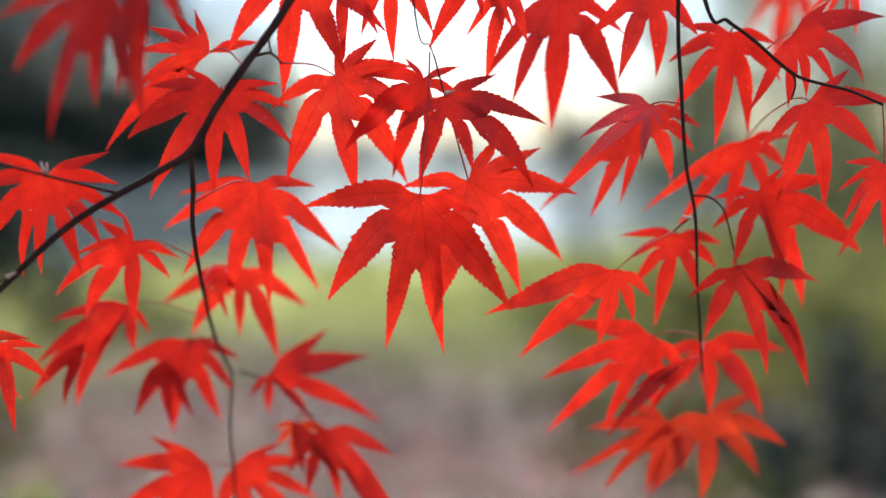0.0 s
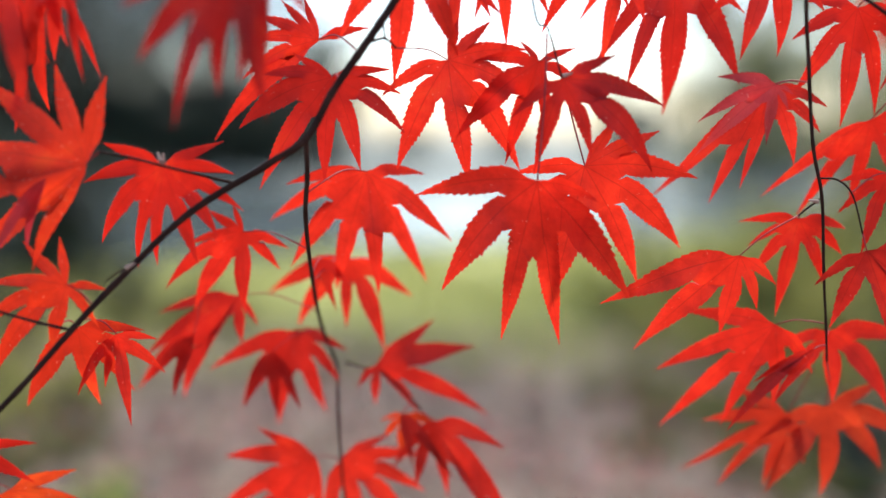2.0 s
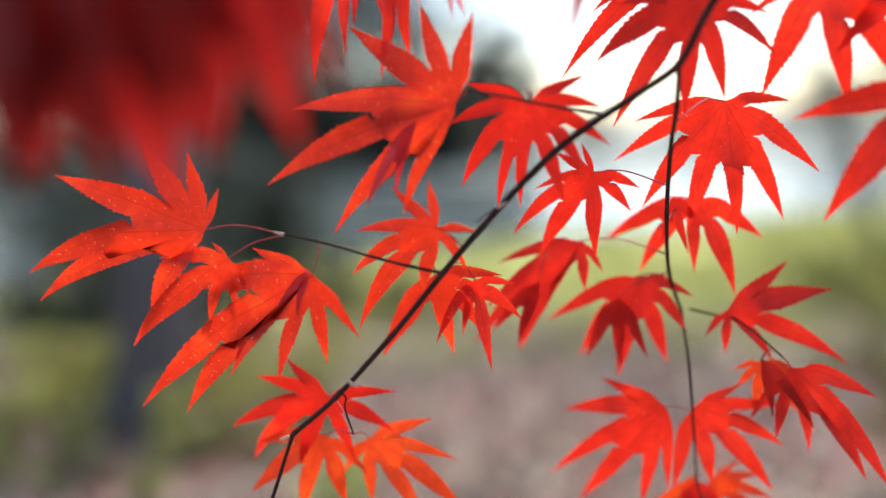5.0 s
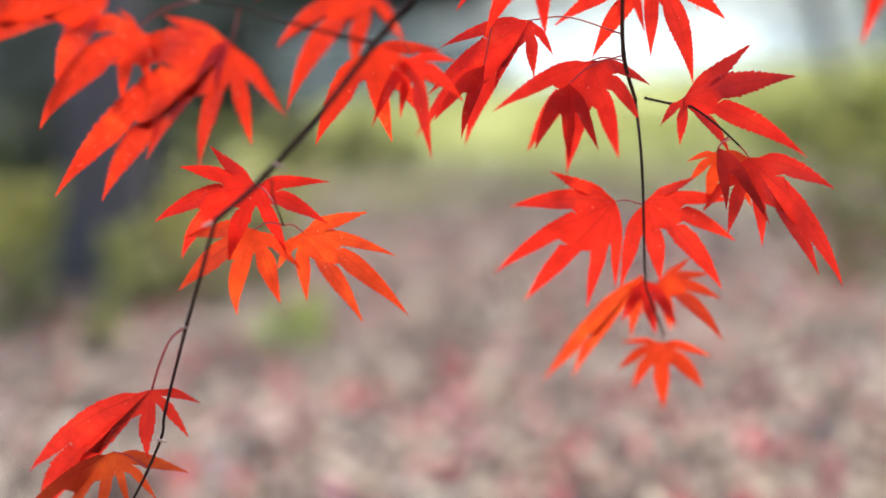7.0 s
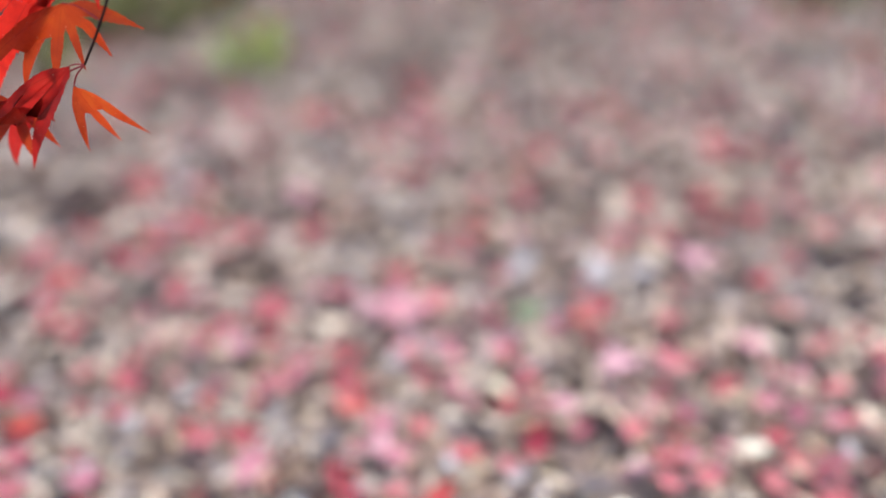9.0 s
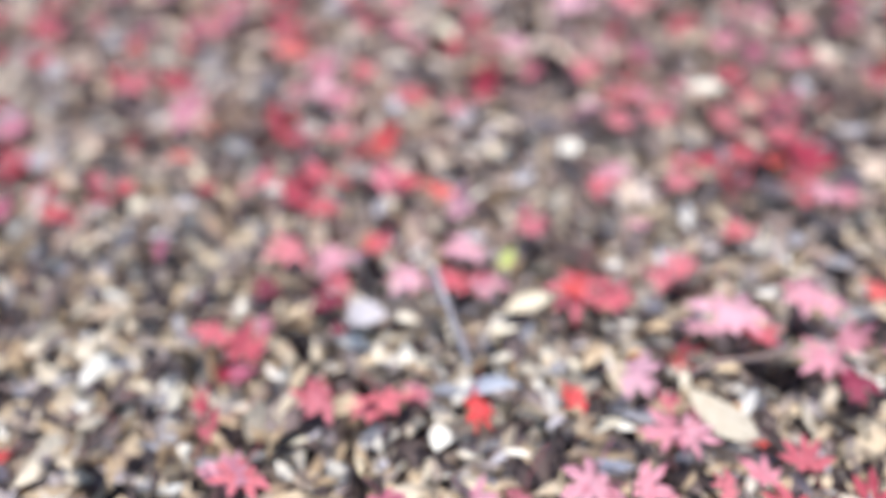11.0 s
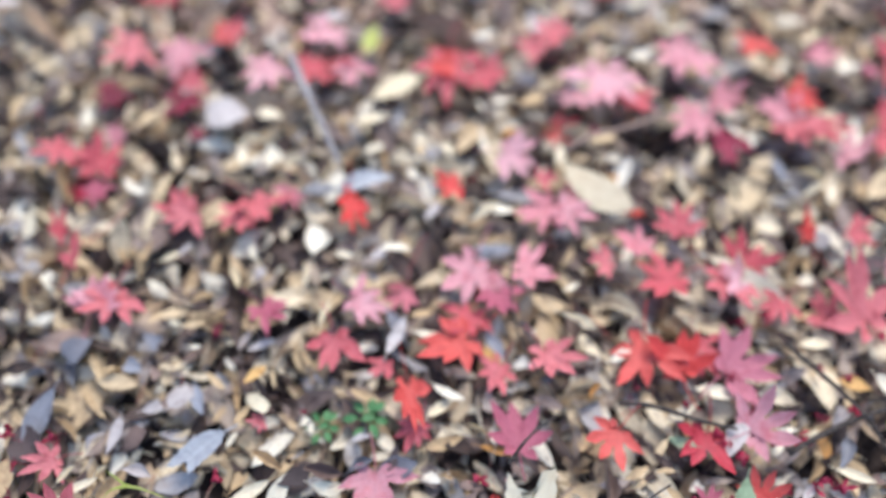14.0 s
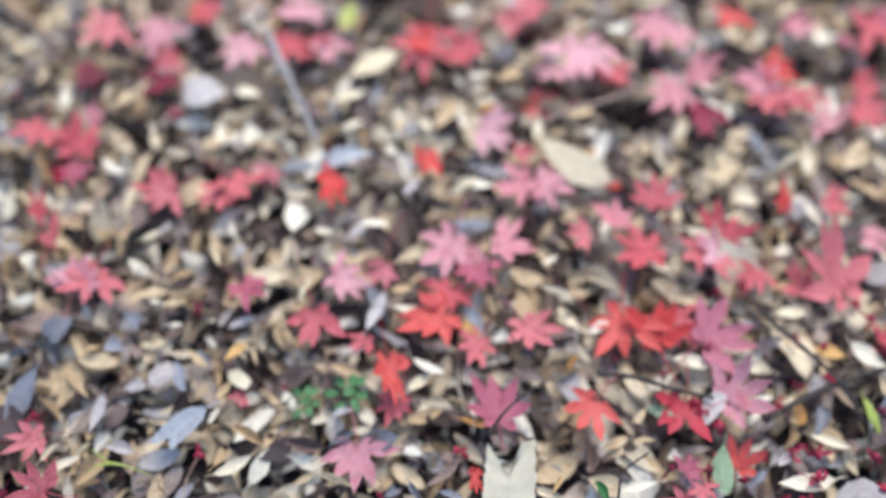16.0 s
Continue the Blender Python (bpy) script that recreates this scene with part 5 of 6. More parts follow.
def sprig(x, y, size):
    plant = tagged(new("green_seedling"), "small bright green seedling among fallen leaves", "plant")
    plant.location = (x, y, ground_height(x, y) + 0.008)
    for k in range(8):
        q, r = k * 0.95 + 0.3, (0.62 + 0.12 * math.sin(5 * k)) * (k > 0)
        at = Vector((math.cos(q) * r, math.sin(q) * r, 1.2 + 0.16 * math.sin(3 * k)))
        d, e = Vector((math.cos(q), math.sin(q), -0.1)), Vector((-math.sin(q), math.cos(q), 0))
        verts, faces, uvs = [], [], []
        for j, (u, h) in enumerate(((-0.28, 0.02), (-0.16, 0.13), (0.0, 0.19), (0.16, 0.15), (0.32, 0.02))):
            for v in (-1, 0, 1):
                verts.append(tuple((at + d * u + e * h * v + Vector((0, 0, 0.3 * h * abs(v) - 0.2 * u * u))) * size))
                uvs.append((0.5 + u, 0.5 + 0.5 * v))
        for j in range(4):
            i = 3 * j
            faces += [(i, i + 1, i + 4, i + 3), (i + 1, i + 2, i + 5, i + 4)]
        leaf = new("leaf", mesh_of("leaf", (verts, faces, uvs), GREEN_LEAF))
        leaf.parent = plant
        part("stalk", tube(bmesh.new(), spline([(0, 0, 0), tuple(at * size * 0.6 + Vector((0, 0, 0.1 * size))), tuple((at - d * 0.34) * size)], 4), 0.0005, 0.0003, 5), GREEN_STALK, plant)
    return plant


def grass_blade(points, w):
    line = spline(points, 6)
    verts, faces = [], []
    for k, p in enumerate(line):
        h = w * (1 - 0.9 * k / len(line))
        verts += [p + Vector((0, -h, 0)), p + Vector((0, 0, h * 0.7)), p + Vector((0, h, 0))]
    for k in range(len(line) - 1):
        i = 3 * k
        faces += [(i, i + 1, i + 4, i + 3), (i + 1, i + 2, i + 5, i + 4)]
    ob = new("grass_blade", mesh_of("grass_blade", ([tuple(v) for v in verts], faces, [(0.3, 0.2)] * len(verts)), LIME_LEAF))
    return tagged(ob, "thin bright green grass blade on the litter", "grass")


def fallen_twig(points, r, bark=None, label="thin dark twig lying on fallen leaves"):
    ob = part("fallen_twig", tube(bmesh.new(), spline(points, 6), r, r * 0.6, 7, 0.2, 4), bark or BARK_DARK)
    return tagged(ob, label, "twig")

# red and pink maple leaves, one by one: stalk end, tip of the middle lobe, colour
fallen_maple((-0.2050, 0.8480), (-0.2300, 0.8270), CORAL)
fallen_maple((-0.1690, 0.8470), (-0.1790, 0.8180), ROSE)
fallen_maple((-0.1280, 0.8590), (-0.1430, 0.8420), CORAL)
fallen_maple((-0.1030, 0.8210), (-0.1190, 0.7950), ROSE)
fallen_maple((-0.0580, 0.8530), (-0.0820, 0.8290), ROSE)
fallen_maple((-0.0710, 0.8210), (-0.0790, 0.7940), CORAL)
fallen_maple((-0.2200, 0.8090), (-0.2280, 0.7900), WINE)
fallen_maple((-0.1590, 0.8130), (-0.1760, 0.8020), CORAL)
fallen_maple((-0.1680, 0.7990), (-0.1740, 0.7710), WINE)
fallen_maple((-0.2290, 0.7410), (-0.2250, 0.7730), CORAL)
fallen_maple((-0.2540, 0.7600), (-0.2610, 0.7330), CORAL)
fallen_maple((-0.1560, 0.7670), (-0.1640, 0.7580), WINE)
fallen_maple((-0.1590, 0.6990), (-0.1830, 0.6890), CORAL)
fallen_maple((-0.1690, 0.7000), (-0.1640, 0.7240), CORAL)
fallen_maple((-0.1250, 0.6950), (-0.1380, 0.6760), CORAL)
fallen_maple((-0.1170, 0.7060), (-0.0980, 0.6770), CORAL)
fallen_maple((-0.0910, 0.7120), (-0.0970, 0.6950), ROSE)
fallen_maple((-0.2500, 0.6900), (-0.2500, 0.7180), CORAL, 0.42)
fallen_maple((-0.2390, 0.6670), (-0.2300, 0.6940), CORAL, 0.42)
fallen_maple((-0.2250, 0.7250), (-0.2280, 0.7070), MAUVE)
fallen_maple((-0.2220, 0.6320), (-0.2120, 0.6600), ROSE)
fallen_maple((-0.2200, 0.6380), (-0.2410, 0.6410), ROSE)
fallen_maple((-0.2090, 0.6410), (-0.2170, 0.6100), CORAL)
fallen_maple((-0.1090, 0.6210), (-0.0940, 0.5990), MAUVE)
fallen_maple((-0.0450, 0.8210), (-0.0360, 0.7960), ROSE)
fallen_maple((-0.0600, 0.8220), (-0.0600, 0.7950), CORAL)
fallen_maple((0.0310, 0.8170), (0.0280, 0.7760), CORAL)
fallen_maple((0.0360, 0.8120), (0.0100, 0.8020), SCARLET)
fallen_maple((0.0510, 0.7970), (0.0800, 0.8020), CORAL)
fallen_maple((0.1000, 0.8200), (0.0810, 0.8300), CORAL)
fallen_maple((0.1200, 0.8450), (0.0990, 0.8240), CORAL)
fallen_maple((0.0650, 0.7320), (0.0930, 0.7220), ROSE)
fallen_maple((0.1480, 0.7960), (0.1450, 0.7520), ROSE)
fallen_maple((0.1310, 0.7770), (0.1090, 0.7570), ROSE)
fallen_maple((0.1670, 0.7780), (0.1740, 0.7510), CORAL)
fallen_maple((0.2150, 0.8160), (0.2020, 0.7790), ROSE)
fallen_maple((0.2160, 0.7550), (0.1900, 0.7330), ROSE)
fallen_maple((0.2310, 0.7310), (0.2230, 0.7060), WINE)
fallen_maple((0.2720, 0.8190), (0.2590, 0.7920), SCARLET)
fallen_maple((0.2310, 0.7730), (0.2560, 0.7610), ROSE)
fallen_maple((0.2830, 0.7510), (0.2660, 0.7750), ROSE)
fallen_maple((0.2900, 0.7710), (0.3120, 0.7560), SCARLET)
fallen_maple((0.3160, 0.8100), (0.3310, 0.7920), ROSE)
fallen_maple((0.2840, 0.7440), (0.2920, 0.7110), CORAL)
fallen_maple((0.3010, 0.7400), (0.3060, 0.7070), CORAL)
fallen_maple((0.3150, 0.7160), (0.3400, 0.7020), ROSE)
fallen_maple((0.3500, 0.7300), (0.3720, 0.7090), CORAL)
fallen_maple((0.3810, 0.8070), (0.3820, 0.7590), CORAL)
fallen_maple((0.4010, 0.8110), (0.3830, 0.7970), MAUVE)
fallen_maple((0.3550, 0.7480), (0.3770, 0.7500), CORAL)
fallen_maple((-0.0480, 0.6980), (-0.0470, 0.6590), SCARLET, 0.42)
fallen_maple((0.0280, 0.7050), (0.0080, 0.7000), SCARLET)
fallen_maple((0.0910, 0.6830), (0.0670, 0.6690), ROSE)
fallen_maple((0.0990, 0.6820), (0.1220, 0.6640), ROSE)
fallen_maple((0.0650, 0.6350), (0.0950, 0.6380), ROSE)
fallen_maple((0.1250, 0.6370), (0.1060, 0.6340), CORAL)
fallen_maple((0.1480, 0.6430), (0.1400, 0.6670), ROSE)
fallen_maple((0.1790, 0.6570), (0.1760, 0.6840), CORAL)
fallen_maple((0.2180, 0.6290), (0.2400, 0.6500), CORAL)
fallen_maple((0.2690, 0.6490), (0.2710, 0.6750), SCARLET, 0.42)
fallen_maple((0.3030, 0.6510), (0.3230, 0.6470), CORAL)
fallen_maple((0.3220, 0.6200), (0.3410, 0.6090), ROSE)
fallen_maple((0.2910, 0.5830), (0.2660, 0.6330), CORAL, 0.72)
fallen_maple((0.2690, 0.5880), (0.2480, 0.6030), CORAL)
fallen_maple((-0.0480, 0.6250), (-0.0210, 0.6180), ROSE)
fallen_maple((0.0330, 0.6420), (0.0220, 0.6040), ROSE)
fallen_maple((0.1690, 0.6240), (0.1340, 0.6140), CORAL)
fallen_maple((0.2140, 0.6190), (0.1890, 0.6220), ROSE)
fallen_maple((0.2060, 0.6210), (0.1930, 0.5920), CORAL)
fallen_maple((0.2400, 0.6020), (0.2230, 0.5840), CORAL)
fallen_maple((-0.0630, 0.5970), (-0.0620, 0.5660), CORAL)
fallen_maple((0.0220, 0.5880), (-0.0140, 0.5760), SCARLET)
fallen_maple((0.0280, 0.6080), (0.0130, 0.5860), CORAL)
fallen_maple((0.0470, 0.6200), (0.0510, 0.5940), MAUVE)
fallen_maple((0.0430, 0.5700), (0.0280, 0.5510), CORAL)
fallen_maple((0.0750, 0.5760), (0.0890, 0.5490), CORAL)
fallen_maple((0.0490, 0.5160), (0.0530, 0.5500), MAUVE)
fallen_maple((0.1400, 0.5760), (0.1370, 0.5380), SCARLET)
fallen_maple((0.1600, 0.5570), (0.1630, 0.5930), SCARLET)
fallen_maple((0.1750, 0.5730), (0.1860, 0.5510), CORAL)
fallen_maple((0.1910, 0.5540), (0.2280, 0.5670), MAUVE)
fallen_maple((0.1960, 0.5140), (0.2280, 0.5250), ROSE)
fallen_maple((0.1120, 0.5200), (0.0950, 0.4980), SCARLET)
fallen_maple((0.1680, 0.5140), (0.1510, 0.4840), CRIMSON)
fallen_maple((0.1940, 0.4710), (0.2050, 0.4910), SCARLET)
fallen_maple((0.1620, 0.4720), (0.1750, 0.4830), MAUVE)
fallen_maple((0.1590, 0.4490), (0.1410, 0.4610), CORAL)
fallen_maple((-0.0410, 0.5080), (-0.0430, 0.4740), ROSE)
fallen_maple((-0.0170, 0.5600), (-0.0130, 0.5180), SCARLET, 0.42)
fallen_maple((-0.0130, 0.5370), (-0.0250, 0.5190), CORAL)
fallen_maple((-0.2400, 0.5320), (-0.2600, 0.5220), CORAL)
fallen_maple((-0.2320, 0.4980), (-0.2540, 0.5120), CORAL)
fallen_maple((-0.1120, 0.5480), (-0.1200, 0.5400), CORAL)
fallen_maple((0.3110, 0.5410), (0.3280, 0.5540), CORAL)
fallen_maple((0.2880, 0.4430), (0.3000, 0.4570), CRIMSON)
fallen_maple((0.0310, 0.4850), (0.0310, 0.4670), SCARLET, 0.42)
fallen_maple((0.1690, 0.4610), (0.1700, 0.4460), CORAL)
fallen_maple((0.3570, 0.7880), (0.3450, 0.7790), MAUVE)
fallen_maple((-0.0310, 0.5780), (-0.0400, 0.5630), CORAL)
# withered, rolled-up maple leaves
withered_maple(-0.140, 0.606, 0.0101)
withered_maple(0.222, 0.590, 0.0113)
withered_maple(0.187, 0.497, 0.0126)
withered_maple(-0.263, 0.509, 0.0113)
withered_maple(-0.141, 0.512, 0.0113)
withered_maple(-0.239, 0.545, 0.0088)
withered_maple(0.306, 0.559, 0.0113)
withered_maple(0.269, 0.522, 0.0113)
withered_maple(0.244, 0.474, 0.0126)
withered_maple(0.215, 0.448, 0.0101)
withered_maple(0.234, 0.447, 0.0101)
withered_maple(0.022, 0.499, 0.0101)
withered_maple(0.063, 0.468, 0.0088)
withered_maple(0.200, 0.449, 0.0075)
withered_maple(-0.086, 0.549, 0.0052)
withered_maple(-0.029, 0.476, 0.0075)
withered_maple(0.251, 0.549, 0.0088)
withered_maple(0.209, 0.505, 0.0063)
withered_maple(0.213, 0.474, 0.0063)
withered_maple(0.159, 0.534, 0.0075)
withered_maple(0.041, 0.497, 0.0050)
withered_maple(-0.154, 0.533, 0.0050)
withered_maple(0.351, 0.784, 0.0101)
withered_maple(-0.275, 0.794, 0.0075)
withered_maple(0.320, 0.545, 0.0113)
withered_maple(0.130, 0.549, 0.0075)
withered_maple(0.205, 0.586, 0.0118)
withered_maple(0.176, 0.512, 0.0118)
withered_maple(0.283, 0.449, 0.0144)
withered_maple(0.195, 0.551, 0.0109)
withered_maple(0.178, 0.509, 0.0105)
withered_maple(0.284, 0.446, 0.0146)
withered_maple(0.297, 0.569, 0.0112)
withered_maple(0.239, 0.458, 0.0150)
withered_maple(0.291, 0.498, 0.0132)
withered_maple(0.269, 0.546, 0.0102)
withered_maple(0.226, 0.505, 0.0155)
withered_maple(0.280, 0.466, 0.0111)
withered_maple(0.307, 0.537, 0.0152)
withered_maple(0.278, 0.469, 0.0119)
withered_maple(0.240, 0.479, 0.0101)
withered_maple(0.204, 0.528, 0.0093)
withered_maple(0.151, 0.475, 0.0110)
withered_maple(0.229, 0.477, 0.0114)
withered_maple(0.330, 0.566, 0.0119)
withered_maple(0.175, 0.472, 0.0109)
withered_maple(0.197, 0.462, 0.0112)
withered_maple(0.243, 0.517, 0.0097)
withered_maple(-0.270, 0.549, 0.0128)
withered_maple(-0.242, 0.546, 0.0107)
withered_maple(-0.264, 0.533, 0.0092)
withered_maple(-0.237, 0.502, 0.0138)
withered_maple(-0.235, 0.498, 0.0091)
withered_maple(-0.257, 0.500, 0.0129)
# dry leaves that stand out from the rest: two ends, colour, breadth
dry_leaf((-0.2050, 0.7740), (-0.1860, 0.7890), TAN_DRY, 1)
dry_leaf((-0.1840, 0.7840), (-0.1980, 0.7770), CREAM_DRY, .8)
dry_leaf((-0.2420, 0.7960), (-0.2350, 0.7790), CREAM_DRY, .8)
dry_leaf((-0.1220, 0.7810), (-0.1640, 0.7820), GREY_DRY, 1.3)
dry_leaf((-0.0960, 0.7780), (-0.1210, 0.7850), CREAM_DRY, .8)
dry_leaf((-0.1290, 0.7530), (-0.1070, 0.7530), CREAM_DRY, .9)
dry_leaf((-0.1240, 0.7310), (-0.1250, 0.7550), CREAM_DRY, .7)
dry_leaf((-0.1060, 0.7500), (-0.0970, 0.7250), CREAM_DRY, 1.2)
dry_leaf((-0.0820, 0.7440), (-0.0970, 0.7250), CREAM_DRY, 1.2)
dry_leaf((-0.0300, 0.7910), (0.0100, 0.8060), CREAM_DRY, 1)
dry_leaf((-0.0430, 0.7640), (-0.0160, 0.7690), CREAM_DRY, .8)
dry_leaf((-0.0360, 0.7540), (-0.0290, 0.7770), CREAM_DRY, .8)
dry_leaf((-0.0580, 0.7700), (-0.0430, 0.7730), TAN_DRY, 1)
dry_leaf((-0.0370, 0.7420), (-0.0190, 0.7450), CREAM_DRY, .8)
dry_leaf((-0.0210, 0.7260), (-0.0250, 0.7410), TAN_DRY, 1)
dry_leaf((0.0210, 0.7480), (0.0260, 0.7280), CREAM_DRY, .7)
dry_leaf((0.0040, 0.7430), (0.0060, 0.7270), TAN_DRY, 1)
dry_leaf((-0.0000, 0.7160), (-0.0080, 0.7270), CREAM_DRY, 1)
dry_leaf((0.0490, 0.7810), (0.0550, 0.7710), CREAM_DRY, 1)
dry_leaf((0.0750, 0.7800), (0.0570, 0.7790), CREAM_DRY, .8)
dry_leaf((0.0760, 0.7540), (0.0640, 0.7480), AMBER_DRY, 1)
dry_leaf((0.1010, 0.7810), (0.0780, 0.7710), TAN_DRY, 1)
dry_leaf((0.1180, 0.7910), (0.1400, 0.7990), GREY_DRY, .9)
dry_leaf((0.0970, 0.7970), (0.0780, 0.8030), SLATE_DRY, 1)
dry_leaf((0.1290, 0.7380), (0.1580, 0.7450), TAN_DRY, .8)
dry_leaf((0.1400, 0.7000), (0.1430, 0.7130), AMBER_DRY, 1)
dry_leaf((0.2480, 0.7370), (0.2470, 0.7220), CREAM_DRY, .8)
dry_leaf((0.2590, 0.7440), (0.2780, 0.7380), TAN_DRY, .9)
dry_leaf((0.2620, 0.7580), (0.2860, 0.7590), TAN_DRY, .8)
dry_leaf((0.2730, 0.7010), (0.2940, 0.6930), CREAM_DRY, .8)
dry_leaf((0.2740, 0.6810), (0.2940, 0.6920), CREAM_DRY, .9)
dry_leaf((0.2930, 0.6740), (0.3000, 0.6910), CREAM_DRY, .8)
dry_leaf((0.2610, 0.7160), (0.2680, 0.6960), SLATE_DRY, 1)
dry_leaf((0.2220, 0.6990), (0.2280, 0.6820), CREAM_DRY, .8)
dry_leaf((0.3450, 0.6990), (0.3670, 0.6910), GREY_DRY, .8)
dry_leaf((-0.2090, 0.6790), (-0.1990, 0.6590), TAN_DRY, .7)
dry_leaf((-0.1860, 0.6780), (-0.1950, 0.6600), TAN_DRY, .7)
dry_leaf((-0.1690, 0.6680), (-0.1590, 0.6770), GREY_DRY, .8)
dry_leaf((-0.1800, 0.6630), (-0.1650, 0.6720), CREAM_DRY, .7)
dry_leaf((-0.1500, 0.6560), (-0.1580, 0.6710), GREY_DRY, 1)
dry_leaf((-0.1310, 0.6550), (-0.1270, 0.6380), CREAM_DRY, 1.1)
dry_leaf((-0.1600, 0.6310), (-0.1400, 0.6370), TAN_DRY, .8)
dry_leaf((-0.1860, 0.6180), (-0.1760, 0.6290), TAN_DRY, .8)
dry_leaf((-0.1730, 0.6200), (-0.1650, 0.6160), CREAM_DRY, 1)
dry_leaf((-0.1650, 0.6140), (-0.1470, 0.6170), TAN_DRY, .8)
dry_leaf((-0.1160, 0.6440), (-0.1070, 0.6570), GREY_DRY, 1)
dry_leaf((-0.1190, 0.6710), (-0.1140, 0.6560), CREAM_DRY, .8)
dry_leaf((-0.0790, 0.6840), (-0.0630, 0.6510), CREAM_DRY, 1.2)
dry_leaf((-0.0610, 0.6600), (-0.0470, 0.6550), CREAM_DRY, 1)
dry_leaf((-0.1900, 0.6120), (-0.1690, 0.5950), SLATE_DRY, .9)
dry_leaf((-0.2570, 0.6080), (-0.2230, 0.6150), BROWN_DRY, 1.3)
dry_leaf((-0.1600, 0.5990), (-0.1500, 0.5990), CREAM_DRY, .9)
dry_leaf((0.0030, 0.6800), (0.0160, 0.6940), GREY_DRY, .9)
dry_leaf((0.0410, 0.6880), (0.0670, 0.6830), CREAM_DRY, .8)
dry_leaf((0.0320, 0.6780), (0.0590, 0.6920), CREAM_DRY, .8)
dry_leaf((0.0500, 0.6530), (0.0340, 0.6580), SLATE_DRY, 1.2)
dry_leaf((0.0630, 0.6580), (0.0350, 0.6500), SLATE_DRY, .9)
dry_leaf((-0.0090, 0.6590), (-0.0310, 0.6640), CREAM_DRY, .8)
dry_leaf((-0.0360, 0.6530), (-0.0220, 0.6650), GREY_DRY, 1)
dry_leaf((-0.0120, 0.6100), (0.0050, 0.6140), TAN_DRY, .8)
dry_leaf((-0.0660, 0.6230), (-0.0730, 0.6060), CREAM_DRY, 1)
dry_leaf((-0.0130, 0.5980), (0.0110, 0.5950), CREAM_DRY, .7)
dry_leaf((-0.0170, 0.5920), (-0.0280, 0.6180), SLATE_DRY, .8)
dry_leaf((-0.0300, 0.5810), (-0.0160, 0.6090), GREY_DRY, .8)
dry_leaf((0.0480, 0.5770), (0.0370, 0.5950), SLATE_DRY, .9)
dry_leaf((0.0620, 0.6020), (0.0650, 0.5840), DARK_DRY, .9)
dry_leaf((0.0860, 0.6020), (0.1100, 0.5890), CREAM_DRY, .6)
dry_leaf((0.0930, 0.6190), (0.1040, 0.6250), CREAM_DRY, .8)
dry_leaf((0.0690, 0.6160), (0.0920, 0.6060), TAN_DRY, 1.2)
dry_leaf((0.1260, 0.5790), (0.1410, 0.5830), CREAM_DRY, 1)
dry_leaf((0.1160, 0.5660), (0.1320, 0.5770), CREAM_DRY, 1)
dry_leaf((0.1630, 0.5960), (0.1780, 0.5840), CREAM_DRY, .7)
dry_leaf((0.0330, 0.5840), (0.0430, 0.5700), AMBER_DRY, 1)
dry_leaf((0.0980, 0.5450), (0.1070, 0.5550), AMBER_DRY, .9)
dry_leaf((0.2380, 0.6490), (0.2260, 0.6350), CREAM_DRY, .9)
dry_leaf((0.1950, 0.6350), (0.2220, 0.6280), CREAM_DRY, .7)
dry_leaf((0.2230, 0.6250), (0.2470, 0.6260), CREAM_DRY, .5)
dry_leaf((0.2420, 0.5690), (0.2650, 0.5690), CREAM_DRY, .9)
dry_leaf((0.3140, 0.5980), (0.3380, 0.5890), GREY_DRY, 1.3)
dry_leaf((0.2760, 0.6530), (0.2820, 0.6340), GREY_DRY, 1.2)
dry_leaf((-0.2430, 0.5790), (-0.2630, 0.5390), SLATE_DRY, .75)
dry_leaf((-0.2000, 0.5570), (-0.2070, 0.5310), GREY_DRY, .8)
dry_leaf((-0.1880, 0.5590), (-0.1660, 0.5660), GREY_DRY, 1)
dry_leaf((-0.1690, 0.5570), (-0.1530, 0.5800), GREY_DRY, 1)
dry_leaf((-0.2040, 0.5890), (-0.2150, 0.5860), TAN_DRY, .9)
dry_leaf((-0.1830, 0.5870), (-0.1720, 0.5730), BROWN_DRY, .9)
dry_leaf((-0.1480, 0.5830), (-0.1350, 0.5690), TAN_DRY, .8)
dry_leaf((-0.1090, 0.5830), (-0.1230, 0.5710), AMBER_DRY, .9)
dry_leaf((-0.1050, 0.5840), (-0.1030, 0.5670), TAN_DRY, .7)
dry_leaf((-0.1240, 0.5670), (-0.1000, 0.5460), CREAM_DRY, .6)
dry_leaf((-0.0860, 0.5490), (-0.0770, 0.5360), CREAM_DRY, .9)
dry_leaf((-0.1280, 0.5450), (-0.1180, 0.5570), TAN_DRY, .9)
dry_leaf((-0.1340, 0.5310), (-0.1270, 0.5410), CREAM_DRY, .9)
dry_leaf((-0.1180, 0.5270), (-0.0980, 0.5140), TAN_DRY, 1.1)
dry_leaf((-0.1300, 0.5040), (-0.1170, 0.5230), TAN_DRY, .9)
dry_leaf((-0.1090, 0.4900), (-0.0950, 0.5120), CREAM_DRY, 1)
dry_leaf((-0.1300, 0.4970), (-0.1060, 0.5070), CREAM_DRY, .7)
dry_leaf((-0.2360, 0.5160), (-0.2250, 0.5270), CREAM_DRY, .9)
dry_leaf((-0.2340, 0.5090), (-0.2110, 0.5180), CREAM_DRY, .6)
dry_leaf((-0.2160, 0.5180), (-0.2070, 0.5270), CREAM_DRY, .8)
dry_leaf((-0.2410, 0.5400), (-0.2360, 0.5270), CREAM_DRY, .7)
dry_leaf((-0.2120, 0.4990), (-0.1990, 0.5030), TAN_DRY, 1)
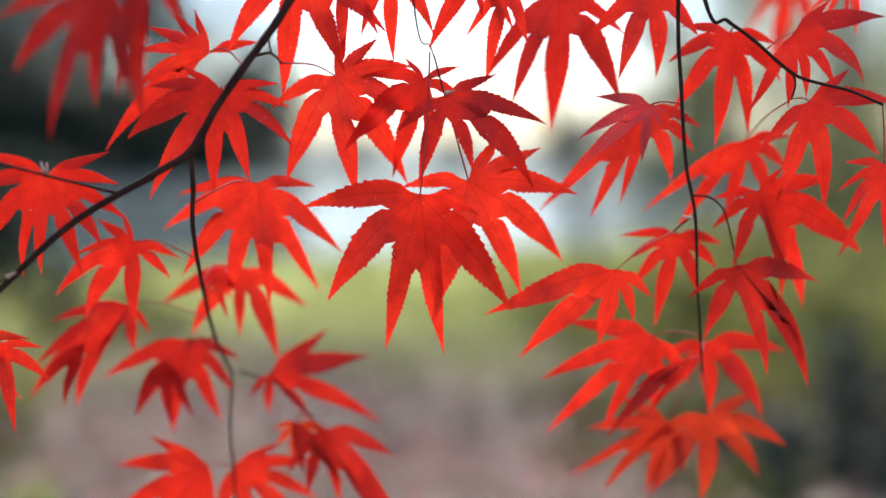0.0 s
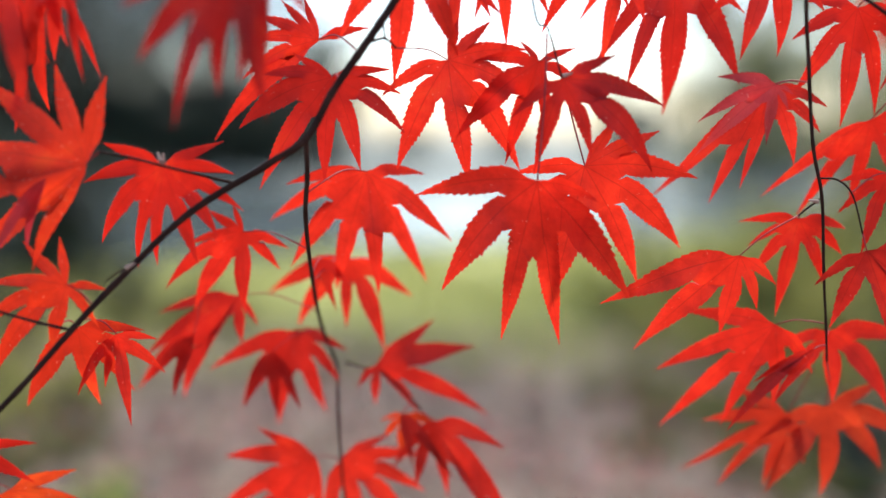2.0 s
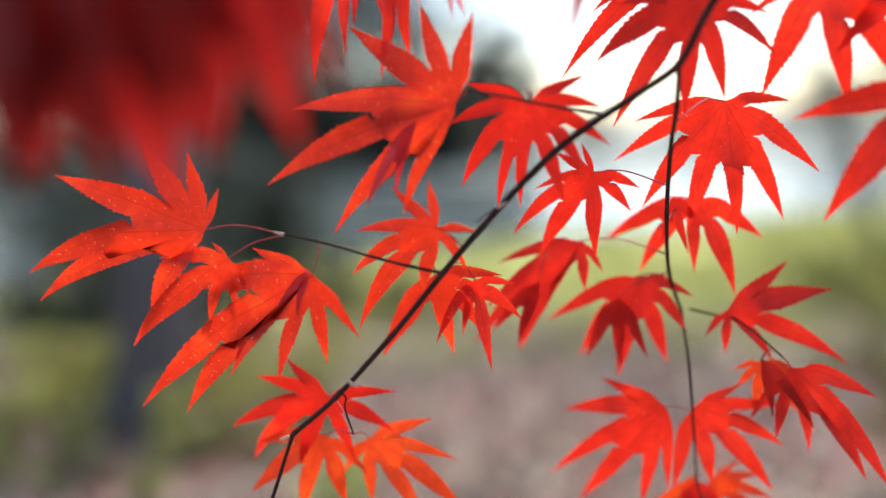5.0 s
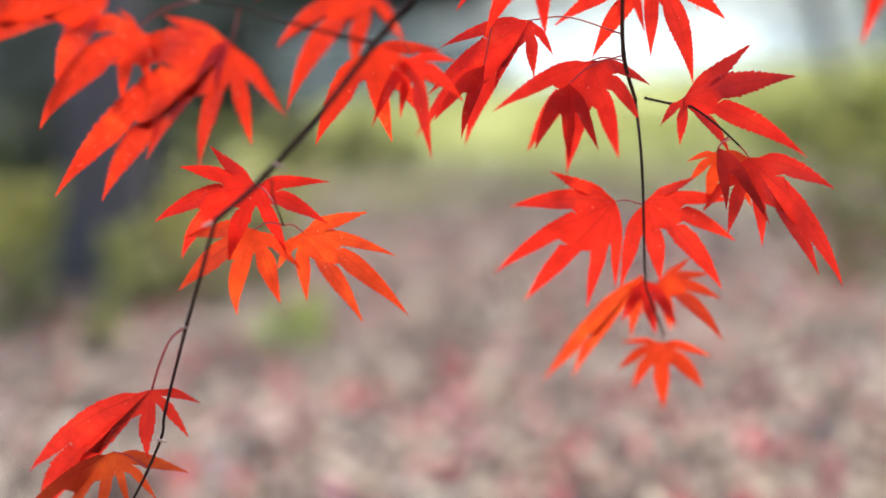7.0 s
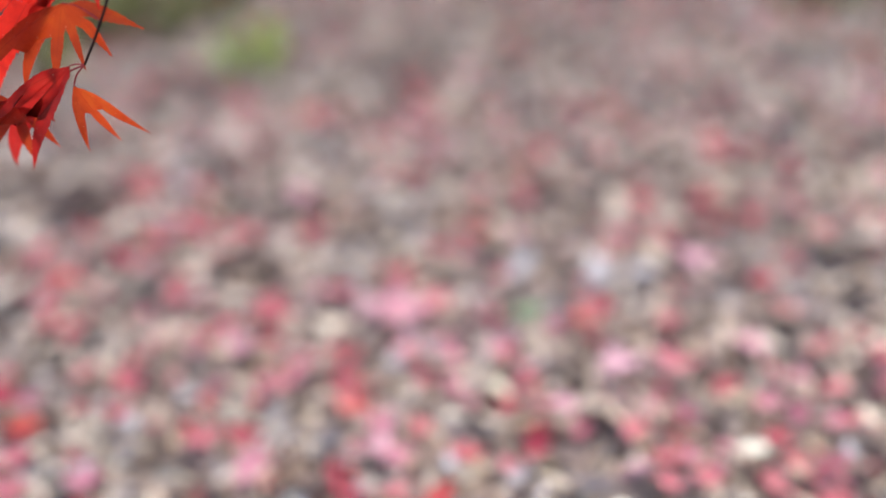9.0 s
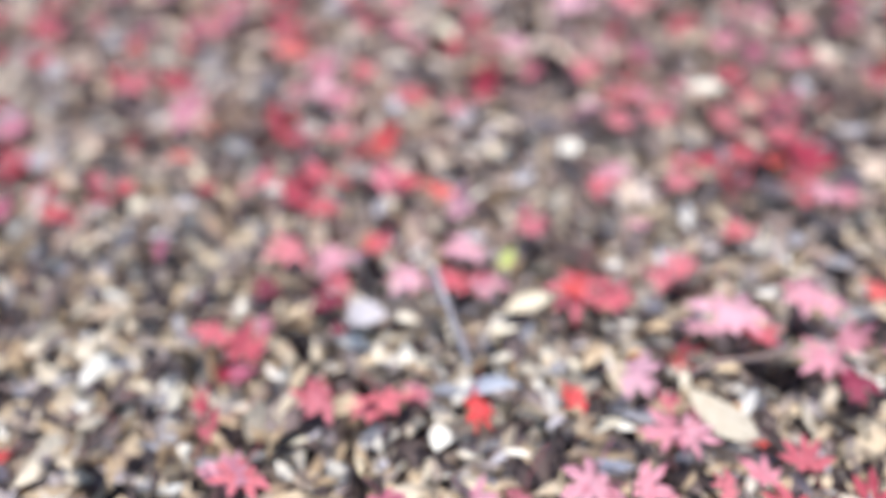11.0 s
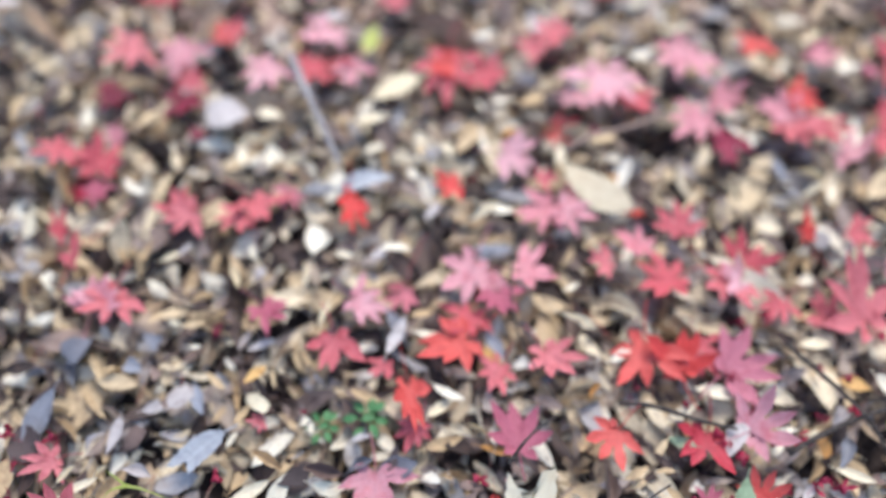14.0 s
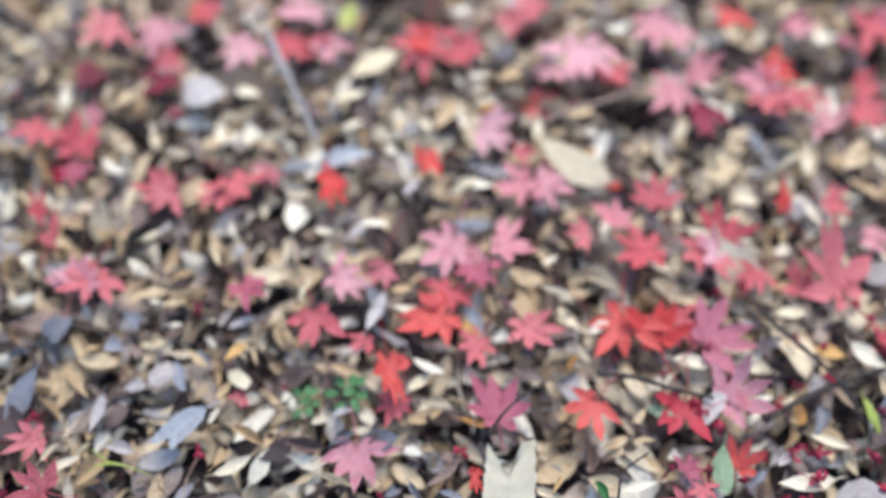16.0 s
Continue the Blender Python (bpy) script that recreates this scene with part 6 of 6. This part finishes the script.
dry_leaf((-0.1990, 0.5240), (-0.1790, 0.5180), GREY_DRY, 1.2)
dry_leaf((-0.1980, 0.5340), (-0.1810, 0.5530), BROWN_DRY, .8)
dry_leaf((-0.2230, 0.5370), (-0.2100, 0.5480), GREY_DRY, 1)
dry_leaf((-0.0850, 0.5150), (-0.0610, 0.5090), BROWN_DRY, 1.5)
dry_leaf((-0.0820, 0.5030), (-0.0590, 0.4990), CREAM_DRY, 1.2)
dry_leaf((-0.0820, 0.4880), (-0.0680, 0.4950), TAN_DRY, .9)
dry_leaf((-0.0660, 0.4940), (-0.0450, 0.4830), CREAM_DRY, .7)
dry_leaf((-0.0420, 0.5320), (-0.0560, 0.5300), GREY_DRY, 1.2)
dry_leaf((-0.0090, 0.5210), (0.0160, 0.5270), TAN_DRY, .8)
dry_leaf((-0.0080, 0.5400), (0.0130, 0.5540), CREAM_DRY, .7)
dry_leaf((-0.0020, 0.5600), (0.0180, 0.5480), CREAM_DRY, .7)
dry_leaf((0.0180, 0.5340), (0.0330, 0.5240), CREAM_DRY, .6)
dry_leaf((0.0360, 0.5160), (0.0340, 0.5370), CREAM_DRY, .8)
dry_leaf((0.0240, 0.5190), (0.0480, 0.5110), AMBER_DRY, .6)
dry_leaf((0.0420, 0.5090), (0.0530, 0.4950), BROWN_DRY, .9)
dry_leaf((-0.0010, 0.5020), (0.0120, 0.5000), TAN_DRY, .6)
dry_leaf((0.0000, 0.4780), (0.0220, 0.4900), BROWN_DRY, .7)
dry_leaf((0.0260, 0.4940), (0.0060, 0.4980), BROWN_DRY, .7)
dry_leaf((0.0070, 0.4760), (0.0230, 0.4690), SLATE_DRY, .8)
dry_leaf((-0.0260, 0.4750), (-0.0120, 0.4850), SLATE_DRY, .9)
dry_leaf((-0.0100, 0.4840), (-0.0030, 0.4680), SLATE_DRY, .9)
dry_leaf((0.0770, 0.4660), (0.0890, 0.4820), TAN_DRY, .8)
dry_leaf((-0.0410, 0.5090), (-0.0130, 0.5110), SLATE_DRY, 1.2)
dry_leaf((-0.0590, 0.5110), (-0.0420, 0.5180), SLATE_DRY, 1.1)
dry_leaf((0.1430, 0.5140), (0.1300, 0.4980), TAN_DRY, .7)
dry_leaf((0.1100, 0.4910), (0.1300, 0.4970), TAN_DRY, .7)
dry_leaf((0.1160, 0.4860), (0.1300, 0.4920), TAN_DRY, .7)
dry_leaf((0.1460, 0.4940), (0.1320, 0.4950), TAN_DRY, .7)
dry_leaf((0.1440, 0.4690), (0.1200, 0.4650), CREAM_DRY, .8)
dry_leaf((0.1370, 0.4850), (0.1500, 0.4720), TAN_DRY, .7)
dry_leaf((0.1010, 0.4990), (0.1010, 0.4660), BROWN_DRY, 1.1)
dry_leaf((0.1680, 0.5450), (0.2000, 0.5370), CREAM_DRY, .7)
dry_leaf((0.1440, 0.5230), (0.1680, 0.5360), CREAM_DRY, .7)
dry_leaf((0.1590, 0.5180), (0.1460, 0.5320), GREY_DRY, .8)
dry_leaf((0.1950, 0.5210), (0.1770, 0.5010), GREY_DRY, 1.3)
dry_leaf((0.2120, 0.5120), (0.2320, 0.5150), CREAM_DRY, .7)
dry_leaf((0.2180, 0.5090), (0.2060, 0.4960), CREAM_DRY, .8)
dry_leaf((0.2270, 0.5030), (0.2460, 0.5140), CREAM_DRY, .6)
dry_leaf((0.2410, 0.5100), (0.2460, 0.4890), AMBER_DRY, .8)
dry_leaf((0.2510, 0.5120), (0.2700, 0.5350), GREY_DRY, .8)
dry_leaf((0.2640, 0.5440), (0.2820, 0.5360), AMBER_DRY, 1.4)
dry_leaf((0.2850, 0.5440), (0.3080, 0.5260), CREAM_DRY, .9)
dry_leaf((0.3060, 0.5260), (0.3180, 0.5160), GREY_DRY, .9)
dry_leaf((0.2630, 0.5090), (0.2500, 0.4840), SLATE_DRY, 1.1)
dry_leaf((0.2880, 0.4950), (0.3120, 0.5070), SLATE_DRY, 1.1)
dry_leaf((0.2130, 0.4680), (0.1960, 0.4570), SLATE_DRY, 1)
dry_leaf((0.2460, 0.4870), (0.2700, 0.4760), CREAM_DRY, .6)
dry_leaf((0.2550, 0.4860), (0.2560, 0.4690), TAN_DRY, .8)
dry_leaf((0.2630, 0.4760), (0.2840, 0.4820), BROWN_DRY, .8)
dry_leaf((0.2850, 0.4450), (0.2500, 0.4510), GREY_DRY, 1.5)
dry_leaf((0.2550, 0.4580), (0.2160, 0.4580), CREAM_DRY, .8)
dry_leaf((0.2310, 0.4790), (0.2200, 0.4690), GREY_DRY, 1)
dry_leaf((-0.0370, 0.5060), (-0.0240, 0.5230), DARK_DRY, 1)
dry_leaf((-0.1040, 0.5060), (-0.0740, 0.5130), DARK_DRY, .9)
dry_leaf((0.0920, 0.7810), (0.1180, 0.7740), DARK_DRY, 1)
dry_leaf((0.2950, 0.6210), (0.3220, 0.6270), DARK_DRY, 1.2)
dry_leaf((0.3120, 0.5020), (0.2800, 0.4740), DARK_DRY, 1)
dry_leaf((-0.2700, 0.5570), (-0.2440, 0.5250), DARK_DRY, 1)
dry_leaf((-0.1560, 0.5760), (-0.1490, 0.5520), SLATE_DRY, .8)
dry_leaf((-0.2640, 0.5870), (-0.2450, 0.5930), SLATE_DRY, 1)
dry_leaf((-0.2690, 0.5350), (-0.2750, 0.5070), TAN_DRY, 1)
dry_leaf((-0.0700, 0.5660), (-0.0840, 0.5760), GREY_DRY, .9)
dry_leaf((-0.0550, 0.5610), (-0.0400, 0.5540), TAN_DRY, .8)
dry_leaf((-0.1020, 0.6020), (-0.1220, 0.5960), GREY_DRY, 1)
dry_leaf((-0.1900, 0.5870), (-0.2050, 0.5960), SLATE_DRY, 1.2)
dry_leaf((-0.2230, 0.6100), (-0.2450, 0.5930), SLATE_DRY, 1.2)
# odd leaves
fallen_broad(0.051, 0.476, 0.0492, 80, CREAM_LEAF, "large torn cream leaf", True, 0.28)
fallen_broad(0.124, 0.694, 0.0300, -40, BUFF_LEAF, "large pale tan curled leaf", False, 0.4)
fallen_broad(-0.154, 0.526, 0.0244, -137, BLUE_LEAF, "torn pale blue-grey fallen leaf", True, 0.46)
fallen_broad(-0.037, 0.714, 0.0207, 7, BLUE_LEAF, "pale blue-grey fallen leaf", False, 0.42)
fallen_broad(-0.069, 0.710, 0.0135, 2, GREY_LEAF, "grey fallen leaf", False, 0.42)
fallen_broad(0.183, 0.470, 0.0162, -99, SAGE_LEAF, "pale sage green fallen leaf", False, 0.4)
fallen_broad(0.286, 0.495, 0.0146, -84, LIME_LEAF, "yellow-green narrow leaf", False, 0.26)
fallen_broad(0.107, 0.464, 0.0079, 108, GREEN_LEAF, "small green leaf", False, 0.45)
fallen_broad(-0.027, 0.839, 0.0146, -98, LIME_LEAF, "pale green leaf", False, 0.4)
fallen_broad(0.151, 0.510, 0.0092, 151, SAGE_LEAF, "grey-green leaf", False, 0.36)
sprig(-0.044, 0.544, 0.0161)
sprig(-0.073, 0.542, 0.0130)
grass_blade([(-0.193, 0.511, 0.036), (-0.182, 0.507, 0.042), (-0.167, 0.501, 0.036)], 0.0012)
grass_blade([(-0.193, 0.511, 0.036), (-0.199, 0.516, 0.042), (-0.206, 0.521, 0.036)], 0.0011)
grass_blade([(-0.193, 0.511, 0.036), (-0.200, 0.508, 0.042), (-0.208, 0.504, 0.036)], 0.0011)
fallen_twig([(-0.087, 0.817, 0.052), (-0.078, 0.786, 0.060), (-0.067, 0.754, 0.062), (-0.054, 0.718, 0.056)], 0.0032, PALE_BARK, "pale grey stick lying on fallen leaves")
fallen_twig([(0.106, 0.724, 0.046), (0.128, 0.733, 0.050), (0.150, 0.738, 0.048), (0.184, 0.750, 0.044)], 0.0023, BROWN_DRY, "short brown stick lying on fallen leaves")
fallen_twig([(0.230, 0.567, 0.046), (0.243, 0.547, 0.050), (0.258, 0.528, 0.050), (0.270, 0.510, 0.048), (0.277, 0.490, 0.044)], 0.0016)
fallen_twig([(0.116, 0.538, 0.042), (0.139, 0.533, 0.042), (0.165, 0.522, 0.042), (0.187, 0.515, 0.042)], 0.0019)
fallen_twig([(0.215, 0.497, 0.044), (0.250, 0.511, 0.044), (0.280, 0.519, 0.044), (0.306, 0.523, 0.044)], 0.0020)
fallen_twig([(0.062, 0.653, 0.054), (0.056, 0.631, 0.056), (0.054, 0.594, 0.056), (0.060, 0.569, 0.056), (0.074, 0.541, 0.050)], 0.0007)
fallen_twig([(0.040, 0.503, 0.050), (0.055, 0.518, 0.054), (0.074, 0.531, 0.048)], 0.0011)
fallen_twig([(0.113, 0.456, 0.048), (0.120, 0.473, 0.048), (0.137, 0.483, 0.048)], 0.0009)
fallen_twig([(0.207, 0.570, 0.048), (0.222, 0.562, 0.048), (0.232, 0.555, 0.048)], 0.0009)
# leaves farther along that stand out
fallen_maple((-0.216, 1.308), (-0.257, 1.347), ROSE)
fallen_maple((-0.391, 1.304), (-0.403, 1.345), CORAL)
fallen_maple((-0.412, 1.227), (-0.412, 1.263), ROSE)
fallen_maple((-0.582, 1.161), (-0.556, 1.174), CORAL)
fallen_maple((-0.251, 1.122), (-0.258, 1.154), SCARLET)
fallen_maple((-0.216, 1.056), (-0.180, 1.077), ROSE)
fallen_maple((-0.197, 1.046), (-0.165, 1.041), ROSE)
fallen_maple((0.008, 1.308), (-0.026, 1.298), SCARLET)
fallen_maple((0.104, 1.301), (0.136, 1.316), CORAL)
fallen_maple((0.046, 1.202), (0.023, 1.238), ROSE)
fallen_maple((0.097, 1.214), (0.134, 1.242), CORAL)
fallen_maple((0.192, 1.268), (0.217, 1.240), ROSE)
fallen_maple((0.260, 1.329), (0.226, 1.320), CORAL)
fallen_maple((0.157, 1.184), (0.153, 1.152), CORAL)
fallen_maple((-0.015, 1.127), (-0.044, 1.134), ROSE)
fallen_maple((0.227, 1.130), (0.204, 1.143), MAUVE)
fallen_maple((0.171, 1.026), (0.209, 1.024), CORAL)
fallen_maple((0.203, 1.065), (0.204, 1.039), CORAL)
fallen_maple((0.082, 1.061), (0.074, 1.031), CORAL)
fallen_maple((0.072, 1.019), (0.097, 1.033), CORAL)
fallen_maple((0.048, 1.033), (0.052, 1.060), ROSE)
fallen_maple((-0.147, 0.992), (-0.128, 0.968), SCARLET)
fallen_maple((-0.186, 0.990), (-0.182, 1.014), CORAL)
fallen_maple((-0.405, 1.066), (-0.380, 1.045), CORAL)
fallen_maple((-0.331, 1.015), (-0.360, 1.034), ROSE)
fallen_maple((0.062, 0.952), (0.085, 0.930), ROSE)
fallen_maple((0.050, 0.929), (0.075, 0.930), CORAL)
fallen_maple((0.121, 0.933), (0.145, 0.953), CORAL)
fallen_maple((0.250, 0.937), (0.252, 0.912), ROSE)
fallen_maple((-0.089, 0.925), (-0.081, 0.900), SCARLET)
fallen_maple((-0.074, 0.901), (-0.044, 0.905), ROSE)
fallen_maple((-0.012, 0.878), (0.009, 0.897), CORAL)
fallen_maple((-0.189, 0.907), (-0.193, 0.882), CORAL)
fallen_maple((-0.252, 0.933), (-0.227, 0.940), CORAL)
fallen_maple((-0.472, 0.887), (-0.502, 0.892), MAUVE)
fallen_maple((0.171, 0.880), (0.162, 0.902), CORAL)
fallen_maple((0.083, 0.886), (0.087, 0.867), ROSE)
fallen_maple((-0.322, 0.844), (-0.303, 0.851), MAUVE)
fallen_maple((-0.136, 0.851), (-0.147, 0.869), SCARLET)
fallen_maple((0.222, 1.007), (0.249, 1.013), CORAL)
fallen_maple((0.109, 1.023), (0.132, 1.040), CORAL)
fallen_maple((-0.464, 1.229), (-0.464, 1.198), ROSE)
fallen_maple((-0.259, 1.343), (-0.277, 1.311), ROSE)
fallen_maple((-0.188, 1.361), (-0.167, 1.325), CORAL)
fallen_maple((-0.144, 1.534), (-0.118, 1.493), SCARLET)
fallen_maple((-0.508, 1.451), (-0.467, 1.433), CORAL)
fallen_maple((0.164, 1.475), (0.148, 1.430), ROSE)
fallen_maple((0.330, 1.174), (0.311, 1.193), WINE)
fallen_maple((0.044, 1.103), (0.074, 1.103), CORAL)
dry_leaf((-0.081, 1.151), (-0.103, 1.193), CREAM_DRY, 1.2)
dry_leaf((-0.060, 1.480), (-0.088, 1.418), GREY_DRY, 1.2)
dry_leaf((-0.064, 1.034), (-0.077, 0.999), GREY_DRY, 1.2)
dry_leaf((-0.279, 0.960), (-0.270, 0.991), GREY_DRY, 1.2)
dry_leaf((-0.424, 1.142), (-0.459, 1.137), GREY_DRY, 1.2)
dry_leaf((-0.461, 0.965), (-0.464, 0.939), GREY_DRY, 1.2)
dry_leaf((-0.501, 1.021), (-0.533, 1.016), GREY_DRY, 1.2)
dry_leaf((-0.133, 1.036), (-0.144, 1.063), GREY_DRY, 1.2)
dry_leaf((0.018, 0.989), (0.047, 0.980), CREAM_DRY, 1.2)
dry_leaf((0.150, 1.070), (0.186, 1.077), CREAM_DRY, 1.2)
dry_leaf((0.275, 1.013), (0.302, 1.011), GREY_DRY, 1.2)
dry_leaf((-0.215, 1.192), (-0.221, 1.236), GREY_DRY, 1.2)
dry_leaf((-0.359, 0.891), (-0.348, 0.913), CREAM_DRY, 1.2)
dry_leaf((-0.322, 0.901), (-0.294, 0.899), GREY_DRY, 1.2)
dry_leaf((-0.141, 0.894), (-0.136, 0.920), GREY_DRY, 1.2)
dry_leaf((-0.003, 0.955), (-0.024, 0.935), GREY_DRY, 1.2)
dry_leaf((-0.482, 1.090), (-0.513, 1.102), GREY_DRY, 1.2)
dry_leaf((-0.456, 1.338), (-0.414, 1.336), GREY_DRY, 1.2)
dry_leaf((0.065, 1.444), (0.111, 1.427), GREY_DRY, 1.2)
dry_leaf((0.213, 0.881), (0.220, 0.859), GREY_DRY, 1.2)
dry_leaf((-0.065, 0.869), (-0.042, 0.875), GREY_DRY, 1.2)
dry_leaf((0.260, 1.096), (0.264, 1.066), GREY_DRY, 1.2)
dry_leaf((0.028, 1.421), (0.032, 1.480), GREY_DRY, 1.2)
dry_leaf((-0.318, 1.388), (-0.286, 1.409), GREY_DRY, 1.2)
dry_leaf((-0.398, 0.889), (-0.377, 0.897), GREY_DRY, 1.2)
dry_leaf((-0.503, 0.980), (-0.512, 0.954), DARK_DRY, 1.2)
dry_leaf((-0.201, 0.979), (-0.214, 0.960), DARK_DRY, 1.2)
dry_leaf((-0.418, 1.029), (-0.447, 1.032), DARK_DRY, 1.2)
dry_leaf((0.143, 1.092), (0.151, 1.120), DARK_DRY, 1.2)
dry_leaf((-0.197, 1.251), (-0.165, 1.226), GREY_DRY, 1.2)
fallen_broad(-0.063, 1.318, 0.024, 30, GREEN_LEAF, "fresh green fallen leaf", False, 0.42)


def free(x, y, s):
    return all((x - a) ** 2 + (y - b) ** 2 > (0.55 * c + 0.3 * s) ** 2 for a, b, c in TAKEN)


# dry leaves nearest the end of the walk, each its own piece
count = 0
while count < 110:
    x, y = LIT.uniform(-0.28, 0.34), LIT.uniform(0.46, 0.86)
    size = 0.0125 * math.exp(LIT.normal() * 0.30)
    if not free(x, y, size):
        continue
    lay("dry_leaf", OVAL_MESHES[int(LIT.integers(len(OVALS)))], x, y, 0.020 + 0.008 * LIT.random(), size, LIT, 0.25)
    count += 1


def scatter(shapes, count, x_of, y_of, size_of, z0, z1, tilt, keep=None):
    """Transformed copies of the shapes as one list of vertices and faces."""
    verts, faces, uvs, n = [], [], [], 0
    arrays, marks = [np.array(s[0]) for s in shapes], [np.array(s[2]) for s in shapes]
    for _ in range(count):
        y = y_of()
        x = x_of(y)
        if keep is not None and not keep(x, y):
            continue
        k = int(LIT.integers(len(shapes)))
        size = size_of()
        m = np.array(Euler((LIT.normal() * tilt, LIT.normal() * tilt, LIT.uniform(0, 6.283))).to_matrix())
        verts.append(arrays[k] @ m.T * size + (x, y, ground_height(x, y) + LIT.uniform(z0, z1)))
        faces += [tuple(i + n for i in f) for f in shapes[k][1]]
        uvs.append(marks[k])
        n += len(arrays[k])
    return np.concatenate(verts).tolist(), faces, np.concatenate(uvs)


def litter(name, found, material):
    return raw(name, found[0], found[1], material, uvs=found[2])


def wedge(y):
    """Across the strip that the walk looks over, wider with distance."""
    return LIT.uniform(-0.34 - 0.56 * (y - 0.45), 0.42 + 0.27 * (y - 0.45))


dry_near = litter("dry_leaf_litter", scatter(OVALS, 9500, wedge, lambda: 0.34 + 0.60 * LIT.random() + 0.16 * abs(LIT.normal()), lambda: 0.0125 * math.exp(LIT.normal() * 0.32), 0.002, 0.018, 0.27), DRY_STUFF)
tagged(dry_near, "thick litter of small tan, brown and grey dry leaves", "leaf litter", kind="stuff")
dry_far = litter("dry_leaf_litter", scatter(OVALS, 21000, wedge, lambda: 0.82 + 0.12 * abs(LIT.normal()) + 3.5 * LIT.random() ** 1.1, lambda: 0.0165 * math.exp(LIT.normal() * 0.35), 0.002, 0.02, 0.30), PALER_DRY_STUFF)
tagged(dry_far, "thick litter of small tan, brown and grey dry leaves", "leaf litter", kind="stuff")


def patchy(x, y):
    return noise.noise(Vector((x * 3.2 + 9, y * 3.2, 0.3))) + 0.25 * (x + 0.2) > -0.28 and free(x, y, 0.02)


red_near = litter("maple_leaf_litter", scatter(MAPLES, 45, wedge, lambda: LIT.uniform(0.34, 1.0), lambda: 0.020 * LIT.uniform(0.6, 1.25), 0.016, 0.026, 0.2, patchy), PINK_STUFF)
tagged(red_near, "scattered pink and red fallen maple leaves", "leaf litter", kind="stuff")
red_far = litter("maple_leaf_litter", scatter(MAPLES, 1080, wedge, lambda: 0.92 + 2.6 * LIT.random() ** 1.35, lambda: 0.027 * LIT.uniform(0.6, 1.3), 0.016, 0.030, 0.25, patchy), PINK_STUFF)
tagged(red_far, "scattered pink and red fallen maple leaves", "leaf litter", kind="stuff")

# loose leaf stalks and bits of stem
verts, faces = [], []
for _ in range(600):
    y = LIT.uniform(0.38, 1.1)
    x = wedge(y)
    q, half, r = LIT.uniform(0, 6.283), LIT.uniform(0.006, 0.024), LIT.uniform(0.0002, 0.0005)
    bow, z = LIT.normal() * 0.006, ground_height(x, y) + LIT.uniform(0.014, 0.032)
    n, dx, dy, tip = len(verts), math.cos(q), math.sin(q), LIT.normal() * 0.006
    for k in range(4):
        s = k / 1.5 - 1
        for j in range(3):
            a = j * 2.094
            o = bow * s * s + r * math.cos(a)
            verts.append((x + dx * half * s - dy * o, y + dy * half * s + dx * o, z + tip * s + r * math.sin(a)))
    for k in range(3):
        for j in range(3):
            i, o = n + 3 * k + j, n + 3 * k + (j + 1) % 3
            faces.append((i, o, o + 3, i + 3))
tagged(raw("loose_stalks", verts, faces, STEM_STUFF), "thin loose leaf stalks and stem bits among the litter", "leaf litter", kind="stuff")

# the same litter goes on all round, thinning out
SMALL = []
for k in range(10):
    bow, w, cup = LIT.uniform(-0.3, 0.3), LIT.uniform(0.28, 0.46), LIT.uniform(-0.15, 0.3)
    SMALL.append(([(0, -1, bow), (-w, -0.2, cup), (0, 0, 0), (w, 0.1, cup), (0.1, 1, bow)], [(0, 2, 1), (0, 3, 2), (1, 2, 4), (2, 3, 4)], [(0, 0.5), (0.4, 0), (0.5, 0.5), (0.5, 1), (1, 0.5)]))


def outside(x, y):
    inside = y > 0.34 and -0.34 - 0.56 * (y - 0.45) < x < 0.42 + 0.27 * (y - 0.45)
    return not inside and ground_height(x, y) > -0.1


def spread(y):
    return LIT.normal() * 1.9


for tone in (DRY_STUFF, PALER_DRY_STUFF):
    dry_round = litter("dry_leaf_litter", scatter(SMALL, 49000, spread, lambda: LIT.normal() * 1.8 + 1.2, lambda: 0.021 * math.exp(LIT.normal() * 0.35), 0.002, 0.02, 0.35, lambda x, y: outside(x, y) and y < 4.6), tone)
    tagged(dry_round, "thick litter of small tan, brown and grey dry leaves", "leaf litter", kind="stuff")
red_round = litter("maple_leaf_litter", scatter(MAPLES, 3400, spread, lambda: LIT.normal() * 1.6 + 1.2, lambda: 0.024 * LIT.uniform(0.7, 1.3), 0.014, 0.026, 0.2, lambda x, y: outside(x, y) and y < 4.2), PINK_STUFF)
tagged(red_round, "scattered pink and red fallen maple leaves", "leaf litter", kind="stuff")
